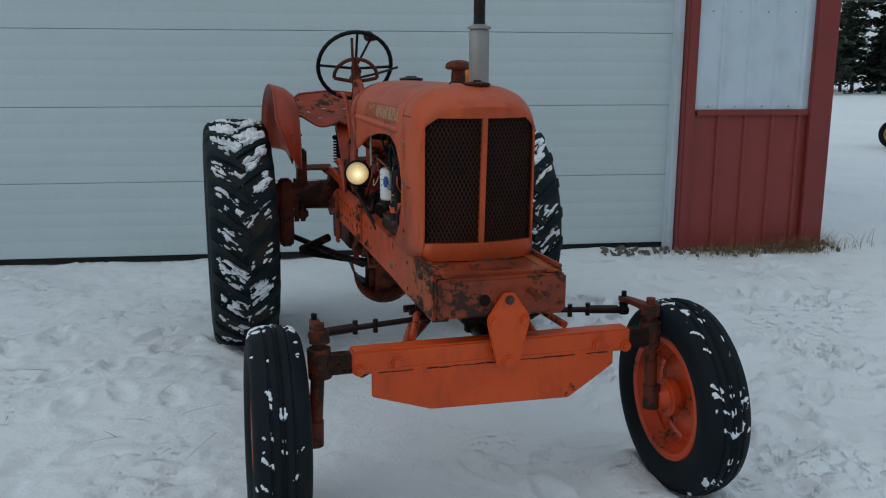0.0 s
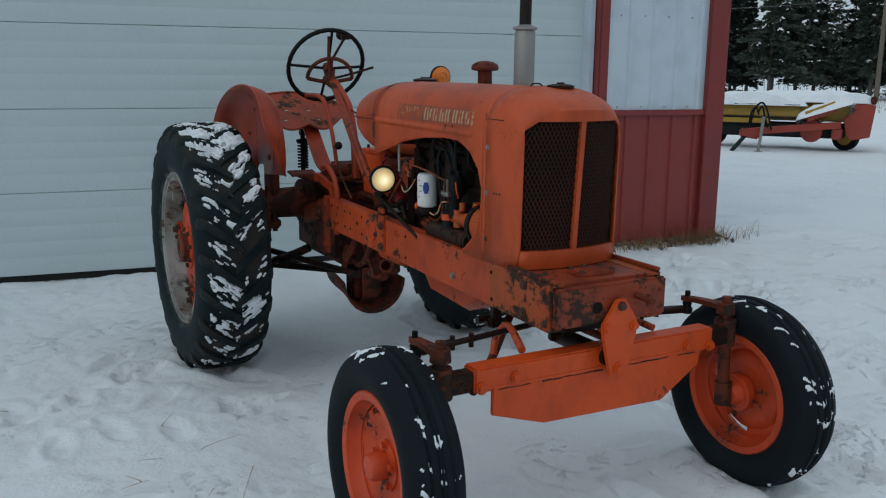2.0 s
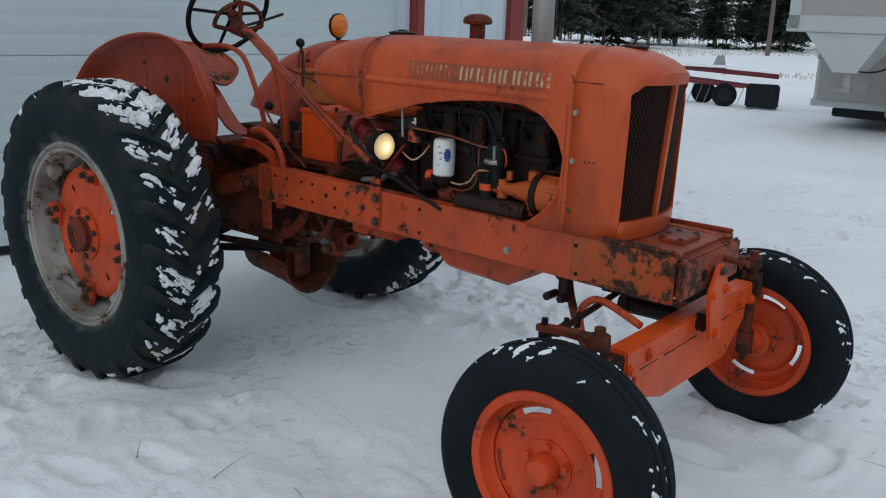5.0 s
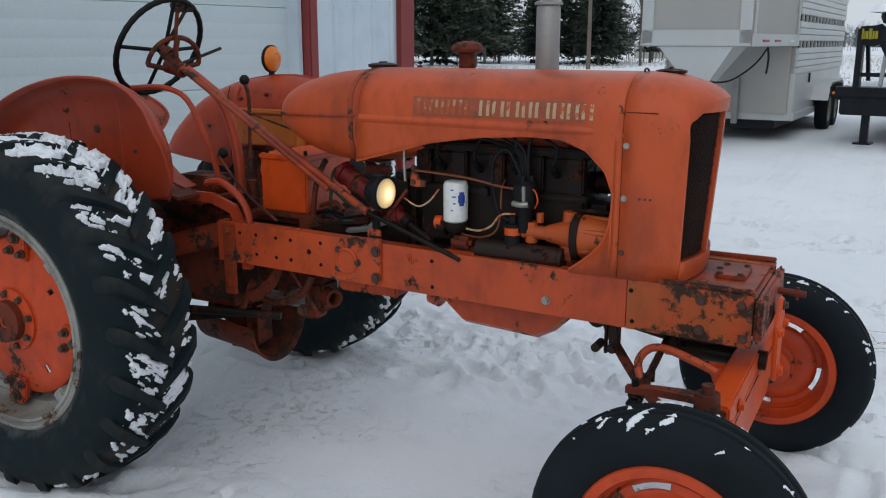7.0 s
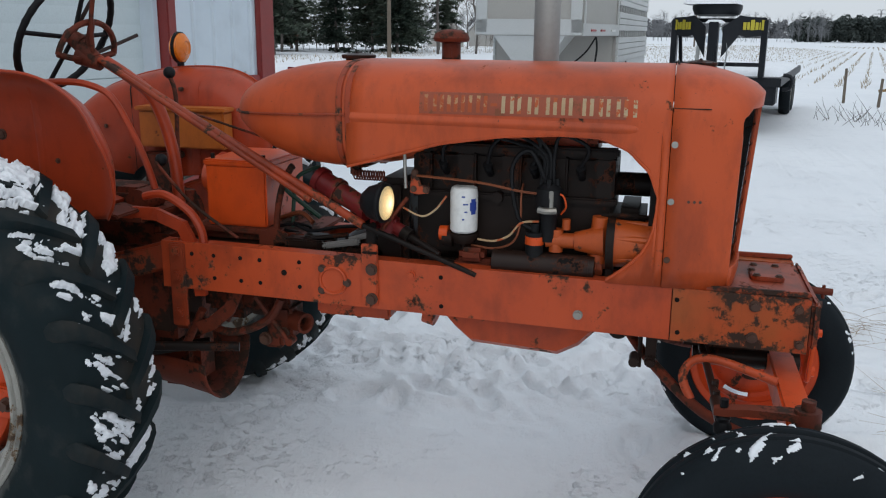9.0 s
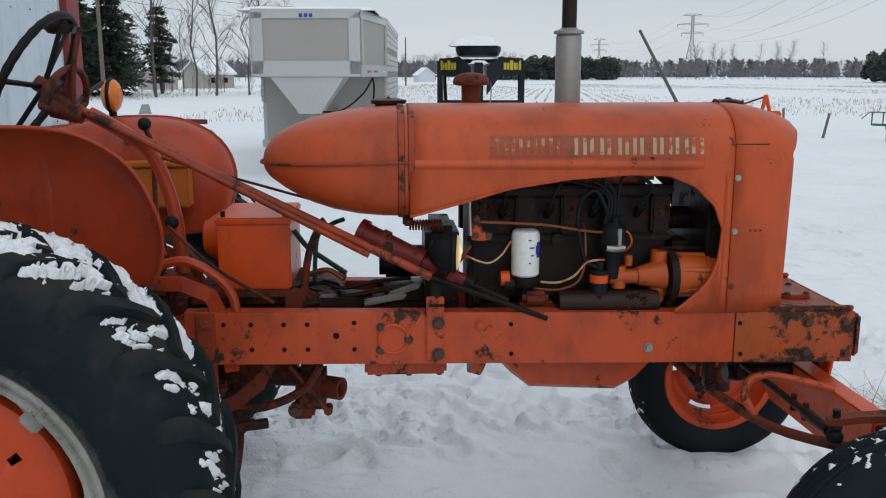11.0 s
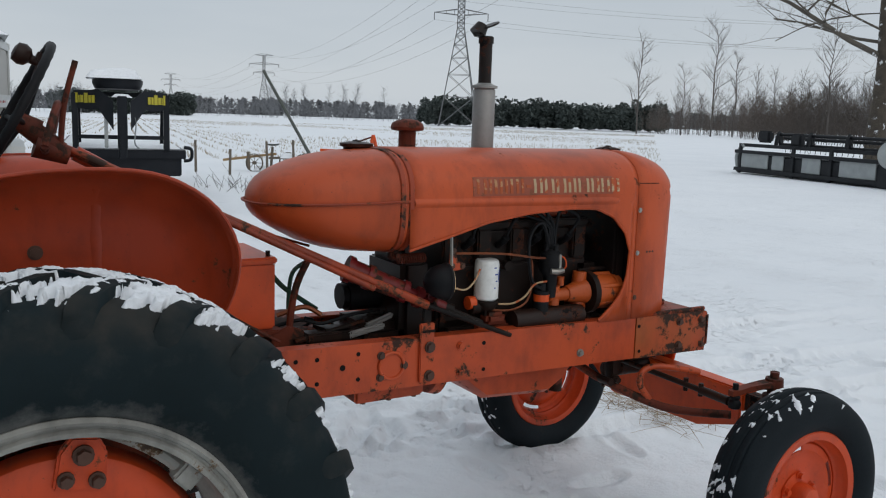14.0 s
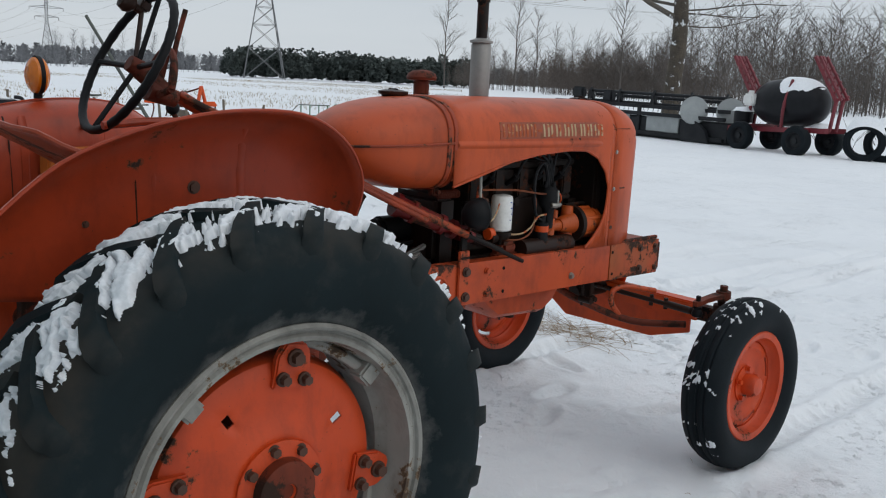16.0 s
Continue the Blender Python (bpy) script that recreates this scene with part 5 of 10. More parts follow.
def front_wheel(s, turn, camber):
    at = Matrix.Translation((-0.722 if s < 0 else 0.708, -2.25 if s < 0 else -2.295, 0.352)) @ pose(0, 0, 0, 0, camber, turn)
    X = spin_to((s, 0, 0))
    bm = B()
    n = 64
    rr = [0.05, 0.07, 0.10, 0.135, 0.150, 0.172, 0.186, 0.196]
    hh = [0.012, 0.012, 0.004, 0.010, 0.022, 0.020, 0.0, -0.01]
    ring = [[bm.verts.new(X @ Vector((r * math.cos(2 * math.pi * j / n), r * math.sin(2 * math.pi * j / n), h))) for j in range(n)] for r, h in zip(rr, hh)]
    for k in range(len(rr) - 1):
        for j in range(n):
            if k == 4 and j % 16 < 6:
                continue
            bm.faces.new((ring[k][j], ring[k][(j + 1) % n], ring[k + 1][(j + 1) % n], ring[k + 1][j]))
    wh = part("front_wheel", bm, M_WHEEL, tractor, "orange steel front wheel disc with slots", at=at)
    sol = wh.modifiers.new("thickness", "SOLIDIFY")
    sol.thickness = 0.005
    bm = B()
    lathe(bm, [(0.055, -0.06), (0.052, 0.0), (0.075, 0.006), (0.075, 0.016), (0.045, 0.02), (0.042, 0.06), (0.034, 0.072), (0.012, 0.075)], X, 28)
    lathe(bm, [(0.07, -0.03), (0.068, -0.055), (0.045, -0.06), (0.03, -0.09), (0.012, -0.09)], X, 24)
    part("hub", bm, M_WHEEL, wh)
    for k in range(5):
        a = 2 * math.pi * k / 5 + 0.3
        bm = B()
        hexbolt(bm, X @ Vector((0.064 * math.cos(a), 0.064 * math.sin(a), 0.014)), (s, 0, 0), 0.011, 0.02)
        part("bolt", bm, M_WHEEL, wh)
    bm = B()
    lathe(bm, [(0.200, -0.062), (0.222, -0.066), (0.228, -0.060), (0.224, -0.054), (0.206, -0.048), (0.200, -0.02), (0.188, -0.01), (0.188, 0.02), (0.200, 0.03), (0.206, 0.048), (0.224, 0.054), (0.228, 0.060), (0.222, 0.066), (0.198, 0.062), (0.190, 0.03), (0.180, 0.02), (0.180, -0.012), (0.190, -0.022)], X, 56, close=True)
    part("rim", bm, M_WHEEL, wh, "orange steel rim")
    bm = B()
    half = [(0.222, 0.058), (0.236, 0.071), (0.262, 0.084), (0.290, 0.086), (0.315, 0.081), (0.332, 0.070), (0.3405, 0.052), (0.344, 0.046), (0.346, 0.040), (0.3425, 0.036), (0.3425, 0.031), (0.349, 0.027), (0.3505, 0.016), (0.3495, 0.012), (0.3455, 0.008), (0.3455, 0.004), (0.352, 0.0)]
    prof = half + [(r, -h) for r, h in half[-2::-1]]
    lathe(bm, prof, X, 80)
    ty = part("tyre", bm, M_TYRE, wh, "ribbed black front tyre", angle=50)
    def top(a, x):
        return 0.10 * math.cos(a - 0.9) - 0.08 + 0.16 * (0.35 < abs(x) < 0.62) - 1.2 * max(0.0, abs(x) - 0.55) - 0.25 * (math.cos(a) < -0.8)

    v, f = wheel_snow(((0.300, 0.085), (0.320, 0.079), (0.335, 0.068), (0.343, 0.05), (0.347, 0.03), (0.3495, 0.0)), 44 if s < 0 else 57, 0.70, 460, 48, top, 0.0035)
    tagged(raw("tread_snow", v, f, M_SNOWLUMP, ty), "thin white snow stuck to the tread", kind="stuff")


front_wheel(-1, -0.8, 1.5)
front_wheel(1, -0.6, -2.0)


# ---- engine bay ----
def engine():
    bm = B()
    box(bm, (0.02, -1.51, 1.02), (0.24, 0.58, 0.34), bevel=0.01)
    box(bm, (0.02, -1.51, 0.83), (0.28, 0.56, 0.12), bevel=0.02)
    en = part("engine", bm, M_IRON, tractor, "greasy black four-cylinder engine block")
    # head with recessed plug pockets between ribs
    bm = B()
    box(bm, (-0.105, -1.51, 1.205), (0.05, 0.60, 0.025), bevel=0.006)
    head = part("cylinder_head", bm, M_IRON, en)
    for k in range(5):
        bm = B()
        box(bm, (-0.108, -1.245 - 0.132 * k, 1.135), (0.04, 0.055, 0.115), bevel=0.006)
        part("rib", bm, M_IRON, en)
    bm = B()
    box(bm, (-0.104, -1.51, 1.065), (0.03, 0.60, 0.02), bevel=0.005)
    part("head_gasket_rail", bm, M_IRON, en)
    bm = B()
    box(bm, (0.02, -1.52, 1.235), (0.20, 0.50, 0.07), bevel=0.025)
    part("valve_cover", bm, M_RAIL, en, "orange valve cover")
    for k in range(4):
        y = -1.312 - 0.132 * k
        bm = B()
        rod(bm, (-0.10, y, 1.13), (-0.135, y, 1.15), 0.011, n=10)
        rod(bm, (-0.135, y, 1.15), (-0.150, y, 1.165), 0.013, n=10)
        part("spark_plug", bm, M_BLACK, en)
        bm = B()
        tube(bm, [(-0.150, y, 1.168), (-0.168, y - 0.02, 1.225), (-0.17, (y - 1.60) / 2, 1.245 + 0.01 * (k % 2)), (-0.165, -1.60 - 0.012 * k, 1.20), (-0.16, -1.60 - 0.012 * k, 1.115)], 0.0055, 6, 6)
        part("plug_wire", bm, M_BLACK, en)
    bm = B()
    tube(bm, [(-0.16, -1.62, 1.11), (-0.175, -1.57, 1.21), (-0.175, -1.52, 1.16), (-0.17, -1.54, 1.02), (-0.17, -1.595, 0.985)], 0.0065, 6, 6)
    part("coil_wire", bm, M_BLACK, en)
    # distributor
    bm = B()
    lathe(bm, [(0.022, -0.09), (0.024, -0.02), (0.038, 0.0), (0.040, 0.03), (0.036, 0.06), (0.02, 0.075)], Matrix.Translation((-0.16, -1.625, 1.045)), 20)
    for k in range(4):
        rod(bm, (-0.16 + 0.02 * math.cos(k * 1.57), -1.625 + 0.02 * math.sin(k * 1.57), 1.11), (-0.16 + 0.02 * math.cos(k * 1.57), -1.625 + 0.02 * math.sin(k * 1.57), 1.135), 0.008, n=8)
    part("distributor", bm, M_BLACK, en, "black distributor cap")
    bm = B()
    tube(bm, [(-0.195, -1.60, 1.05), (-0.20, -1.625, 1.048), (-0.195, -1.65, 1.05)], 0.010, 8)
    box(bm, (-0.197, -1.635, 1.08), (0.006, 0.012, 0.05), bevel=0.002)
    part("distributor_clip", bm, M_STEEL, en)
    # coil
    bm = B()
    rod(bm, (-0.165, -1.588, 0.905), (-0.165, -1.588, 0.98), 0.026, n=20)
    rod(bm, (-0.165, -1.588, 0.98), (-0.165, -1.588, 1.005), 0.014, n=12)
    part("coil", bm, M_BLACK, en, "black ignition coil")
    bm = B()
    rod(bm, (-0.165, -1.588, 0.945), (-0.165, -1.588, 0.968), 0.0275, n=20)
    box(bm, (-0.15, -1.615, 0.957), (0.02, 0.04, 0.018), bevel=0.003)
    part("coil_band", bm, M_BRIGHT, en, "orange coil clamp")
    # governor and water pump castings
    bm = B()
    rod(bm, (-0.155, -1.62, 0.958), (-0.155, -1.70, 0.958), 0.022, n=16)
    rod(bm, (-0.155, -1.70, 0.958), (-0.15, -1.78, 0.962), 0.026, 0.045, n=18)
    rod(bm, (-0.155, -1.648, 0.925), (-0.155, -1.648, 0.99), 0.020, n=14)
    rod(bm, (-0.155, -1.675, 0.99), (-0.155, -1.675, 1.02), 0.012, n=10)
    rod(bm, (-0.14, -1.765, 0.90), (-0.14, -1.77, 1.03), 0.030, 0.024, n=16)
    box(bm, (-0.10, -1.77, 0.90), (0.12, 0.06, 0.08), bevel=0.02)
    part("governor", bm, M_GEN, en, "orange governor casting")
    bm = B()
    rod(bm, (-0.14, -1.805, 0.958), (-0.14, -1.90, 0.955), 0.068, 0.060, n=24)
    rod(bm, (-0.14, -1.90, 0.955), (-0.14, -1.925, 0.955), 0.064, n=24)
    for k in range(5):
        a = 0.6 + 1.05 * k
        rod(bm, (-0.14 + 0.058 * math.cos(a), -1.81, 0.957 + 0.058 * math.sin(a)), (-0.14 + 0.058 * math.cos(a), -1.935, 0.955 + 0.058 * math.sin(a)), 0.010, n=8)
    part("generator", bm, M_GEN, en, "orange generator housing")
    bm = B()
    rod(bm, (-0.14, -1.79, 0.956), (-0.14, -1.812, 0.956), 0.075, n=28)
    box(bm, (-0.14, -1.80, 0.872), (0.05, 0.02, 0.05), bevel=0.004)
    part("generator_strap", bm, M_IRON, en, "dark steel strap")
    bm = B()
    rod(bm, (-0.10, -1.955, 1.12), (0.02, -1.955, 1.12), 0.01)
    for k in range(4):
        a = k * 1.5708 + 0.4
        box(bm, (0.02 + 0.09 * math.cos(a), -1.93, 1.10 + 0.09 * math.sin(a)), (0.13, 0.006, 0.05), pose(0, 0, 0, 20, -math.degrees(a), 0), bevel=0.002)
    rod(bm, (0.02, -1.80, 1.10), (0.02, -1.94, 1.10), 0.035, n=16)
    part("fan", bm, M_IRON, en, "dark radiator fan")
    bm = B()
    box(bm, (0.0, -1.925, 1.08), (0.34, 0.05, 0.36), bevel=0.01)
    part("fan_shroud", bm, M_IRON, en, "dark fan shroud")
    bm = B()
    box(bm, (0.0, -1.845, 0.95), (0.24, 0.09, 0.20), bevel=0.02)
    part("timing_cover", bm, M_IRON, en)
    bm = B()
    tube(bm, [(0.02, -1.74, 1.24), (0.02, -1.84, 1.28), (0.02, -1.95, 1.30)], 0.026, 10)
    part("radiator_hose", bm, M_BLACK, en)
    bm = B()
    tube(bm, [(0.06, -1.80, 0.95), (0.06, -1.88, 0.92), (0.06, -1.96, 0.92)], 0.024, 10)
    part("radiator_hose", bm, M_BLACK, en)
    # starter: dark cylinder along the foot of the block
    bm = B()
    rod(bm, (-0.165, -1.47, 0.885), (-0.165, -1.745, 0.885), 0.036, n=22)
    rod(bm, (-0.165, -1.745, 0.885), (-0.165, -1.76, 0.885), 0.034, n=18)
    part("side_tube", bm, M_GREASE, en, "dark oily tube")
    bm = B()
    box(bm, (-0.145, -1.405, 0.90), (0.06, 0.075, 0.04), bevel=0.012)
    box(bm, (-0.135, -1.41, 0.86), (0.05, 0.12, 0.05), bevel=0.012)
    part("pump_cover", bm, M_OLD, en)
    bm = B()
    rod(bm, (-0.10, -1.47, 1.065), (-0.135, -1.47, 1.065), 0.017, n=8)
    part("core_plug", bm, M_IRON, en)
    # filter canister
    bm = B()
    lathe(bm, [(0.034, 0.0), (0.040, 0.006), (0.0405, 0.118), (0.037, 0.130), (0.030, 0.134), (0.005, 0.134)], Matrix.Translation((-0.145, -1.376, 0.963)), 32)
    fl = part("oil_filter", bm, M_WHITE, tractor, "white spin-on oil filter with blue print")
    bm = B()
    lathe(bm, [(0.030, -0.030), (0.041, -0.014), (0.041, -0.002), (0.034, 0.0)], Matrix.Translation((-0.145, -1.376, 0.961)), 28)
    rod(bm, (-0.145, -1.376, 0.905), (-0.145, -1.376, 0.935), 0.007)
    rod(bm, (-0.145, -1.345, 0.94), (-0.145, -1.315, 0.94), 0.024, n=16)
    part("filter_head", bm, M_IRON, fl, "oily metal filter head")
    bm = B()
    rod(bm, (-0.145, -1.33, 0.955), (-0.145, -1.305, 0.955), 0.022, n=16)
    part("head_plug", bm, M_BRIGHT, fl)
    bm = B()
    q = Matrix.Translation((-0.145, -1.376, 0))
    for a0, a1, z0, z1 in ((0.65, 1.25, 1.03, 1.055), (0.75, 1.15, 1.02, 1.03), (0.75, 1.15, 1.055, 1.065)):
        loft(bm, [[q @ Vector((-0.0415 * math.cos(a), -0.0415 * math.sin(a), z)) for z in (z0, z1)] + [q @ Vector((-0.0405 * math.cos(a), -0.0405 * math.sin(a), z)) for z in (z1, z0)] for a in np.linspace(a0, a1, 7)])
    part("badge", bm, M_BLUE, fl, "blue hexagon badge")
    for k, (a, w) in enumerate(((0.05, 0.02), (0.15, 0.03), (0.25, 0.018), (0.1, 0.012))):
        bm = B()
        z = 1.07 - 0.022 * k
        loft(bm, [[q @ Vector((-0.0412 * math.cos(b), -0.0412 * math.sin(b), zz)) for zz in (z, z + 0.004)] + [q @ Vector((-0.0402 * math.cos(b), -0.0402 * math.sin(b), zz)) for zz in (z + 0.004, z)] for b in np.linspace(a, a + w * 12, 4)])
        part("print_bar", bm, M_BLUE, fl)
    # lines and wires
    lines = [
        ([(-0.155, -1.42, 0.945), (-0.165, -1.47, 0.945), (-0.17, -1.515, 0.965), (-0.175, -1.55, 1.005), (-0.175, -1.60, 1.012)], 0.0035, M_CREAM, "pale wire"),
        ([(-0.15, -1.40, 0.925), (-0.16, -1.47, 0.922), (-0.165, -1.525, 0.945), (-0.165, -1.545, 1.0), (-0.16, -1.545, 1.08), (-0.13, -1.545, 1.11)], 0.0035, M_COPPER, "copper oil line"),
        ([(-0.17, -1.24, 1.125), (-0.175, -1.42, 1.115), (-0.175, -1.55, 1.095), (-0.17, -1.62, 1.09)], 0.004, M_COPPER, "control rod"),
        ([(-0.175, -1.20, 1.03), (-0.19, -1.26, 1.01), (-0.185, -1.30, 1.03), (-0.175, -1.33, 1.07)], 0.003, M_CREAM, "pale cable"),
        ([(-0.16, -1.46, 0.862), (-0.175, -1.56, 0.85), (-0.175, -1.70, 0.852), (-0.165, -1.75, 0.89)], 0.0035, M_STEEL, "steel brake line"),
        ([(-0.165, -1.66, 1.035), (-0.18, -1.675, 1.06), (-0.18, -1.665, 1.09), (-0.17, -1.64, 1.095)], 0.003, M_BRIGHT, "orange wire"),
        ([(-0.185, -1.208, 1.30), (-0.19, -1.21, 1.17), (-0.19, -1.213, 1.09)], 0.005, M_STEEL, "hood stay"),
        ([(-0.12, -1.90, 1.03), (-0.13, -1.84, 1.035), (-0.13, -1.77, 1.03)], 0.007, M_IRON, "adjusting arm"),
    ]
    for pts, r, m, nm in lines:
        bm = B()
        tube(bm, pts, r, 6, 5)
        part(nm.replace(" ", "_"), bm, m, en)
    # throttle linkage: orange bell crank, spring and rods
    bm = B()
    prism(bm, [(-0.012, -0.012), (0.012, -0.016), (0.045, -0.012), (0.05, 0.006), (0.02, 0.014), (0.012, 0.052), (0.0, 0.058), (-0.008, 0.05)], 0.008, Matrix.Translation((-0.16, -1.23, 1.085)) @ pose(0, 0, 0, 90, 0, -90), 0.002)
    part("bell_crank", bm, M_RAIL, en, "orange throttle bell crank")
    for dy, dz in ((0.0, 0.0), (-0.037, -0.002), (-0.003, 0.048)):
        bm = B()
        hexbolt(bm, (-0.168, -1.23 + dy, 1.085 + dz), (-1, 0, 0), 0.007, 0.006)
        part("crank_pin", bm, M_BOLT, en)
    bm = B()
    pts = [(-0.15 + 0.014 * math.cos(a * 6.28), -1.04 - 0.0082 * a, 1.115 + 0.014 * math.sin(a * 6.28)) for a in np.arange(0, 12, 0.125)]
    tube(bm, pts, 0.0025, 5, 1)
    part("spring", bm, M_OLD, en)
    bm = B()
    rod(bm, (-0.18, -1.215, 1.06), (-0.20, -1.135, 0.955), 0.006)
    part("link_rod", bm, M_OLD, en)
    # carburettor and manifold side seen through the bay
    bm = B()
    tube(bm, [(0.16, -1.28, 1.12), (0.19, -1.4, 1.13), (0.19, -1.62, 1.13), (0.16, -1.74, 1.12)], 0.03, 10)
    rod(bm, (0.17, -1.553, 1.13), (0.17, -1.553, 1.40), 0.024, n=14)
    rod(bm, (0.178, -1.249, 1.05), (0.178, -1.249, 1.40), 0.04, n=14)
    part("manifold", bm, M_IRON, en, "rusty manifold")
    # oil pan
    bm = B()
    loft(bm, [[Vector((w * x, y, z)) for x, z in ((-1, 0.75), (-0.9, zb + 0.02), (-0.7, zb), (0.7, zb), (0.9, zb + 0.02), (1, 0.75))] for y, w, zb in ((-1.30, 0.14, 0.70), (-1.345, 0.15, 0.655), (-1.40, 0.155, 0.612), (-1.66, 0.155, 0.598), (-1.72, 0.15, 0.63), (-1.79, 0.14, 0.70))])
    part("oil_pan", bm, M_RAIL, en, "chipped orange oil pan")
    bm = B()
    rod(bm, (-0.02, -1.24, 0.70), (-0.02, -1.275, 0.69), 0.07, n=24)
    box(bm, (0, -1.03, 0.695), (0.30, 0.24, 0.05), bevel=0.008)
    part("clutch_pan", bm, M_RAIL, en, "chipped orange clutch cover")
    for k in range(3):
        bm = B()
        rod(bm, (-0.12, -0.95 - 0.09 * k, 0.66), (-0.12, -0.95 - 0.09 * k, 0.675), 0.009, n=6)
        part("pan_bolt", bm, M_BOLT, en)
    # steering-gear side clutter: dark hydraulic cylinder and shadowed housing
    bm = B()
    rod(bm, (0.08, -0.975, 0.962), (0.08, -1.16, 0.962), 0.050, n=20)
    rod(bm, (0.08, -0.955, 0.962), (0.08, -0.975, 0.962), 0.042, n=20)
    part("starter_motor", bm, M_BLACK, en, "black starter motor")
    bm = B()
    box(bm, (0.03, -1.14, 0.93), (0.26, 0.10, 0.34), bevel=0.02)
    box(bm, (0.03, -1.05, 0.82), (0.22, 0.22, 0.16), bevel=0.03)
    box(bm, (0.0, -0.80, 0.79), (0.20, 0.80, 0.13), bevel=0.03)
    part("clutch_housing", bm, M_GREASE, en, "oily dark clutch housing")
    bm = B()
    prism(bm, [(-0.05, -0.035), (0.05, -0.035), (0.05, 0.025), (0.0, 0.045), (-0.05, 0.02)], 0.014, Matrix.Translation((-0.05, -0.728, 0.872)) @ pose(0, 0, 0, 90, 0, -90), 0.003)
    part("rod_plate", bm, M_OLD, en)
    for c, s3, a3 in (((-0.06, -0.86, 0.875), (0.06, 0.17, 0.03), 0), ((-0.09, -0.97, 0.885), (0.02, 0.13, 0.02), 10), ((-0.06, -1.03, 0.905), (0.02, 0.10, 0.018), 18), ((-0.03, -0.79, 0.868), (0.08, 0.05, 0.02), 0)):
        bm = B()
        box(bm, c, s3, pose(0, 0, 0, -a3, 0, 0), bevel=0.006)
        part("linkage_bar", bm, M_GALV if s3[0] < 0.05 else M_GREASE, en)
    bm = B()
    box(bm, (-0.02, -0.93, 0.865), (0.09, 0.22, 0.04), pose(0, 0, 0, 8, 0, 12), bevel=0.01)
    box(bm, (-0.06, -0.88, 0.875), (0.05, 0.10, 0.03), pose(0, 0, 0, 0, 0, -20), bevel=0.006)
    box(bm, (0.03, -0.78, 0.865), (0.12, 0.08, 0.02), bevel=0.004)
    rod(bm, (-0.08, -0.74, 0.87), (-0.05, -0.98, 0.905), 0.008)
    part("linkage_plate", bm, M_IRON, en)


engine()


def headlight():
    c = Vector((-0.243, -1.171, 1.053))
    bm = B()
    lathe(bm, [(0.052, 0.0), (0.0575, 0.004), (0.0585, 0.011), (0.055, 0.015), (0.053, 0.030), (0.044, 0.054), (0.027, 0.072), (0.009, 0.078)], Matrix.Translation(c) @ spin_to((0.12, 1, 0.02)), 36)
    hl = part("headlight", bm, M_BLACK, tractor, "round black headlight, lit warm white")
    bm = B()
    lathe(bm, [(0.052, 0.004), (0.046, -0.004), (0.031, -0.009), (0.012, -0.012), (0.004, -0.0125)], Matrix.Translation(c) @ spin_to((0.12, 1, 0.02)), 36)
    part("lens", bm, M_LENS, hl, "glowing warm white lens")
    bm = B()
    box(bm, (-0.216, -1.115, 0.94), (0.01, 0.03, 0.09), bevel=0.003)
    box(bm, (-0.222, -1.115, 0.90), (0.025, 0.045, 0.008), bevel=0.002)
    rod(bm, (-0.222, -1.115, 0.97), (-0.24, -1.13, 0.985), 0.010)
    part("headlight_bracket", bm, M_IRON, hl)


headlight()


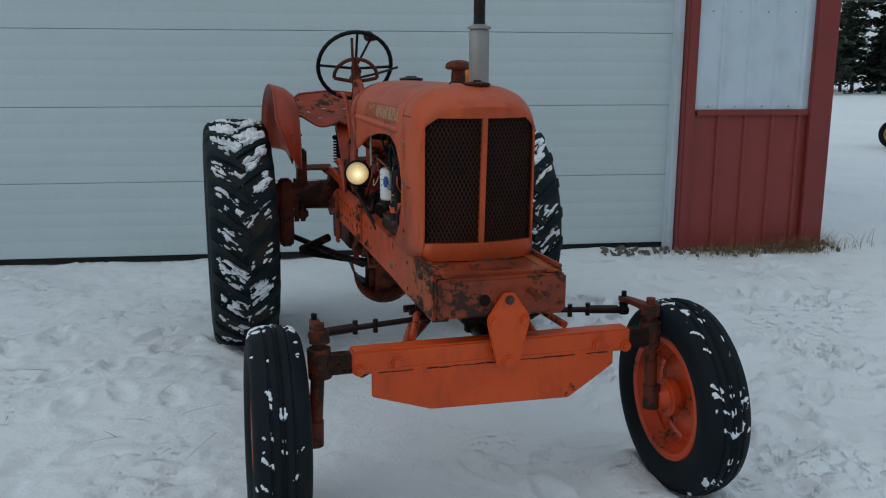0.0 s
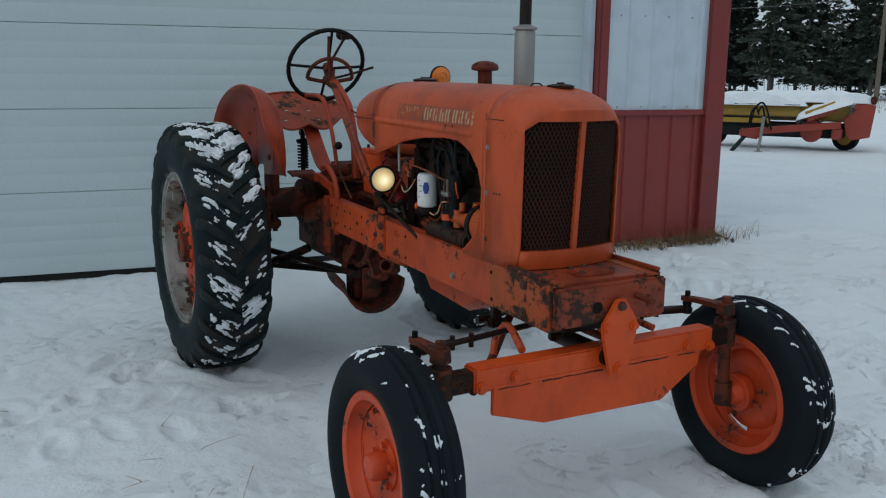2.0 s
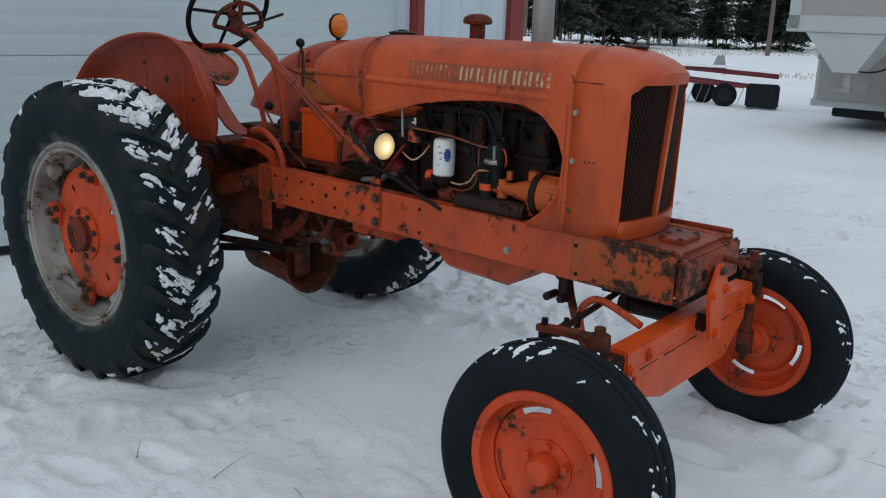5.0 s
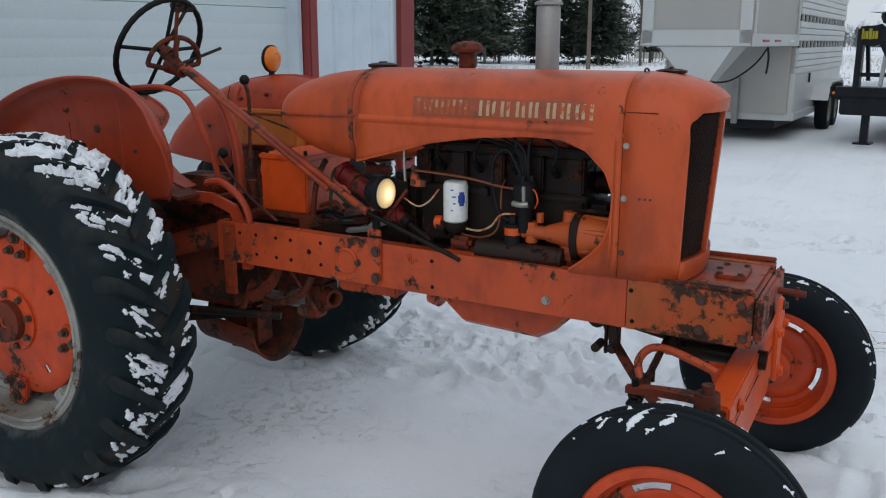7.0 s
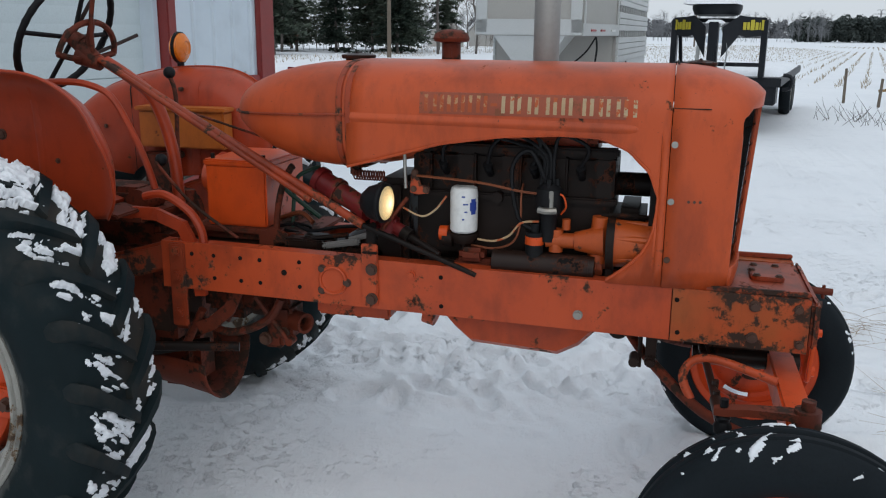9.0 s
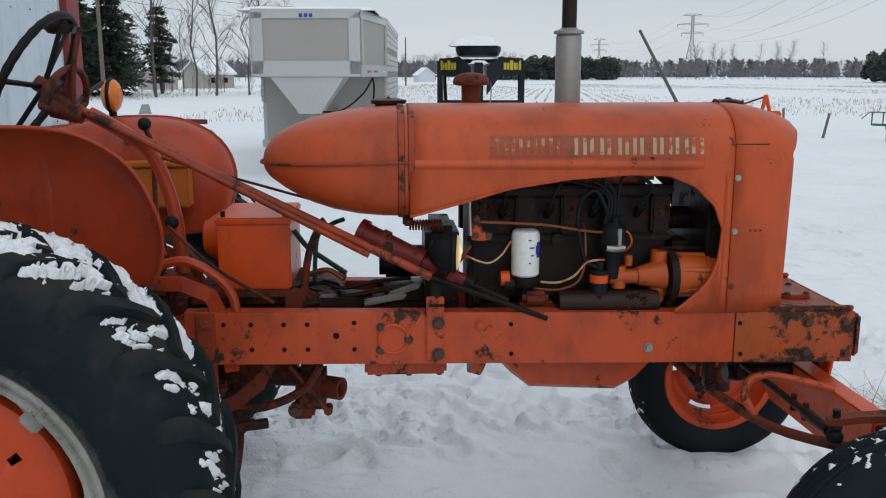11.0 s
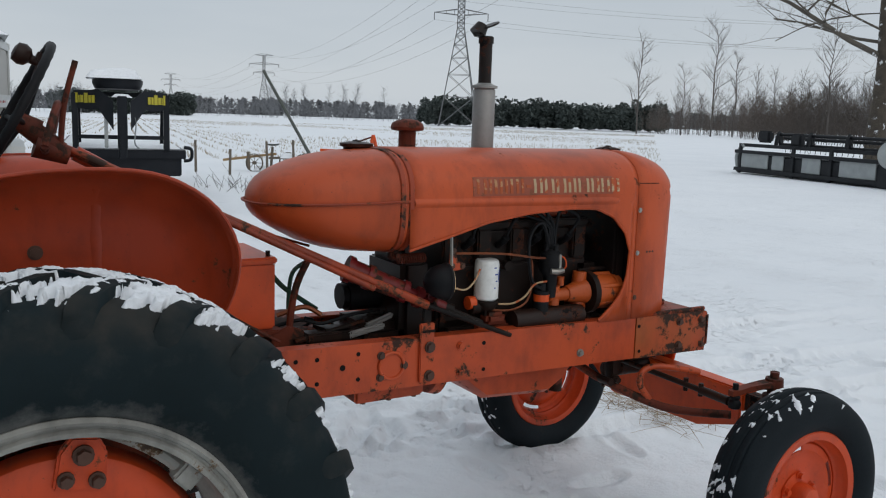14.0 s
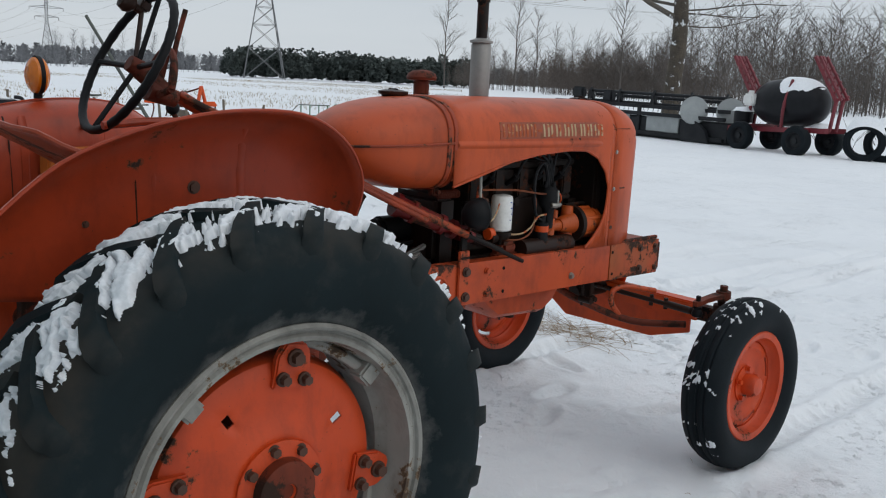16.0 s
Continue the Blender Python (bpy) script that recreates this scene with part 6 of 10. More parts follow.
def steering():
    bm = B()
    a, b = Vector((-0.040, -0.115, 1.440)), Vector((-0.245, -1.10, 0.985))
    rod(bm, a, b, 0.013, n=12)
    st = part("steering_shaft", bm, M_STRAP, tractor, "long rusty orange steering shaft")
    bm = B()
    rod(bm, (-0.06, -0.14, 1.432), (-0.225, -0.93, 1.045), 0.009, n=10)
    part("throttle_rod", bm, M_STRAP, st)
    bm = B()
    rod(bm, (-0.04, -0.30, 1.31), (0.06, -0.84, 1.135), 0.004, n=8)
    part("choke_rod", bm, M_OLD, st)
    bm = B()
    rod(bm, b, (-0.215, -1.43, 0.853), 0.008, n=12)
    part("lower_shaft", bm, M_IRON, st, "dark lower steering shaft")
    # crimson sleeve with joints beside the shaft
    bm = B()
    c0, c1 = Vector((-0.085, -0.90, 1.085)), Vector((-0.175, -1.20, 0.955))
    d = (c1 - c0)
    rod(bm, c0, c0 + d * 0.55, 0.036, 0.030, n=18)
    for t in (0.0, 0.2, 0.55, 0.7):
        rod(bm, c0 + d * t, c0 + d * (t + 0.06), 0.042 - 0.012 * t, n=18)
    rod(bm, c0 + d * 0.5, c1, 0.020, n=12)
    box(bm, c0 + d * 0.85, (0.05, 0.05, 0.05), bevel=0.008)
    part("shaft_joint", bm, M_CRIMSON, st, "crimson painted shaft sleeve")
    bm = B()
    rod(bm, c1 - d * 0.05, c1 + d * 0.40, 0.010, n=12)
    rod(bm, c1 + d * 0.0, c1 + d * 0.08, 0.022, n=12)
    part("shaft_tail", bm, M_IRON, st)
    # steering wheel: rim, three spokes, hub and knob
    n = Vector((0.035, 1.0, 0.536)).normalized()
    c = Vector((-0.0335, -0.005, 1.513))
    q = Matrix.Translation(c) @ spin_to(n)
    bm = B()
    R, r = 0.203, 0.0115
    rings = []
    for i in range(64):
        t = 2 * math.pi * i / 64
        wob = 1 + 0.06 * math.cos(32 * t)
        rings.append([q @ Vector(((R + r * wob * math.cos(u)) * math.cos(t), (R + r * wob * math.cos(u)) * math.sin(t), r * wob * math.sin(u))) for u in np.linspace(0, 6.2832, 11)[:-1]])
    rings.append([v.copy() for v in rings[0]])
    loft(bm, rings, caps=False)
    bmesh.ops.remove_doubles(bm, verts=bm.verts, dist=0.0004)
    sw = part("steering_wheel", bm, M_BLACK, tractor, "black ridged steering wheel with a spinner knob", angle=60)
    lx, ly = (q.inverted().to_3x3() @ Vector((-1, 0, 0))).xy
    first = math.atan2(ly, lx)
    for k in range(4):
        t = first + math.pi / 2 * k
        bm = B()
        rod(bm, q @ Vector((0, 0, -0.03)), q @ Vector((R * math.cos(t), R * math.sin(t), 0)), 0.0075, n=8)
        part("spoke", bm, M_BLACK, sw)
    bm = B()
    rod(bm, q @ Vector((0, 0, -0.07)), q @ Vector((0, 0, -0.005)), 0.028, 0.022, n=16)
    part("wheel_hub", bm, M_OLD, sw)
    kx, ky = (q.inverted().to_3x3() @ Vector((0.42, 0, 1))).normalized().xy
    bm = B()
    kp = Vector((kx, ky)).normalized() * (R - 0.03)
    rod(bm, q @ Vector((kp.x * 0.15, kp.y * 0.15, -0.02)), q @ Vector((kp.x, kp.y, 0.0)), 0.007, n=8)
    rod(bm, q @ Vector((kp.x, kp.y, 0.0)), q @ Vector((kp.x, kp.y, 0.03)), 0.012, n=10)
    lathe(bm, [(0.012, 0.022), (0.024, 0.03), (0.029, 0.045), (0.024, 0.062), (0.010, 0.067)], q @ Matrix.Translation((kp.x, kp.y, 0)), 18)
    box(bm, q @ Vector((kp.x * 1.1, kp.y * 1.1, 0.0)), (0.05, 0.03, 0.03), spin_to(n), bevel=0.005)
    part("spinner_knob", bm, M_GREASE, sw, "dark brown spinner knob")
    # quadrant: an upright D-shaped frame with a middle bar, and two levers
    c = Vector((-0.045, -0.085, 1.448))
    side, upv = Vector((0.985, -0.16, 0.0)).normalized(), Vector((0.0, -0.28, 1.0)).normalized()
    arc = [c + side * 0.118 * math.cos(t) + upv * 0.105 * math.sin(t) for t in np.linspace(0, math.pi, 15)]
    bm = B()
    tube(bm, arc, 0.010, 8, 2)
    tube(bm, [arc[-1], c - side * 0.06 - upv * 0.012, c - upv * 0.02, c + side * 0.06 - upv * 0.012, arc[0]], 0.010, 8, 3)
    tube(bm, [c - upv * 0.02, c + upv * 0.103], 0.011, 8)
    rod(bm, c + Vector((0, 0.03, -0.005)), c + Vector((0.0, -0.05, -0.03)), 0.030, 0.024, n=16)
    part("throttle_quadrant", bm, M_OLD, st, "rusty D-shaped throttle quadrant")
    bm = B()
    tube(bm, [c + Vector((0.01, -0.02, 0.0)), Vector((0.08, -0.105, 1.475)), Vector((0.186, -0.122, 1.507))], 0.0065, 8)
    part("throttle_lever", bm, M_GREASE, st)
    bm = B()
    tube(bm, [c + Vector((-0.01, -0.03, 0.0)), Vector((-0.066, -0.125, 1.55)), Vector((-0.074, -0.153, 1.658))], 0.0075, 8)
    part("spark_lever", bm, M_OLD, st)
    bm = B()
    rod(bm, Vector((-0.0335, -0.005, 1.513)) - n * 0.03, c + Vector((0.0, -0.03, -0.02)), 0.026, n=16)
    part("column_head", bm, M_OLD, st)
    # column post
    bm = B()
    tube(bm, [(-0.04, -0.15, 1.425), (-0.04, -0.24, 1.372), (-0.035, -0.315, 1.305), (-0.03, -0.365, 1.15), (-0.03, -0.38, 0.96)], 0.020, 10)
    part("column_post", bm, M_FENDER, st, "orange curved column post")


steering()


def platform():
    """Transmission, axle housings, levers, battery box and seat."""
    bm = B()
    box(bm, (0.0, -0.12, 0.70), (0.30, 0.62, 0.36), bevel=0.04)
    box(bm, (0.0, -0.10, 0.90), (0.26, 0.50, 0.06), bevel=0.015)
    tr = part("transmission", bm, M_OLD, tractor, "rusty red transmission case")
    for s, xe in ((-1, -0.50), (1, 0.65)):
        bm = B()
        rod(bm, (s * 0.14, 0.0, 0.80), (xe, 0.0, 0.80), 0.085, 0.070, n=22)
        rod(bm, (s * 0.15, 0.0, 0.80), (s * 0.19, 0.0, 0.80), 0.12, n=22)
        part("axle_housing", bm, M_OLD, tr, "rusty red axle housing")
        bm = B()
        prism(bm, [(0.10 * math.cos(t) , 0.10 * math.sin(t) + (0.19 if math.sin(t) > 0 else 0)) for t in np.linspace(0, 6.2832, 28)[:-1]], 0.07, Matrix.Translation((xe - 0.035 - s * 0.06, 0.0, 0.61)) @ pose(0, 0, 0, 90, 0, 90), 0.012)
        rod(bm, (xe - s * 0.06, 0, 0.612), (xe + s * 0.19, 0, 0.612), 0.045, n=18)
        part("final_drive", bm, M_OLD, tr)
        bm = B()
        box(bm, (s * 0.36, -0.02, 0.70), (0.08, 0.10, 0.05), bevel=0.01)
        rod(bm, (s * 0.35, -0.05, 0.90), (s * 0.35, -0.05, 0.66), 0.014)
        rod(bm, (s * 0.385, -0.05, 0.90), (s * 0.385, -0.05, 0.66), 0.014)
        part("u_bolt", bm, M_OLD, tr)
        # stand plate that carries the rail's rear end
        bm = B()
        box(bm, (s * 0.225, -0.478, 0.75), (0.016, 0.052, 0.27), bevel=0.004)
        box(bm, (s * 0.20, -0.30, 0.80), (0.03, 0.40, 0.09), pose(0, 0, 0, -16, 0, 0), bevel=0.01)
        part("rear_bracket", bm, M_STRAP, tr)
        for z in (0.86, 0.78, 0.66):
            bm = B()
            hexbolt(bm, (s * 0.233, -0.478, z), (s, 0, 0), 0.012, 0.012)
            part("bracket_bolt", bm, M_STRAP, tr)
    # pump and pulley below
    bm = B()
    box(bm, (0.03, -0.33, 0.42), (0.15, 0.17, 0.22), bevel=0.03)
    rod(bm, (0.03, -0.25, 0.45), (0.03, -0.16, 0.47), 0.05, n=18)
    part("shaft_housing", bm, M_OLD, tr, "rusty red shaft housing")
    # trough-shaped guard round the drive shaft
    bm = B()
    arc = [(0.15 * math.cos(t), 0.15 * math.sin(t)) for t in np.linspace(math.pi, 2 * math.pi, 15)]
    loft(bm, [[Vector((0.02 + u * w, y, 0.47 + v * w + dz)) for u, v in arc] for y, w, dz in ((-0.18, 0.95, 0.0), (-0.35, 1.0, -0.01), (-0.47, 1.08, -0.02), (-0.50, 1.12, -0.025))], closed=False)
    gd = part("shaft_guard", bm, M_OLD, tr, "rusty trough-shaped shaft guard", angle=50)
    sol = gd.modifiers.new("thickness", "SOLIDIFY")
    sol.thickness = 0.007
    bm = B()
    for k, (a, c) in enumerate((((-0.12, -0.42, 0.50), (-0.13, -0.50, 0.64)), ((0.17, -0.42, 0.50), (0.16, -0.50, 0.66)))):
        beam_a, beam_c = Vector(a), Vector(c)
        rod(bm, beam_a, beam_c, 0.014)
        part("guard_stay", bm, M_OLD, tr)
        bm = B()
    bm = B()
    box(bm, (0.02, -0.55, 0.66), (0.20, 0.18, 0.14), bevel=0.04)
    rod(bm, (0.02, -0.62, 0.645), (0.02, -0.70, 0.64), 0.055, n=18)
    part("case_nose", bm, M_OLD, tr)
    # hydraulic valve with an open pipe end
    bm = B()
    box(bm, (-0.03, -0.745, 0.60), (0.11, 0.09, 0.12), bevel=0.012)
    box(bm, (-0.05, -0.72, 0.535), (0.06, 0.07, 0.05), bevel=0.01)
    box(bm, (-0.03, -0.75, 0.675), (0.08, 0.06, 0.05), bevel=0.008)
    vv = part("hydraulic_valve", bm, M_OLD, tr, "rusty red hydraulic valve")
    bm = B()
    lathe(bm, [(0.020, 0.0), (0.034, 0.0), (0.034, 0.06), (0.024, 0.06), (0.020, 0.05), (0.018, 0.01)], Matrix.Translation((-0.05, -0.785, 0.605)) @ spin_to((-0.5, -1, 0)), 22, close=True)
    part("pipe_end", bm, M_OLD, vv)
    for c, d, r in (((-0.09, -0.72, 0.63), (-1, 0, 0), 0.013), ((-0.09, -0.77, 0.575), (-1, 0, 0), 0.012), ((-0.085, -0.70, 0.545), (-1, 0, 0), 0.016)):
        bm = B()
        hexbolt(bm, c, d, r, 0.02)
        part("fitting", bm, M_BOLT, vv)
    bm = B()
    rod(bm, (-0.13, -0.69, 0.70), (-0.12, -0.80, 0.55), 0.008)
    rod(bm, (-0.13, -0.80, 0.555), (-0.09, -0.80, 0.555), 0.013, n=10)
    part("valve_lever", bm, M_OLD, vv)
    bm = B()
    prism(bm, [(0.0, 0.0), (0.05, 0.02), (0.12, 0.08), (0.16, 0.16), (0.13, 0.17), (0.09, 0.11), (0.03, 0.06), (-0.02, 0.04)], 0.012, Matrix.Translation((-0.14, -0.50, 0.56)) @ pose(0, 0, 0, 90, 0, -90), 0.002)
    part("curved_link", bm, M_OLD, tr)
    bm = B()
    tube(bm, [(-0.13, -0.78, 0.70), (-0.13, -0.74, 0.635), (-0.12, -0.66, 0.585), (-0.11, -0.56, 0.565), (-0.08, -0.42, 0.60)], 0.014, 8, 4)
    part("pump_linkage", bm, M_OLD, tr)
    bm = B()
    rod(bm, (-0.12, -0.62, 0.52), (-0.40, 0.10, 0.55), 0.016)
    part("lift_arm", bm, M_IRON, tr, "dark lower lift arm")
    bm = B()
    rod(bm, (-0.06, -0.48, 0.50), (-0.35, 0.05, 0.46), 0.018)
    box(bm, (-0.30, -0.10, 0.50), (0.16, 0.05, 0.03), pose(0, 0, 0, 0, 0, 50), bevel=0.005)
    tube(bm, [(-0.24, -0.26, 0.60), (-0.30, -0.2, 0.56), (-0.36, -0.05, 0.50)], 0.022, 8)
    part("lift_arm", bm, M_IRON, tr, "dark lower lift arm")
    bm = B()
    rod(bm, (0.10, -0.35, 0.50), (0.45, 0.25, 0.48), 0.018)
    part("lift_arm", bm, M_IRON, tr, "dark lower lift arm")
    # battery box
    bm = B()
    box(bm, (0.115, -0.59, 1.005), (0.30, 0.212, 0.20), bevel=0.006)
    bt = part("battery_box", bm, M_BRIGHT, tractor, "orange sheet metal battery box")
    bm = B()
    box(bm, (0.115, -0.59, 1.112), (0.312, 0.222, 0.020), bevel=0.005)
    part("box_lid", bm, M_BRIGHT, bt)
    bm = B()
    rod(bm, (0.08, -0.485, 1.045), (0.08, -0.43, 1.045), 0.085, 0.05, n=20)
    part("box_nose", bm, M_BRIGHT, bt)
    bm = B()
    box(bm, (0.11, -0.59, 0.895), (0.33, 0.25, 0.018), bevel=0.003)
    box(bm, (0.12, -0.62, 0.875), (0.30, 0.45, 0.03), bevel=0.004)
    part("box_tray", bm, M_OLD, bt)
    for y in (-0.50, -0.68):
        bm = B()
        rod(bm, (-0.012, y, 1.12), (-0.012, y, 1.138), 0.007, n=8)
        part("lid_bolt", bm, M_IRON, bt)
    # hoses and rods near the box
    for pts, r, m, nm in (
        ([(0.04, -0.70, 1.07), (0.03, -0.74, 1.02), (0.03, -0.80, 0.975), (0.03, -0.855, 0.937)], 0.008, M_GREEN, "green_hose"),
        ([(0.05, -0.85, 1.10), (0.03, -0.816, 1.09), (0.03, -0.774, 1.058), (0.03, -0.762, 0.98), (0.02, -0.76, 0.90)], 0.007, M_GREEN, "green_hose"),
        ([(-0.05, -0.80, 1.115), (-0.05, -0.787, 1.10), (-0.05, -0.755, 1.03), (-0.05, -0.738, 0.94), (-0.05, -0.734, 0.85)], 0.011, M_OLD, "clutch_rod"),
        ([(0.0, -0.70, 0.90), (-0.02, -0.78, 0.92), (-0.03, -0.85, 0.905), (-0.03, -0.95, 0.925), (-0.02, -1.05, 0.93)], 0.006, M_BLACK, "wiring_loom"),
        ([(0.02, -0.72, 0.93), (0.0, -0.80, 0.955), (-0.02, -0.85, 0.93)], 0.008, M_COPPER, "pipe"),
        ([(-0.02, -0.75, 0.90), (0.02, -0.80, 0.885), (0.0, -0.83, 0.91), (-0.04, -0.79, 0.93)], 0.005, M_BLACK, "loose_wire"),
        ([(-0.12, 0.10, 1.352), (-0.12, -0.03, 1.362), (-0.12, -0.13, 1.356), (-0.12, -0.215, 1.318), (-0.12, -0.28, 1.21), (-0.12, -0.325, 1.11), (-0.12, -0.35, 1.03)], 0.011, M_FENDER, "hand_lever"),
        ([(-0.20, -0.36, 1.02), (-0.20, -0.43, 1.03), (-0.20, -0.51, 0.985), (-0.20, -0.55, 0.93), (-0.20, -0.56, 0.87)], 0.0135, M_FENDER, "clutch_pedal_arm"),
        ([(0.184, -0.241, 1.37), (0.180, -0.262, 1.30), (0.172, -0.262, 1.12), (0.12, -0.30, 0.97)], 0.008, M_OLD, "gear_lever"),
        ([(-0.14, -0.37, 1.12), (-0.16, -0.50, 1.0), (-0.17, -0.66, 0.90)], 0.005, M_OLD, "pull_rod"),
    ):
        bm = B()
        tube(bm, pts, r, 8, 5)
        part(nm, bm, m, tr)
    for c, r in (((0.184, -0.240, 1.382), 0.021), ((-0.12, -0.378, 1.125), 0.020)):
        bm = B()
        bmesh.ops.create_uvsphere(bm, u_segments=14, v_segments=9, radius=r, matrix=Matrix.Translation(c))
        part("knob", bm, M_BLACK, tr, "black lever knob")
    bm = B()
    box(bm, (-0.295, -0.335, 0.992), (0.135, 0.075, 0.012), pose(0, 0, 0, 12, 0, 0), bevel=0.004)
    part("pedal", bm, M_OLD, tr)
    bm = B()
    bend = [Vector(p) for p in ((-0.245, -0.30, 0.978), (-0.235, -0.42, 0.975), (-0.205, -0.49, 0.935), (-0.200, -0.525, 0.86), (-0.200, -0.54, 0.72))]
    for a, b in zip(bend, bend[1:]):
        d = (b - a).normalized()
        up = Vector((0, -d.z, d.y)).normalized() * 0.019
        wide = Vector((0.009, 0, 0))
        loft(bm, [[p + up + wide, p - up + wide, p - up - wide, p + up - wide] for p in (a - d * 0.008, b + d * 0.008)])
    part("brake_pedal_arm", bm, M_FENDER, tr)
    bm = B()
    box(bm, (-0.12, -0.25, 0.955), (0.26, 0.26, 0.02), bevel=0.004)
    rod(bm, (-0.15, -0.30, 0.99), (-0.05, -0.30, 0.99), 0.04, n=16)
    rod(bm, (0.05, -0.37, 0.93), (0.05, -0.37, 1.0), 0.035, 0.02, n=14)
    box(bm, (0.02, -0.15, 0.98), (0.16, 0.20, 0.07), bevel=0.02)
    part("shift_tower", bm, M_OLD, tr)
    # seat on its spring
    bm = B()
    path = smooth_line([Vector(p) for p in ((-0.095, -0.19, 0.975), (-0.094, -0.10, 1.005), (-0.092, -0.03, 1.06), (-0.090, 0.05, 1.135), (-0.088, 0.12, 1.19), (-0.088, 0.175, 1.212), (-0.089, 0.225, 1.20), (-0.09, 0.245, 1.17))], 4)
    secs = []
    for k, p in enumerate(path):
        d = (path[min(k + 1, len(path) - 1)] - path[max(k - 1, 0)]).normalized()
        up = Vector((0, -d.z, d.y)) * 0.006
        secs.append([p + Vector((-0.041, 0, 0)) + up, p + Vector((0.041, 0, 0)) + up, p + Vector((0.041, 0, 0)) - up, p + Vector((-0.041, 0, 0)) - up])
    loft(bm, secs)
    part("seat_arm", bm, M_FENDER, tr, "wide bent flat-steel seat spring arm", angle=50)
    bm = B()
    pts = [(-0.103 + 0.027 * math.cos(a * 6.28), 0.19 + 0.027 * math.sin(a * 6.28), 0.955 + 0.0165 * a) for a in np.arange(0, 10, 0.1)]
    tube(bm, pts, 0.0055, 6, 1)
    sp = part("seat_spring", bm, M_BLACK, tr, "black coil spring")
    bm = B()
    rod(bm, (-0.103, 0.19, 1.10), (-0.103, 0.19, 1.112), 0.036, n=16)
    rod(bm, (-0.103, 0.19, 0.94), (-0.103, 0.19, 1.195), 0.013, n=12)
    box(bm, (-0.103, 0.19, 1.16), (0.03, 0.05, 0.06), bevel=0.008)
    part("spring_rod", bm, M_BLACK, sp)
    bm = B()
    NU, NV = 29, 25

    def pan(u, v):
        """A point of the two-lobed bowl, its outline rounded at every corner."""
        x = -0.122 + 0.250 * u * math.sqrt(1 - 0.44 * v * v)
        q = v * math.sqrt(1 - 0.44 * u * u)
        lobe = math.cos((abs(u) - 0.55) * 2.6) if q < 0.3 else 0.0
        z = 1.215 + 0.135 * max(0.0, (q + 1) / 2) ** 1.15 + 0.030 * max(0, abs(u) - 0.6) - 0.040 * lobe * (0.3 - q) / 1.3 + 0.03 * max(0, q - 0.5)
        return Vector((x, 0.20 + 0.165 * q, z))

    rows = [[pan(-1 + 2 * i / (NU - 1), -1 + 2 * j / (NV - 1)) for j in range(NV)] for i in range(NU)]
    loft(bm, rows, closed=False)
    # drain holes pressed through the pan
    holes = [pan(u, v) for u, v in ((-0.42, -0.50), (0.06, -0.54), (0.42, -0.50), (-0.22, 0.02), (0.24, 0.02), (-0.60, -0.1))]
    gone = [f for f in bm.faces if any((f.calc_center_median() - h).length < 0.0105 for h in holes)]
    bmesh.ops.delete(bm, geom=gone, context="FACES")
    se = part("seat", bm, M_SEAT, tractor, "pressed steel seat, orange paint worn dark", angle=70)
    sol = se.modifiers.new("thickness", "SOLIDIFY")
    sol.thickness = 0.005
    bm = B()
    line = [rows[0][j] for j in range(NV)] + [rows[i][-1] for i in range(1, NU)] + [rows[-1][j] for j in range(NV - 2, -1, -1)] + [rows[i][0] for i in range(NU - 2, 0, -1)]
    tube(bm, line + [line[0]], 0.007, 7, 1)
    part("seat_edge", bm, M_SEAT, se)


platform()

FEND = [(0.62, 1.02), (0.56, 1.115), (0.457, 1.219), (0.345, 1.306), (0.226, 1.357), (0.097, 1.393), (-0.043, 1.413), (-0.198, 1.412), (-0.299, 1.385), (-0.385, 1.322), (-0.432, 1.231), (-0.440, 1.145), (-0.415, 1.05), (-0.36, 0.985)]


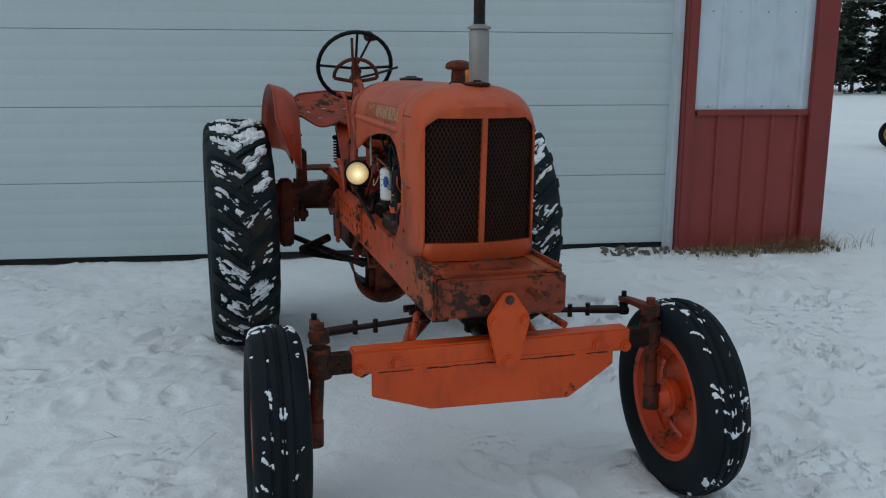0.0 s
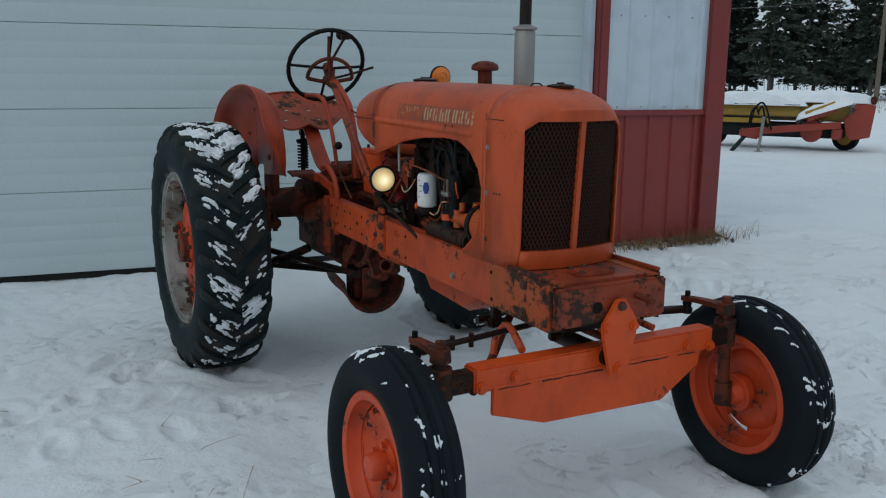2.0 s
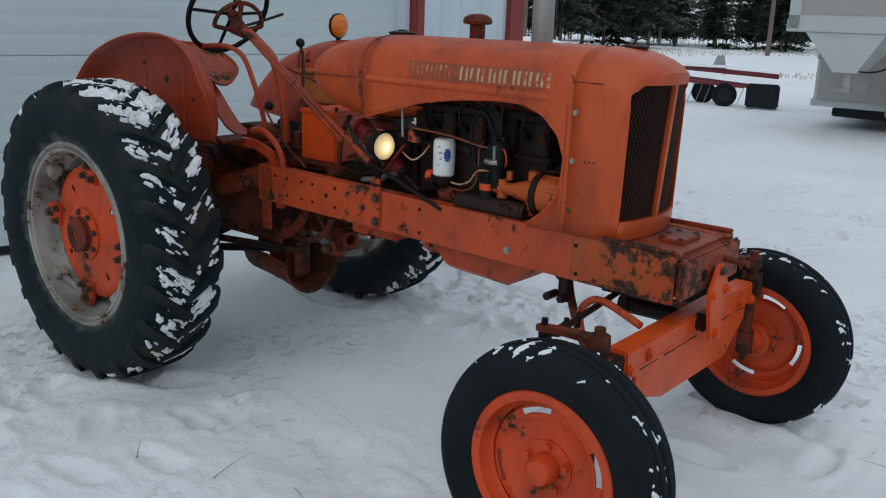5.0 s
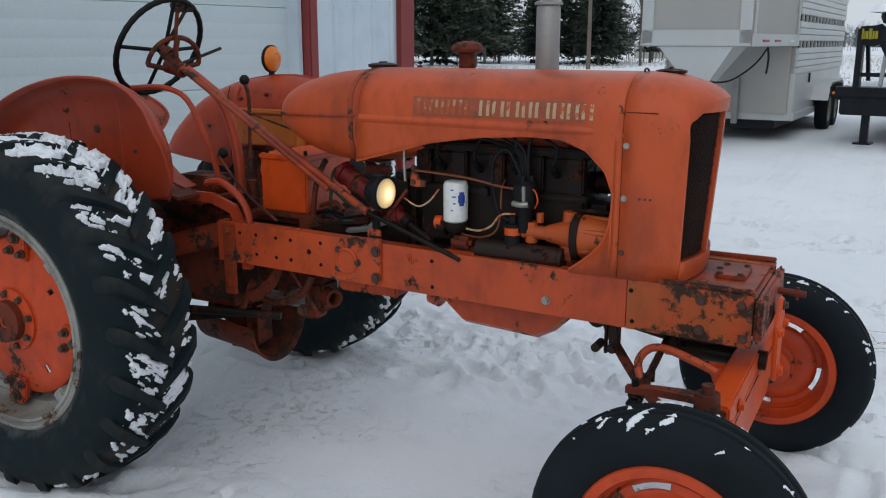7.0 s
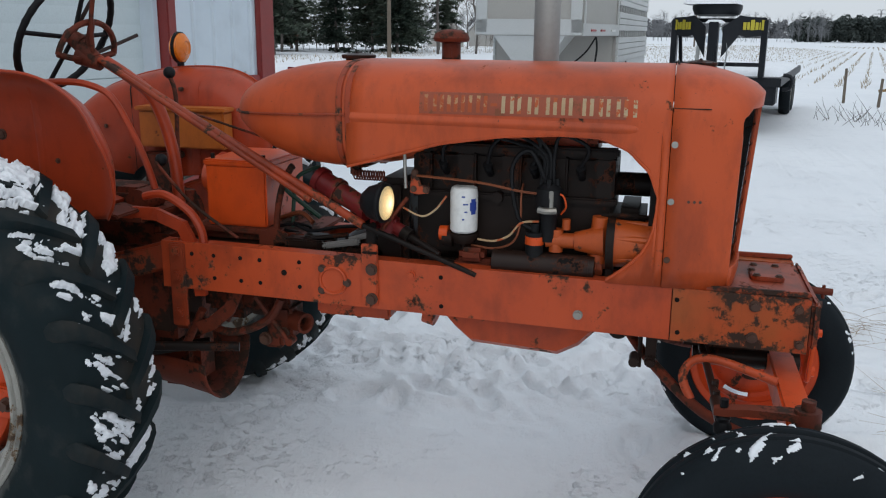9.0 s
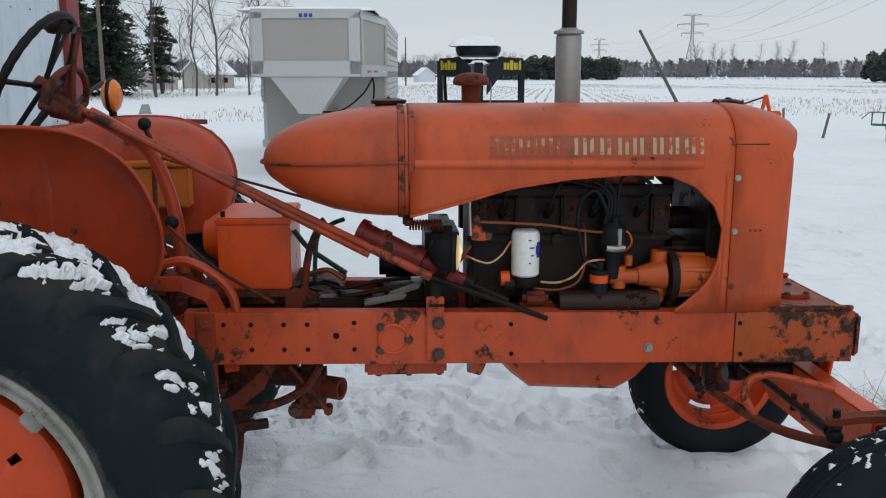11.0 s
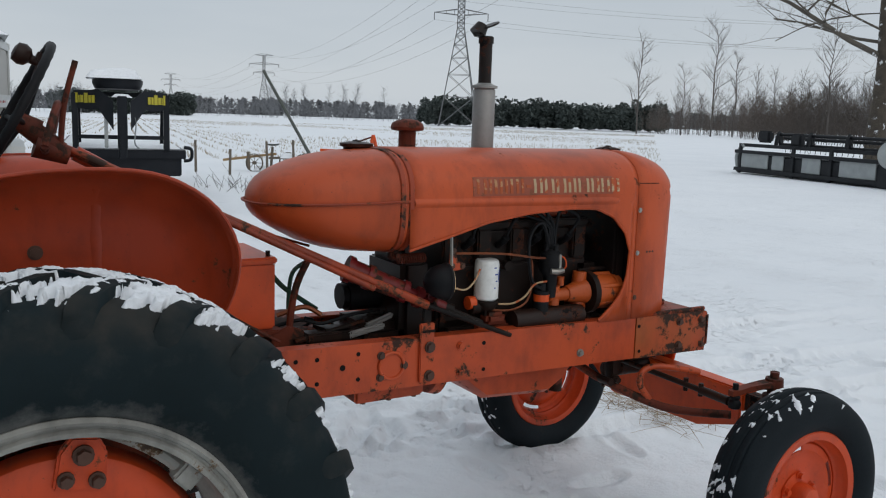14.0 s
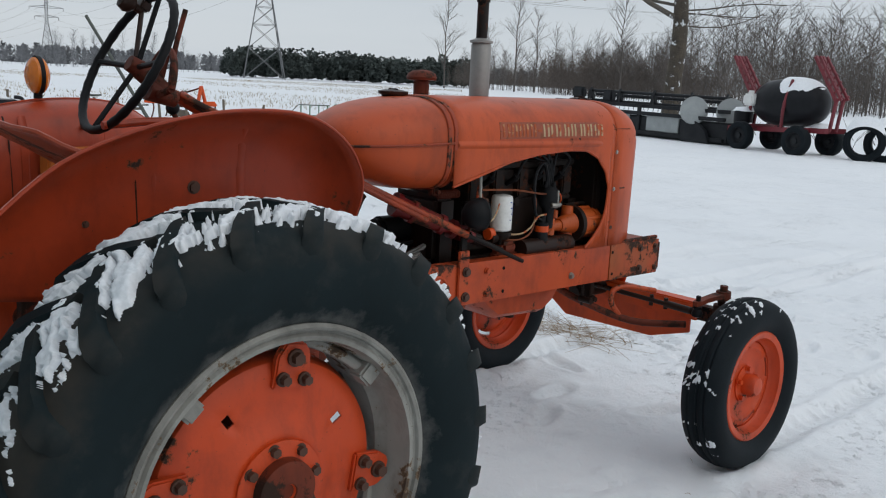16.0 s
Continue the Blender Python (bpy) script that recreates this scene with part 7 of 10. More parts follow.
def fender(s, x_in, x_out, dz=0.0):
    """A clam-shell fender: an inner plate that rolls outwards at its rim."""
    line = smooth_line([Vector((0, y, z + dz * max(0.0, (z - 1.0) / 0.41))) for y, z in FEND], 3)
    cy, cz = 0.08, 0.95
    rows = []
    for k, (f, t) in enumerate(((0.0, 0.0), (0.35, 0.0), (0.62, 0.0), (0.78, 0.06), (0.88, 0.20), (0.95, 0.45), (0.985, 0.72), (1.0, 1.0))):
        rows.append([Vector((x_in + (x_out - x_in) * t * (max(0.0, min(1.0, (p.z - 0.975) / 0.27)) ** 0.7 if p.y < -0.2 else 1.0), cy + (p.y - cy) * (0.12 + 0.88 * f), max(cz - 0.02, cz + (p.z - cz) * (0.12 + 0.88 * f)))) for p in line])
    bm = B()
    loft(bm, rows, closed=False)
    fe = part("fender", bm, M_FENDER, tractor, "rounded orange clam-shell rear fender", angle=60)
    sol = fe.modifiers.new("thickness", "SOLIDIFY")
    sol.thickness = 0.004
    bm = B()
    tube(bm, rows[-1], 0.0045, 7, 1)
    part("rolled_edge", bm, M_FENDER, fe)
    out = -1 if s < 0 else 1
    for yr, wide, deep in ((-0.142, 0.020, 0.006), (0.088, 0.012, 0.004)):
        bm = B()
        loft(bm, [[Vector((x_in + out * (dx - 0.002), yr - wide, z)), Vector((x_in + out * (dx + deep * 0.7), yr - wide * 0.5, z)), Vector((x_in + out * (dx + deep), yr, z)), Vector((x_in + out * (dx + deep * 0.7), yr + wide * 0.5, z)), Vector((x_in + out * (dx - 0.002), yr + wide, z))] for z, dx in ((1.0, 0.0), (1.2, 0.0), (1.28 + dz, 0.003), (1.33 + dz, 0.010), (1.365 + dz, 0.028))], closed=False)
        part("pressed_rib", bm, M_FENDER, fe, angle=60)
    # lap joint between the two sheets
    bm = B()
    tube(bm, [(x_in + out * dx, y, z) for y, z, dx in ((0.128, 0.98, 0.002), (0.130, 1.15, 0.002), (0.134, 1.28, 0.004), (0.138, 1.33 + dz, 0.012), (0.140, 1.362 + dz, 0.03))], 0.0028, 6, 3)
    part("lap_joint", bm, M_GREASE, fe, "dark lap joint between fender sheets")
    for y, z, r in ((-0.014, 1.221, 0.012), (0.057, 1.311 + dz, 0.006), (-0.092, 1.333 + dz, 0.006), (-0.2, 1.15, 0.006), (0.25, 1.15, 0.006), (-0.08, 1.05, 0.011)):
        bm = B()
        hexbolt(bm, (x_in + out * 0.003, y, z), (out, 0, 0), r, 0.008)
        hexbolt(bm, (x_in - out * 0.006, y, z), (-out, 0, 0), r, 0.008)
        part("fender_bolt", bm, M_BOLT, fe)
    bm = B()
    box(bm, (x_in - out * 0.03, 0.0, 0.93), (0.05, 0.12, 0.26), bevel=0.01)
    part("fender_bracket", bm, M_OLD, fe)


fender(-1, -0.375, -0.515)
fender(1, 0.50, 0.64, -0.03)


def fender_extras():
    bm = B()
    box(bm, (0.455, -0.13, 1.155), (0.075, 0.36, 0.14), bevel=0.006)
    tb = part("toolbox", bm, M_TOOL, tractor, "faded yellow-orange toolbox on the fender")
    bm = B()
    box(bm, (0.45, -0.13, 1.233), (0.09, 0.38, 0.016), bevel=0.004)
    part("toolbox_lid", bm, M_TOOL, tb)
    c = Vector((0.651, -0.008, 1.456))
    bm = B()
    for d in (-1, 1):
        lathe(bm, [(0.058, 0.004), (0.056, 0.014), (0.044, 0.024), (0.036, 0.026), (0.028, 0.031), (0.022, 0.028), (0.012, 0.033), (0.004, 0.033)], Matrix.Translation(c) @ spin_to((0, d, 0)), 28)
    al = part("warning_lamp", bm, M_AMBER, tractor, "round amber warning lamp on the fender")
    bm = B()
    rod(bm, c - Vector((0, 0.006, 0)), c + Vector((0, 0.006, 0)), 0.063, n=28)
    rod(bm, c - Vector((0, 0, 0.05)), c - Vector((0, 0, 0.085)), 0.014, n=12)
    part("lamp_ring", bm, M_BLACK, al, "black lamp ring and stem")


fender_extras()


# ---- the farmyard and fields beyond ----
def bearing(az, dist, z=None):
    """A place by compass bearing from the yard (0 is +y, 90 is +x)."""
    x, y = -2.45 + dist * math.sin(radians(az)), -0.5 + dist * math.cos(radians(az))
    return Vector((x, y, ground_z(x, y) if z is None else z))


def snow_slab(bm, c, s, seed=0, m=None, lumps=0.25):
    """A pillow of snow: a rounded slab with an uneven top."""
    q = Matrix.Translation(c) @ (m or Matrix())
    nx, ny = max(6, int(s[0] / 0.08)), max(6, int(s[1] / 0.08))
    nx, ny = min(nx, 40), min(ny, 40)
    gx, gy = np.meshgrid(np.linspace(-1, 1, nx), np.linspace(-1, 1, ny))
    edge = np.clip(1 - np.maximum(np.abs(gx) ** 6, np.abs(gy) ** 6), 0, 1) ** 0.5
    h = s[2] * edge * (1 + lumps * fractal(gx * s[0] * 1.5 + 7, gy * s[1] * 1.5, seed, 3))
    vs = [[bm.verts.new(q @ Vector((gx[j, i] * s[0] / 2, gy[j, i] * s[1] / 2, h[j, i]))) for i in range(nx)] for j in range(ny)]
    for j in range(ny - 1):
        for i in range(nx - 1):
            bm.faces.new((vs[j][i], vs[j][i + 1], vs[j + 1][i + 1], vs[j + 1][i]))


def beam(bm, a, b, w, h=None):
    """A square bar from a to b."""
    a, b = Vector(a), Vector(b)
    d = b - a
    box(bm, (a + b) / 2, (w, h or w, d.length), spin_to(d))


def road_wheel(name, parent, c, axis, r, w, m_rim=M_SILVER, label=""):
    """A small tyre on a rim, as a part."""
    bm = B()
    q = Matrix.Translation(c) @ spin_to(axis)
    lathe(bm, [(r * 0.58, -w * 0.42), (r * 0.75, -w * 0.5), (r * 0.93, -w * 0.46), (r, -w * 0.3), (r, w * 0.3), (r * 0.93, w * 0.46), (r * 0.75, w * 0.5), (r * 0.58, w * 0.42)], q, 28)
    t = part(name, bm, M_TYRE, parent, label or "black tyre on a steel rim")
    bm = B()
    lathe(bm, [(r * 0.60, w * 0.44), (r * 0.56, w * 0.36), (r * 0.5, w * 0.1), (r * 0.22, w * 0.16), (r * 0.2, w * 0.3), (r * 0.05, w * 0.3)], q, 22)
    lathe(bm, [(r * 0.60, -w * 0.44), (r * 0.5, -w * 0.1), (r * 0.05, -w * 0.1)], q, 22)
    part("rim", bm, m_rim, t)
    return t


# livestock trailer: x runs back from the nose, y across
def stock_trailer():
    at = Matrix.Translation((10.15, 0.12, 0)) @ pose(0, 0, 0, 0, 0, -2.7)
    tr = thing("livestock_trailer", "aluminium gooseneck livestock trailer with snow on its roof", "trailer", at)
    W, L, ZT, ZN, ZF = 1.02, 7.6, 2.42, 1.47, 0.32
    plan = [(0.0, -0.76), (2.1, -W), (L, -W), (L, W), (2.1, W), (0.0, 0.76)]
    nose = [(0.0, -0.76), (2.1, -W), (2.1, W), (0.0, 0.76)]
    body = [(2.1, -W), (L, -W), (L, W), (2.1, W)]
    bm = B()
    prism(bm, nose, ZT - ZN - 0.06, Matrix.Translation((0, 0, ZN)), 0.01)
    part("nose", bm, M_ALU2, tr, "dull aluminium nose panel")
    bm = B()
    prism(bm, body, 1.05 - ZF, Matrix.Translation((0, 0, ZF)), 0.01)
    part("lower_body", bm, M_ALU, tr)
    # one black box for the underframe and the dark shade beneath the trailer
    bm = B()
    box(bm, ((L + 2.2) / 2, 0, 0.24), (L - 2.3, 1.5, 0.15), bevel=0.02)
    part("underframe", bm, M_TBLACK, tr, "black underframe box, also painting the shade below the body")
    bm = B()
    box(bm, (L - 0.02, 0, (ZT + 1.05) / 2), (0.04, 2 * W, ZT - 1.05))
    part("tail_panel", bm, M_ALU2, tr)
    bm = B()
    box(bm, (2.14, 0, (ZT + 1.05) / 2), (0.04, 2 * W - 0.02, ZT - 1.05))
    part("bulkhead", bm, M_ALU2, tr)
    # slatted sides with air gaps
    z = 1.05
    k = 0
    while z < ZT - 0.14:
        gap = k in (4, 8)
        h = 0.10
        if gap:
            for s in (-1, 1):
                for j in range(14):
                    bm = B()
                    box(bm, (2.4 + 0.38 * j, s * W, z + h / 2), (0.06, 0.03, h))
                    part("gap_post", bm, M_ALU, tr)
                bm = B()
                # near-black strip that paints the shade seen through the gap
                box(bm, ((L + 2.1) / 2, s * (W - 0.05), z + h / 2), (L - 2.2, 0.02, h))
                part("gap_shadow", bm, M_HOLE, tr)
        else:
            for s in (-1, 1):
                bm = B()
                box(bm, ((L + 2.1) / 2, s * (W + 0.0), z + h / 2), (L - 2.1, 0.045, h - 0.008), bevel=0.008)
                part("side_slat", bm, M_ALU, tr)
        z += h
        k += 1
    bm = B()
    for s in (-1, 1):
        box(bm, ((L + 2.1) / 2, s * (W + 0.005), ZT - 0.07), (L - 2.1, 0.06, 0.10), bevel=0.01)
        box(bm, ((L + 2.1) / 2, s * (W + 0.01), ZF + 0.06), (L - 2.1, 0.05, 0.12), bevel=0.01)
    part("side_rail", bm, M_ALU, tr)
    # front face: frame, lighter corner strips and lower rail
    bm = B()
    box(bm, (-0.012, 0, ZN + 0.12), (0.03, 1.52, 0.22), bevel=0.006)
    box(bm, (-0.012, 0, ZT - 0.10), (0.03, 1.52, 0.09), bevel=0.006)
    box(bm, (-0.012, -0.68, (ZN + ZT) / 2), (0.03, 0.16, ZT - ZN - 0.08), bevel=0.006)
    box(bm, (-0.012, 0.68, (ZN + ZT) / 2), (0.03, 0.16, ZT - ZN - 0.08), bevel=0.006)
    part("front_frame", bm, M_ALU, tr)
    for s in (-1, 1):
        bm = B()
        d = Vector((2.1, s * (W - 0.76), 0))
        m = pose(0, 0, 0, 0, 0, math.degrees(math.atan2(d.y, d.x)))
        off = Vector((-0.002, s * 0.014, 0))
        for zc, hh in ((ZN + 0.09, 0.17), (ZT - 0.10, 0.09)):
            box(bm, Vector((1.05, s * (0.76 + W) / 2, zc)) + off, (d.length, 0.02, hh), m, bevel=0.004)
        for t in (0.04, 0.96):
            box(bm, Vector((2.1 * t, s * (0.76 + (W - 0.76) * t), (ZN + ZT) / 2)) + off, (0.05, 0.025, ZT - ZN - 0.08), m, bevel=0.004)
        part("corner_frame", bm, M_ALU, tr)
        for k2, t in enumerate((0.25, 0.5, 0.8)):
            bm = B()
            box(bm, Vector((2.1 * t, s * (0.76 + (W - 0.76) * t), ZN + 0.08)) + off * 2, (0.25, 0.02, 0.03), m, bevel=0.004)
            part("marker_light", bm, (M_RED, M_RED, M_WHITE)[k2], tr)
    bm = B()
    for x0, w in ((-0.10, 0.05), (-0.03, 0.05), (0.04, 0.05)):
        box(bm, (-0.03, x0 + 0.02, ZT - 0.10), (0.006, w, 0.05), bevel=0.002)
    part("maker_badge", bm, M_BLUE, tr, "small blue badge shape")
    # gooseneck: tapered throat below the nose and the coupler
    bm = B()
    loft(bm, [[Vector((x, -w, z)), Vector((x, w, z)), Vector((x + dd, w, z)), Vector((x + dd, -w, z))] for x, w, dd, z in ((0.03, 0.52, 0.9, ZN), (0.20, 0.20, 0.5, 1.02), (0.22, 0.16, 0.45, 0.95))])
    part("throat", bm, M_ALU, tr, "riveted aluminium throat")
    bm = B()
    box(bm, (2.06, 0, 0.95), (0.06, 1.9, 1.04), bevel=0.01)
    box(bm, (1.0, 0.0, 0.82), (0.25, 0.3, 0.28), bevel=0.02)
    part("front_bulkhead", bm, M_ALU2, tr)
    bm = B()
    rod(bm, (0.42, 0.0, 1.0), (0.42, 0.0, 0.72), 0.06, n=14)
    box(bm, (0.42, 0, 0.70), (0.2, 0.16, 0.05), bevel=0.01)
    part("coupler", bm, M_ALU2, tr)
    bm = B()
    box(bm, (1.96, -0.18, 0.62), (0.09, 0.09, 0.72), bevel=0.008)
    part("landing_leg", bm, M_GALV, tr)
    bm = B()
    tube(bm, [(0.45, -0.9, 1.46), (0.35, -0.75, 1.22), (0.25, -0.45, 1.0), (0.3, -0.1, 0.98), (0.4, 0.0, 1.02)], 0.012, 6, 6)
    tube(bm, [(0.45, -0.9, 1.46), (0.44, -0.92, 1.30), (0.46, -0.90, 1.10)], 0.014, 6, 5)
    part("light_cable", bm, M_BLACK, tr, "black cable hanging in a loop")
    for s in (-1, 1):
        for k2 in range(2):
            road_wheel("wheel", tr, (4.6 + 0.85 * k2, s * (W + 0.14), 0.36), (0, s, 0), 0.37, 0.22)
        bm = B()
        pts = [(3.95, 0.55), (4.1, 0.80), (4.35, 0.88), (5.7, 0.88), (5.95, 0.80), (6.1, 0.55), (6.05, 0.55), (5.9, 0.77), (5.68, 0.84), (4.37, 0.84), (4.13, 0.77), (4.0, 0.55)]
        prism(bm, [(a, c) for a, c in pts], 0.28, Matrix.Translation((0, s * W + (0.28 if s > 0 else 0.0), 0)) @ pose(0, 0, 0, 90, 0, 0))
        part("mudguard", bm, M_ALU, tr)
        bm = B()
        box(bm, (3.5, s * (W + 0.012), 0.95), (0.05, 0.03, 0.16), bevel=0.005)
        part("latch", bm, M_TBLACK, tr)
    bm = B()
    prism(bm, plan, 0.05, Matrix.Translation((0, 0, ZT - 0.06)))
    part("roof", bm, M_ALU, tr)
    bm = B()
    snow_slab(bm, (L / 2 + 0.0, 0, ZT - 0.03), (L - 0.1, 1.95, 0.10), 4)
    part("roof_snow", bm, M_SNOWCAP, tr, "rounded layer of snow", kind="stuff")


stock_trailer()


# flat-deck gooseneck trailer: x runs back from the neck
def deck_trailer():
    at = Matrix.Translation((12.0, -2.55, 0)) @ pose(0, 0, 0, 0, 0, -9.5) @ Matrix.Diagonal((1, 0.88, 1, 1))
    tr = thing("gooseneck_trailer", "black gooseneck flatbed trailer with yellow sign plates", "trailer", at)
    for s in (-1, 1):
        bm = B()
        box(bm, (0.0, s * 0.76, 1.30), (0.16, 0.10, 0.86), bevel=0.01)
        part("upright", bm, M_TBLACK, tr)
        bm = B()
        loft(bm, [[Vector((0.2, s * 0.68, 1.55)), Vector((0.26, s * 0.68, 1.55)), Vector((0.26, s * 0.74, 1.55)), Vector((0.2, s * 0.74, 1.55))], [Vector((0.5, s * 0.68, 0.95)), Vector((0.56, s * 0.68, 0.95)), Vector((0.56, s * 0.74, 0.95)), Vector((0.5, s * 0.74, 0.95))]])
        part("brace", bm, M_TBLACK, tr)
        # wing plate from the upright in to the neck
        a, b = Vector((0.0, s * 0.78, 0)), Vector((-0.55, s * 0.14, 0))
        d = b - a
        m = pose(0, 0, 0, 0, 0, math.degrees(math.atan2(d.y, d.x)))
        bm = B()
        loft(bm, [[Vector((p.x - 0.03, p.y, z0)), Vector((p.x + 0.03, p.y, z0)), Vector((p.x + 0.03, p.y, z1)), Vector((p.x - 0.03, p.y, z1))] for p, z0, z1 in ((a, 1.50, 1.76), (a + d * 0.45, 1.47, 1.77), (a + d * 0.62, 1.50, 1.79), (b, 1.18, 1.62))])
        wing = part("neck_wing", bm, M_TBLACK, tr)
        nrm = Vector((d.y, -d.x, 0)).normalized()
        if nrm.x > 0:
            nrm = -nrm
        x = 0.06
        for k, w in enumerate((0.065, 0.025, 0.06, 0.075, 0.05, 0.06)):
            bm = B()
            c = a + d.normalized() * (x + w / 2) + nrm * 0.034 + Vector((0, 0, 1.635 if k not in (0, 3) else 1.65))
            box(bm, c, (w, 0.006, 0.11 if k not in (0, 3) else 0.15), m)
            part("sign_bar", bm, M_YSIGN, wing, "yellow block lettering")
            x += w + 0.018
    bm = B()
    box(bm, (-0.60, 0, 1.30), (0.16, 0.16, 0.78), bevel=0.01)
    box(bm, (-0.60, 0, 1.0), (0.22, 0.10, 0.5), bevel=0.01)
    rod(bm, (-0.60, 0, 0.95), (-0.60, 0, 0.78), 0.07, n=14)
    part("coupler_post", bm, M_TBLACK, tr)
    bm = B()
    box(bm, (-0.45, 0.26, 1.3), (0.05, 0.06, 0.8), pose(0, 0, 0, 0, 20, 0), bevel=0.006)
    tube(bm, [(-0.55, -0.12, 1.6), (-0.5, -0.22, 1.3), (-0.45, -0.2, 1.0), (-0.4, -0.28, 0.9)], 0.012, 6, 5)
    part("breakaway_cable", bm, M_HEADG, tr)
    for z in (1.06, 1.45):
        bm = B()
        box(bm, (0.0, 0, z if z < 1.2 else 1.72), (0.07, 1.5, 0.06), bevel=0.006)
        part("cross_bar", bm, M_TBLACK, tr)
    bm = B()
    box(bm, (3.2, 0, 0.80), (6.4, 2.2, 0.14), bevel=0.01)
    box(bm, (0.30, 0, 0.62), (0.5, 2.05, 0.34), bevel=0.02)
    box(bm, (3.2, 0.5, 0.60), (6.2, 0.12, 0.26), bevel=0.01)
    box(bm, (3.2, -0.5, 0.60), (6.2, 0.12, 0.26), bevel=0.01)
    part("deck", bm, M_TBLACK, tr, "black steel deck frame")
    bm = B()
    snow_slab(bm, (3.4, 0, 0.86), (6.0, 2.14, 0.09), 9)
    part("deck_snow", bm, M_SNOWCAP, tr, "layer of snow on the deck", kind="stuff")
    for s in (-1, 1):
        bm = B()
        tube(bm, [(0.4, s * 1.10, 0.90), (0.4, s * 1.22, 0.88), (0.4, s * 1.25, 0.80), (0.4, s * 1.22, 0.70), (0.4, s * 1.10, 0.68)], 0.03, 8, 4)
        part("rub_rail", bm, M_TBLACK, tr)
        bm = B()
        box(bm, (0.25, s * 0.62, 0.40), (0.12, 0.12, 0.80), bevel=0.01)
        box(bm, (0.25, s * 0.62, 0.02), (0.28, 0.28, 0.03), bevel=0.004)
        part("jack_leg", bm, M_TBLACK, tr)
        for k in range(2):
            road_wheel("wheel", tr, (4.1 + 0.85 * k, s * 0.95, 0.38), (0, s, 0), 0.38, 0.24)
    bm = B()
    rod(bm, (0.02, 1.12, 0.78), (0.0, 1.12, 0.78), 0.025, n=12)
    part("side_marker", bm, M_AMBER, tr)
    # bin between the uprights, heaped with snow
    bm = B()
    lathe(bm, [(0.30, 0), (0.38, 0.02), (0.42, 0.10), (0.42, 0.16), (0.36, 0.18), (0.1, 0.18)], Matrix.Translation((-0.05, 0.05, 1.78)), 24)
    part("spare_tyre", bm, M_TBLACK, tr, "black bin standing on the neck")
    bm = B()
    snow_slab(bm, (-0.05, 0.12, 1.95), (0.95, 0.9, 0.13), 12)
    part("tyre_snow", bm, M_SNOWCAP, tr, "heap of snow", kind="stuff")
    bm = B()
    snow_slab(bm, (-0.5, 0.0, 1.67), (0.3, 0.34, 0.05), 13)
    part("neck_snow", bm, M_SNOWCAP, tr, kind="stuff")


deck_trailer()


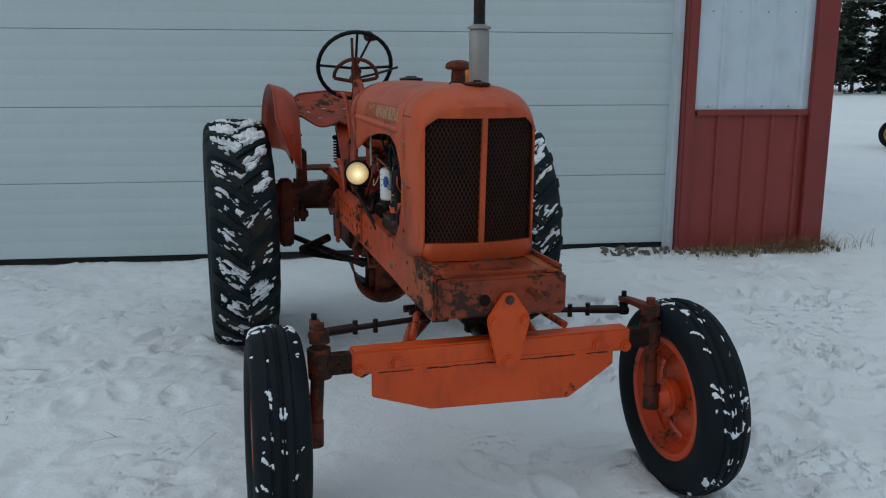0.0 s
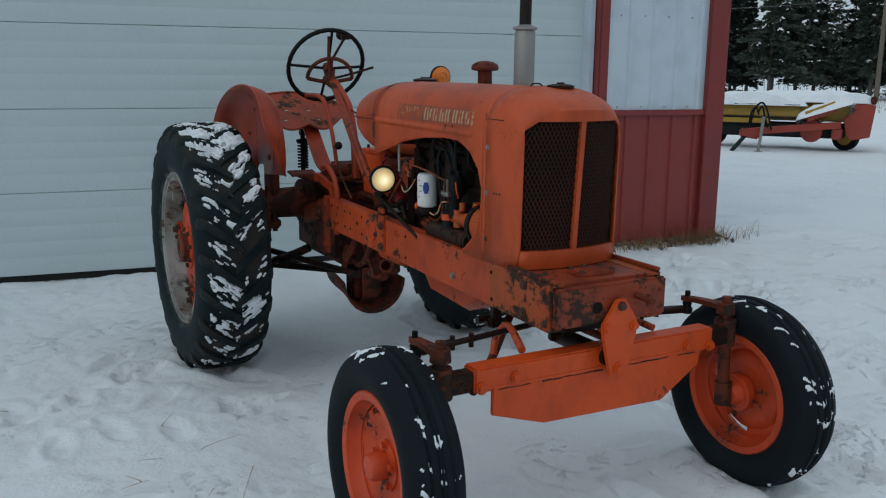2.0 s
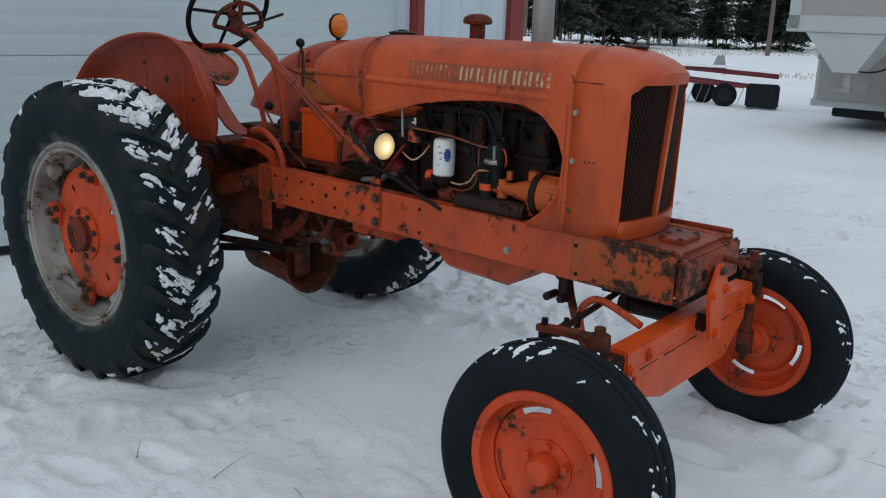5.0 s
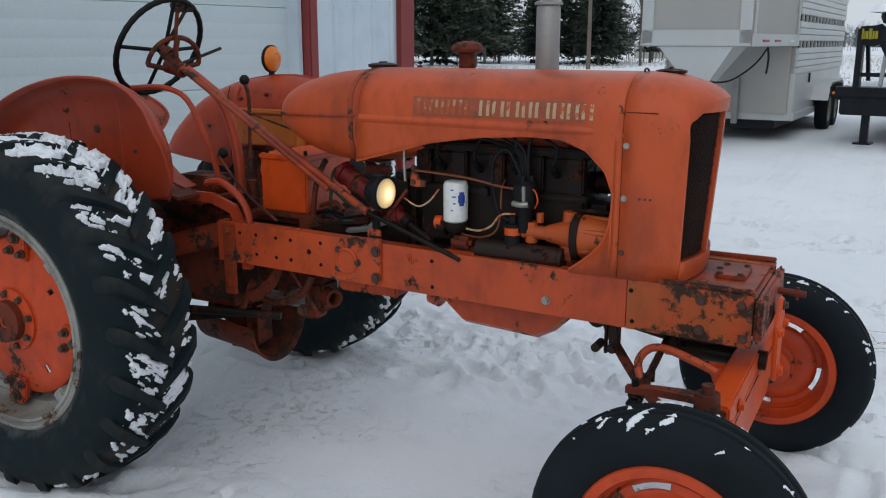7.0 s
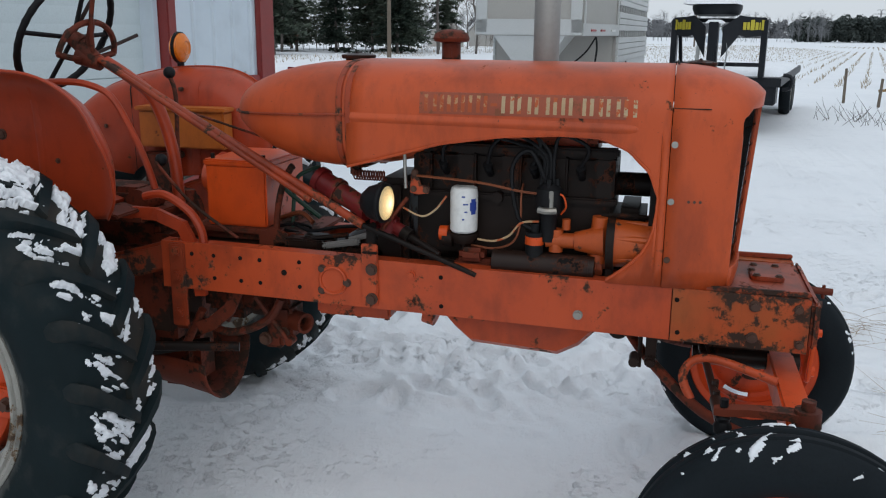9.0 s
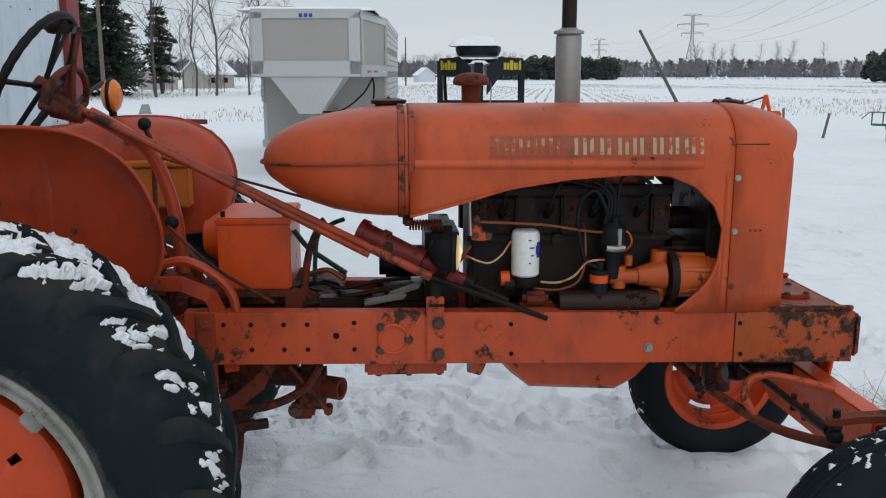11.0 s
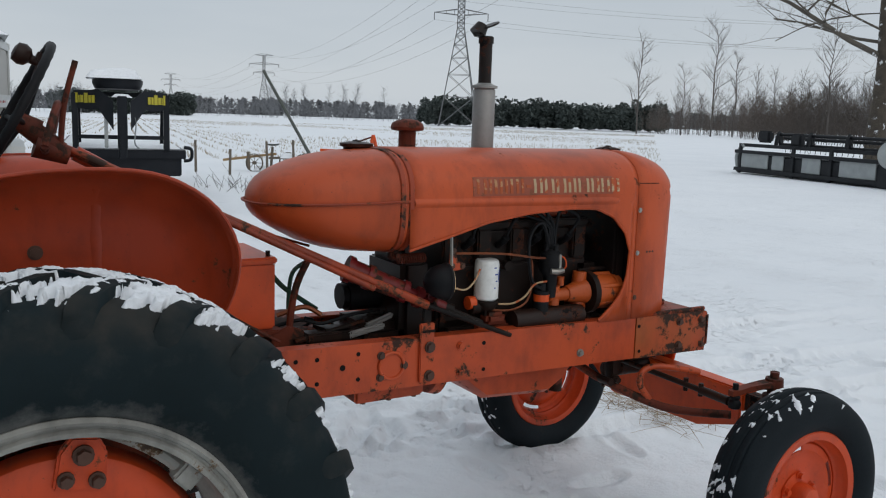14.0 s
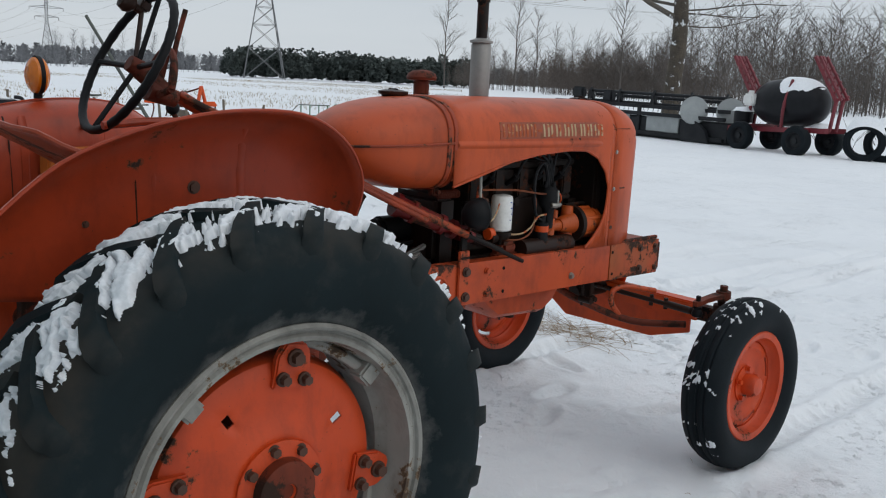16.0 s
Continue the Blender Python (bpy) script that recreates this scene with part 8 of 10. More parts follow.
def mower_conditioner():
    """The yellow and red hay mower behind the barn; x runs along it, y towards its drawbar."""
    at = Matrix.Translation((13.18, 6.69, 0)) @ pose(0, 0, 0, 0, 0, 126) @ Matrix.Diagonal((0.87, 1.0, 0.93, 1))
    h = thing("hay_mower", "yellow and red hay mower covered in snow", "hay mower", at)
    bm = B()
    prism(bm, [(-1.15, 0.55), (-0.12, 0.62), (-0.10, 0.90), (-0.30, 1.02), (-1.05, 1.05)], 2.8, Matrix.Translation((0.0, 0, 0)) @ Matrix(((0, 0, 1, 0), (1, 0, 0, 0), (0, 1, 0, 0), (0, 0, 0, 1))), 0.02)
    body = part("yellow_cover", bm, M_HAYY, h, "yellow sheet metal cover")
    bm = B()
    box(bm, (1.9, -0.08, 0.80), (1.8, 0.06, 0.25), pose(0, 0, 0, 8, 0, 0), bevel=0.02)
    part("front_panel", bm, M_HAYY, h, "yellow front panel")
    bm = B()
    box(bm, (2.2, 0.10, 0.60), (1.2, 0.05, 0.10), bevel=0.01)
    part("lower_strip", bm, M_HAYY, h)
    for z in (0.935, 0.67, 0.53):
        bm = B()
        box(bm, (1.9, 0.0, z), (1.8, 0.12, 0.03), bevel=0.006)
        part("dark_rail", bm, M_HEADB, h)
    # plain dark box that fills the underside
    bm = B()
    box(bm, (1.5, -0.5, 0.40), (2.9, 0.9, 0.28), bevel=0.04)
    part("cutter_bed", bm, M_HEADB, h, "dark box along the underside")
    bm = B()
    lathe(bm, [(0.05, -0.14), (0.22, -0.12), (0.24, 0.0), (0.22, 0.12), (0.05, 0.14)], Matrix.Translation((0.72, 0.1, 0.42)) @ spin_to((0, 1, 0)), 22)
    part("gear_housing", bm, M_HAYR, h)
    bm = B()
    prism(bm, [(0.10, 0.67), (-0.31, 1.0), (-0.53, 0.97), (-0.46, 0.32), (-0.11, 0.25), (0.0, 0.33)], 0.05, Matrix.Translation((0.0, 0.06, 0)) @ pose(0, 0, 0, 90, 0, 0), 0.01)
    part("end_shield", bm, M_HAYR, h, "red end shield")
    bm = B()
    box(bm, (-0.25, -0.55, 0.68), (0.36, 1.1, 0.60), bevel=0.04)
    part("end_housing", bm, M_HAYR, h)
    bm = B()
    box(bm, (-0.47, -0.1, 1.06), (0.12, 0.1, 0.16), bevel=0.015)
    part("reflector", bm, M_OLD, h)
    bm = B()
    beam(bm, (0.15, 0.15, 0.56), (2.0, 0.75, 0.40), 0.15, 0.13)
    box(bm, (1.95, 0.74, 0.36), (0.42, 0.16, 0.18), pose(0, 0, 0, 0, -8, 18), bevel=0.03)
    box(bm, (0.2, 0.1, 0.38), (0.22, 0.2, 0.24), bevel=0.03)
    part("drawbar", bm, M_HAYR, h, "red drawbar")
    bm = B()
    beam(bm, (0.85, 0.25, 0.74), (0.27, 0.2, 0.97), 0.10, 0.16)
    part("yellow_bar", bm, M_HAYY, h)
    bm = B()
    beam(bm, (0.82, 0.30, 0.67), (0.25, 0.25, 0.90), 0.06, 0.12)
    part("red_bar", bm, M_HAYR, h)
    road_wheel("wheel", h, (0.02, -0.45, 0.29), (0.35, 1, 0), 0.29, 0.22, M_HAYY)
    road_wheel("wheel", h, (2.9, -0.5, 0.29), (0, 1, 0), 0.29, 0.22, M_HAYY)
    bm = B()
    rod(bm, (2.0, 0.78, 0.36), (2.28, 0.95, 0.0), 0.045)
    part("hitch_foot", bm, M_HEADB, h)
    bm = B()
    rod(bm, (1.66, 0.85, 0.72), (1.72, 0.92, 0.0), 0.035)
    box(bm, (1.72, 0.92, 0.01), (0.18, 0.18, 0.02))
    part("jack_stand", bm, M_GALV, h, "grey jack stand")
    for pts in ([(1.95, 0.7, 0.5), (1.88, 0.75, 0.85), (1.74, 0.78, 1.0), (1.62, 0.78, 0.86), (1.5, 0.75, 0.45)], [(1.98, 0.7, 0.55), (1.94, 0.72, 0.8), (1.85, 0.75, 0.9), (1.78, 0.75, 0.75)], [(1.8, 0.75, 0.8), (1.72, 0.8, 0.93), (1.66, 0.8, 0.75), (1.58, 0.8, 0.5)]):
        bm = B()
        tube(bm, pts, 0.02, 6, 5)
        part("hydraulic_hose", bm, M_BLACK, h)
    bm = B()
    snow_slab(bm, (1.2, -0.65, 1.0), (3.4, 1.2, 0.20), 21)
    part("snow_cover", bm, M_SNOWCAP, h, "thick layer of snow", kind="stuff")
    bm = B()
    snow_slab(bm, (1.85, -0.10, 0.92), (2.0, 0.34, 0.15), 24, None, 0.6)
    part("snow_ridge", bm, M_SNOWCAP, h, kind="stuff")
    bm = B()
    snow_slab(bm, (0.45, 0.08, 0.72), (1.2, 0.6, 0.22), 22, pose(0, 0, 0, 20, 18, 0))
    part("snow_drift", bm, M_SNOWCAP, h, kind="stuff")


mower_conditioner()


def hay_rake():
    at = Matrix.Translation((13.9, 4.9, 0)) @ pose(0, 0, 0, 0, 0, -72)
    r = thing("hay_rake", "maroon hay rake with tines, dusted with snow", "hay rake", at)
    for a, b, w in (((-0.75, -0.2, 0.16), (0.5, 0.0, 0.66), 0.07), ((-0.6, 0.15, 0.76), (2.6, 0.15, 0.60), 0.09), ((0.0, 0.2, 0.55), (2.4, 0.3, 0.36), 0.08), ((-0.3, 0.1, 0.5), (2.0, -0.25, 0.40), 0.06)):
        bm = B()
        beam(bm, a, b, w)
        part("frame_bar", bm, M_RAKER, r)
    bm = B()
    beam(bm, (-0.35, -0.15, 0.34), (-0.35, -0.15, 0.68), 0.06)
    beam(bm, (-0.55, -0.15, 0.60), (0.1, 0.0, 0.72), 0.06)
    part("dark_bracket", bm, M_TBLACK, r)
    bm = B()
    rod(bm, (-0.72, -0.15, 0.60), (-0.58, -0.15, 0.62), 0.09, n=14)
    part("drum", bm, M_TBLACK, r)
    for x, y in ((0.55, -0.1), (1.2, 0.4), (1.65, -0.2)):
        road_wheel("wheel", r, (x, y, 0.22), (0, 1, 0), 0.23, 0.14, M_TBLACK)
    for k in range(16):
        bm = B()
        tube(bm, [(-0.1 + 0.16 * k, 0.32, 0.55 - 0.008 * k), (-0.12 + 0.16 * k, 0.30, 0.3), (-0.2 + 0.16 * k, 0.22, 0.03)], 0.008, 5, 4)
        part("tine", bm, M_HEADG, r)
    bm = B()
    beam(bm, (0.5, -0.25, 0.72), (0.45, -0.3, -0.02), 0.05)
    part("jack_stand", bm, M_TBLACK, r)
    bm = B()
    prism(bm, [(1.30, 0.64), (1.62, 0.62), (1.55, 0.95), (1.42, 0.95)], 0.03, Matrix.Translation((0, 0.2, 0)) @ pose(0, 0, 0, 90, 0, 0))
    part("warning_flag", bm, M_HEADG, r, "grey triangular plate")
    bm = B()
    box(bm, (2.35, -0.3, 0.25), (0.6, 0.3, 0.44), bevel=0.03)
    part("gear_box", bm, M_TBLACK, r)
    bm = B()
    tube(bm, [(0.2, 0, 0.68), (0.4, -0.05, 0.78), (0.5, -0.05, 0.7)], 0.05, 8, 4)
    box(bm, (0.35, 0.0, 0.70), (0.4, 0.3, 0.16), bevel=0.03)
    part("hitch_hub", bm, M_TBLACK, r)
    bm = B()
    snow_slab(bm, (1.0, 0.12, 0.72), (1.4, 0.14, 0.06), 31)
    snow_slab(bm, (1.2, 0.4, 0.38), (0.5, 0.28, 0.1), 32)
    snow_slab(bm, (0.35, 0, 0.78), (0.35, 0.28, 0.05), 33)
    part("snow_patch", bm, M_SNOWCAP, r, kind="stuff")


hay_rake()


def combine_header():
    """The grain header on the snow; x along it."""
    at = Matrix.Translation((18.8, -24.75, ground_z(15, -25) - 0.02)) @ pose(0, 0, 0, 0, 0, -14) @ Matrix.Diagonal((-1.22, 1.22, 1.25, 1))
    h = thing("combine_header", "black combine grain header lying on the snow", "combine header", at)
    L = 7.0
    bm = B()
    box(bm, (L / 2, 0.0, 0.30), (L, 0.5, 0.5), bevel=0.03)
    part("back_frame", bm, M_HEADB, h)
    for x, w in ((0.9, 1.2), (1.9, 0.5), (3.2, 0.7), (4.8, 1.2)):
        bm = B()
        box(bm, (x, 0.26, 0.40), (w, 0.03, 0.42), bevel=0.02)
        part("grey_panel", bm, M_HEADG, h, "grey sheet panel")
    for x in (0.25, 2.5, 3.9, 5.6):
        bm = B()
        box(bm, (x, 0.27, 0.42), (0.12, 0.06, 0.78), bevel=0.01)
        part("frame_post", bm, M_HEADB, h)
    for z, y in ((0.80, 0.15), (0.62, 0.28), (0.14, 0.28)):
        bm = B()
        beam(bm, (0.05, y, z), (L - 0.1, y, z), 0.09)
        part("frame_beam", bm, M_HEADB, h)
    bm = B()
    tube(bm, [(0.15, 0.24, 0.15), (0.05, 0.24, 0.5), (0.3, 0.24, 0.8)], 0.06, 8)
    part("end_rail", bm, M_HEADG, h)
    # reel
    for z, y in ((1.12, -0.5), (1.02, -0.75), (0.85, -0.6)):
        bm = B()
        rod(bm, (0.8, y, z), (6.3, y, z - 0.02), 0.045, n=8)
        part("reel_bar", bm, M_HEADB, h)
        for k in range(26):
            bm = B()
            rod(bm, (1.1 + 0.2 * k, y, z), (1.1 + 0.2 * k, y + 0.03, z - 0.2), 0.008, n=5)
            part("reel_tine", bm, M_HEADB, h)
    for x in (0.9, 2.2, 3.6, 5.0, 6.2):
        bm = B()
        prism(bm, [(-0.30, 0.0), (-0.2, 0.34), (0.0, 0.46), (0.16, 0.34), (0.28, 0.0), (0.1, 0.05), (0.0, 0.28), (-0.12, 0.05)], 0.05, Matrix.Translation((x, -0.45, 0.75)) @ pose(0, 0, 0, 90, 0, 60))
        part("reel_spider", bm, M_HEADB, h)
    for x, z, w in ((0.95, 1.05, 0.5), (2.3, 1.0, 0.4)):
        bm = B()
        box(bm, (x, 0.0, z), (w, 0.2, 0.32), bevel=0.05)
        part("drive_cover", bm, M_HEADB, h)
    for k, (x, y) in enumerate(((5.95, 0.2), (6.75, -0.2))):
        bm = B()
        rod(bm, (x - 0.03, y + 0.12, 0.78), (x + 0.03, y + 0.18, 0.80), 0.33, n=28)
        part("end_disc", bm, M_HEADG, h, "round grey end shield")
        bm = B()
        prism(bm, [(-0.45, 0.0), (0.5, 0.0), (0.35, 0.3), (-0.2, 0.62), (-0.45, 0.62)], 0.10, Matrix.Translation((x + 0.1, y + 0.2, 0.05)) @ pose(0, 0, 0, 90, 0, 0), 0.01)
        part("divider", bm, M_HEADB, h)
    bm = B()
    rod(bm, (5.55, 0.30, 0.72), (5.55, 0.34, 0.72), 0.06, n=12)
    part("amber_marker", bm, M_AMBER, h)
    bm = B()
    snow_slab(bm, (2.8, 0.05, 0.56), (4.6, 0.4, 0.07), 41)
    part("snow_layer", bm, M_SNOWCAP, h, kind="stuff")


combine_header()


def sprayer():
    at = Matrix.Translation((8.9, -22.2, ground_z(7.7, -22.3))) @ pose(0, 0, 0, 0, 0, -14) @ Matrix.Diagonal((-1.1, 1.1, 1.08, 1))
    s = thing("field_sprayer", "red trailed sprayer with a black tank and folded booms", "sprayer", at)
    bm = B()
    prof = [(0.05, -0.97), (0.25, -0.93), (0.42, -0.82), (0.53, -0.62), (0.58, -0.3), (0.59, 0.0), (0.58, 0.3), (0.53, 0.62), (0.42, 0.82), (0.25, 0.93), (0.05, 0.97)]
    lathe(bm, prof, Matrix.Translation((0.2, 0, 1.22)) @ spin_to((1, 0, 0)), 32)
    part("tank", bm, M_TANKB, s, "black plastic tank")
    bm = B()
    for y in (-0.4, 0.4):
        beam(bm, (-1.7, y * 0.3, 0.48), (1.6, y, 0.62), 0.12)
    beam(bm, (-0.6, -0.5, 0.6), (-0.6, 0.5, 0.6), 0.1)
    beam(bm, (1.1, -0.6, 0.6), (1.1, 0.6, 0.6), 0.1)
    beam(bm, (-2.1, 0, 0.42), (-1.4, 0, 0.52), 0.12)
    part("frame", bm, M_RAKER, s)
    for y in (-0.58, 0.58):
        bm = B()
        tube(bm, [(0.45, y, 0.62), (0.48, y * 1.02, 1.2), (0.45, y * 0.6, 1.78)], 0.04, 6, 4)
        part("tank_strap", bm, M_RAKER, s)
    for x in (-0.75, 0.95):
        for y in (-0.6, 0.6):
            road_wheel("wheel", s, (x, y, 0.34), (0, 1, 0), 0.36, 0.26, M_HEADB)
    # folded booms: open lattice arms that stand up
    for x0, d in ((-1.0, -1), (1.45, -1)):
        bm = B()
        for y in (-0.12, 0.12):
            beam(bm, (x0, y, 0.6), (x0 + 0.1, y, 1.4), 0.06)
            beam(bm, (x0 + 0.1, y, 1.3), (x0 - 0.62, y, 2.35), 0.07)
            beam(bm, (x0 + 0.22, y, 1.35), (x0 - 0.50, y, 2.35), 0.05)
            for k in range(6):
                t = k / 6
                beam(bm, (x0 + 0.1 - 0.72 * t, y, 1.3 + 1.05 * t), (x0 + 0.3 - 0.75 * (t + 0.1), y, 1.35 + 1.0 * (t + 0.1)), 0.035)
        beam(bm, (x0 - 0.6, -0.12, 2.3), (x0 - 0.6, 0.12, 2.3), 0.05)
        part("boom", bm, M_RAKER, s, "folded dark red boom")
    bm = B()
    box(bm, (-0.62, 0.5, 1.25), (0.34, 0.26, 0.30), bevel=0.05)
    rod(bm, (-0.62, 0.5, 1.38), (-0.62, 0.5, 1.48), 0.07)
    part("rinse_tank", bm, M_WHITE, s, "white rinse tank")
    bm = B()
    rod(bm, (-1.15, 0.1, 0.65), (-1.15, 0.1, 0.95), 0.24, n=16)
    part("foam_drum", bm, M_TANKB, s)
    bm = B()
    beam(bm, (-1.85, -0.25, 0.0), (-1.85, -0.25, 1.0), 0.06)
    beam(bm, (-2.15, 0, 0.1), (-2.1, 0, 0.45), 0.08)
    part("jack", bm, M_RAKER, s)
    bm = B()
    rows = []
    for i in range(13):
        u = i / 12
        r = 0.59 * (1 - (abs(-0.05 + 1.0 * u) / 0.99) ** 3.2) ** 0.5
        span = 1.15 * math.sin(math.pi * (0.12 + 0.80 * u)) ** 0.5 * (1 + 0.15 * math.sin(9 * u))
        rows.append([Vector((0.12 + 1.0 * u, (r + 0.06 * math.cos(1.5 * t) ** 0.5 - 0.01) * math.sin(span * t), 1.22 + (r + 0.06 * math.cos(1.5 * t) ** 0.5 - 0.01) * math.cos(span * t))) for t in np.linspace(-1, 1, 13)])
    loft(bm, rows, closed=False)
    snow_slab(bm, (-1.15, 0.1, 0.94), (0.5, 0.46, 0.12), 52)
    snow_slab(bm, (0.9, -0.2, 0.66), (0.7, 0.6, 0.10), 53)
    part("snow_cover", bm, M_SNOWCAP, s, kind="stuff")


sprayer()


def loose_tyre(x, y, yaw, r=0.50):
    t = thing("loose_tyre", "old black tyre standing in the snow, snow on top", "tyre", Matrix.Translation((x, y, ground_z(x, y) - 0.04)) @ pose(0, 0, 0, 0, 0, yaw), group="old tyres")
    bm = B()
    prof = [(r * 0.62, -0.12), (r * 0.75, -0.17), (r * 0.95, -0.15), (r, -0.08), (r, 0.08), (r * 0.95, 0.15), (r * 0.75, 0.17), (r * 0.62, 0.12), (r * 0.66, 0.0)]
    lathe(bm, prof, Matrix.Translation((0, 0, r)) @ spin_to((0, 1, 0)), 32, close=True)
    part("tyre", bm, M_TYRE, t)
    bm = B()
    rows = []
    for a in np.linspace(-1.0, 1.0, 15):
        k = r + 0.14 * math.cos(a * 1.4)
        rows.append([Vector((k * math.sin(a) * (r / k if abs(v) > 0.16 else 1), v, r + (k if abs(v) < 0.16 else r * 0.78) * math.cos(a))) for v in (-0.20, -0.1, 0.0, 0.1, 0.20)])
    loft(bm, rows, closed=False)
    part("tyre_snow", bm, M_SNOWCAP, t, kind="stuff")


for x, y, yaw in ((6.45, -21.6, 20), (6.05, -21.9, 14), (5.2, -22.3, 35)):
    loose_tyre(x, y, yaw)


def green_implement():
    x, y = 16.75, -12.45
    at = Matrix.Translation((x, y, ground_z(x, y))) @ pose(0, 0, 0, 0, 0, -121.3)
    g = thing("green_cultivator", "low green toolbar frame standing in snow", "cultivator", at)
    bm = B()
    beam(bm, (-0.50, 0, 0.66), (0.30, 0, 0.66), 0.025)
    part("top_rail", bm, M_GREYP, g)
    bm = B()
    beam(bm, (-0.42, 0, 0.38), (0.42, 0, 0.37), 0.05)
    part("toolbar", bm, M_GREENP, g)
    bm = B()
    beam(bm, (-0.50, 0, 0.66), (-0.66, 0, 0.50), 0.02)
    part("end_stay", bm, M_GREYP, g)
    for k in range(4):
        bm = B()
        beam(bm, (-0.44 + 0.23 * k, 0, 0.66), (-0.44 + 0.23 * k, 0, 0.36), 0.028)
        part("upright", bm, M_GREENP, g)
    for px, m in ((0.10, M_BLUE), (0.40, M_GREENP), (-0.1, M_GREENP)):
        bm = B()
        beam(bm, (px, 0, 0.38), (px + 0.02, 0.05, -0.02), 0.06)
        box(bm, (px, 0, 0.32), (0.10, 0.09, 0.10), bevel=0.01)
        part("shank", bm, m, g)
    bm = B()
    prism(bm, [(0.36, 0.20), (0.58, 0.22), (0.60, 0.45), (0.56, 0.70), (0.42, 0.70), (0.44, 0.42)], 0.28, Matrix.Translation((0, 0.14, 0)) @ pose(0, 0, 0, 90, 0, 0), 0.015)
    part("hitch_mast", bm, M_GREENP, g, "green hitch mast")
    bm = B()
    beam(bm, (0.5, 0, 0.36), (0.68, 0, 0.40), 0.05)
    part("hitch_pin", bm, M_GREENP, g)


green_implement()


def old_plough():
    """An old horse-drawn implement with a spoked wheel, half buried."""
    p0 = bearing(107.7, 23.0)
    g = thing("old_implement", "rusty antique farm implement with spoked iron wheels, snowed over", "farm implement", Matrix.Translation(p0) @ pose(0, 0, 0, 0, 0, -108))
    for c, R in (((-0.26, 0.0, 0.22), 0.24), ((0.62, 0.3, 0.24), 0.26)):
        bm = B()
        q = Matrix.Translation(c) @ spin_to((0.5, 1, 0))
        lathe(bm, [(R, -0.025), (R, 0.025), (R - 0.02, 0.025), (R - 0.02, -0.025)], q, 28, close=True)
        wheel = part("spoked_wheel", bm, M_WOODP, g, "iron spoked wheel")
        for k in range(8):
            a = 2 * math.pi * k / 8
            bm = B()
            rod(bm, q @ Vector((0.03 * math.cos(a), 0.03 * math.sin(a), 0)), q @ Vector((R * math.cos(a), R * math.sin(a), 0)), 0.008, n=5)
            part("spoke", bm, M_WOODP, wheel)
        bm = B()
        rod(bm, q @ Vector((0, 0, -0.06)), q @ Vector((0, 0, 0.06)), 0.04, n=12)
        part("wheel_hub", bm, M_WOODP, wheel)
    bm = B()
    beam(bm, (-1.05, 0, 0.28), (0.30, 0.1, 0.46), 0.06)
    part("tongue", bm, M_STRAW, g, "weathered wooden tongue")
    bm = B()
    beam(bm, (-0.40, 0.0, 0.05), (-0.42, 0.05, 0.50), 0.06)
    beam(bm, (0.16, 0.05, 0.10), (0.20, 0.1, 0.64), 0.05)
    beam(bm, (0.1, -0.2, 0.36), (1.35, 0.1, 0.40), 0.06)
    beam(bm, (0.30, 0.2, 0.12), (0.95, 0.2, 0.44), 0.045)
    for x in (0.42, 0.58, 0.74, 0.9):
        tube(bm, [(x, 0.0, 0.40), (x + 0.07, 0.0, 0.30), (x + 0.05, 0.0, 0.14), (x - 0.03, 0.0, 0.02)], 0.014, 6, 3)
    part("frame", bm, M_WOODP, g)
    bm = B()
    for x0, w in ((0.95, 0.5), (1.0, 0.42)):
        beam(bm, (x0, -0.1, 0.47), (x0 + w, -0.05, 0.50), 0.035)
    part("grey_slat", bm, M_GREYP, g)
    bm = B()
    lathe(bm, [(0.03, 0), (0.15, 0.02), (0.18, 0.055), (0.175, 0.06), (0.14, 0.03), (0.02, 0.012)], Matrix.Translation((0.20, 0.1, 0.66)), 18)
    part("iron_seat", bm, M_GREYP, g, "round iron seat dusted with snow")
    bm = B()
    for c, sz in (((0.0, 0.1, 0.02), (0.6, 0.4, 0.12)), ((0.62, 0.0, 0.36), (0.5, 0.4, 0.13)), ((0.85, -0.2, 0.20), (0.5, 0.4, 0.16)), ((0.20, 0.1, 0.70), (0.26, 0.26, 0.05))):
        snow_slab(bm, c, sz, int(c[0] * 100 + 70))
    part("snow_heap", bm, M_SNOWCAP, g, kind="stuff")


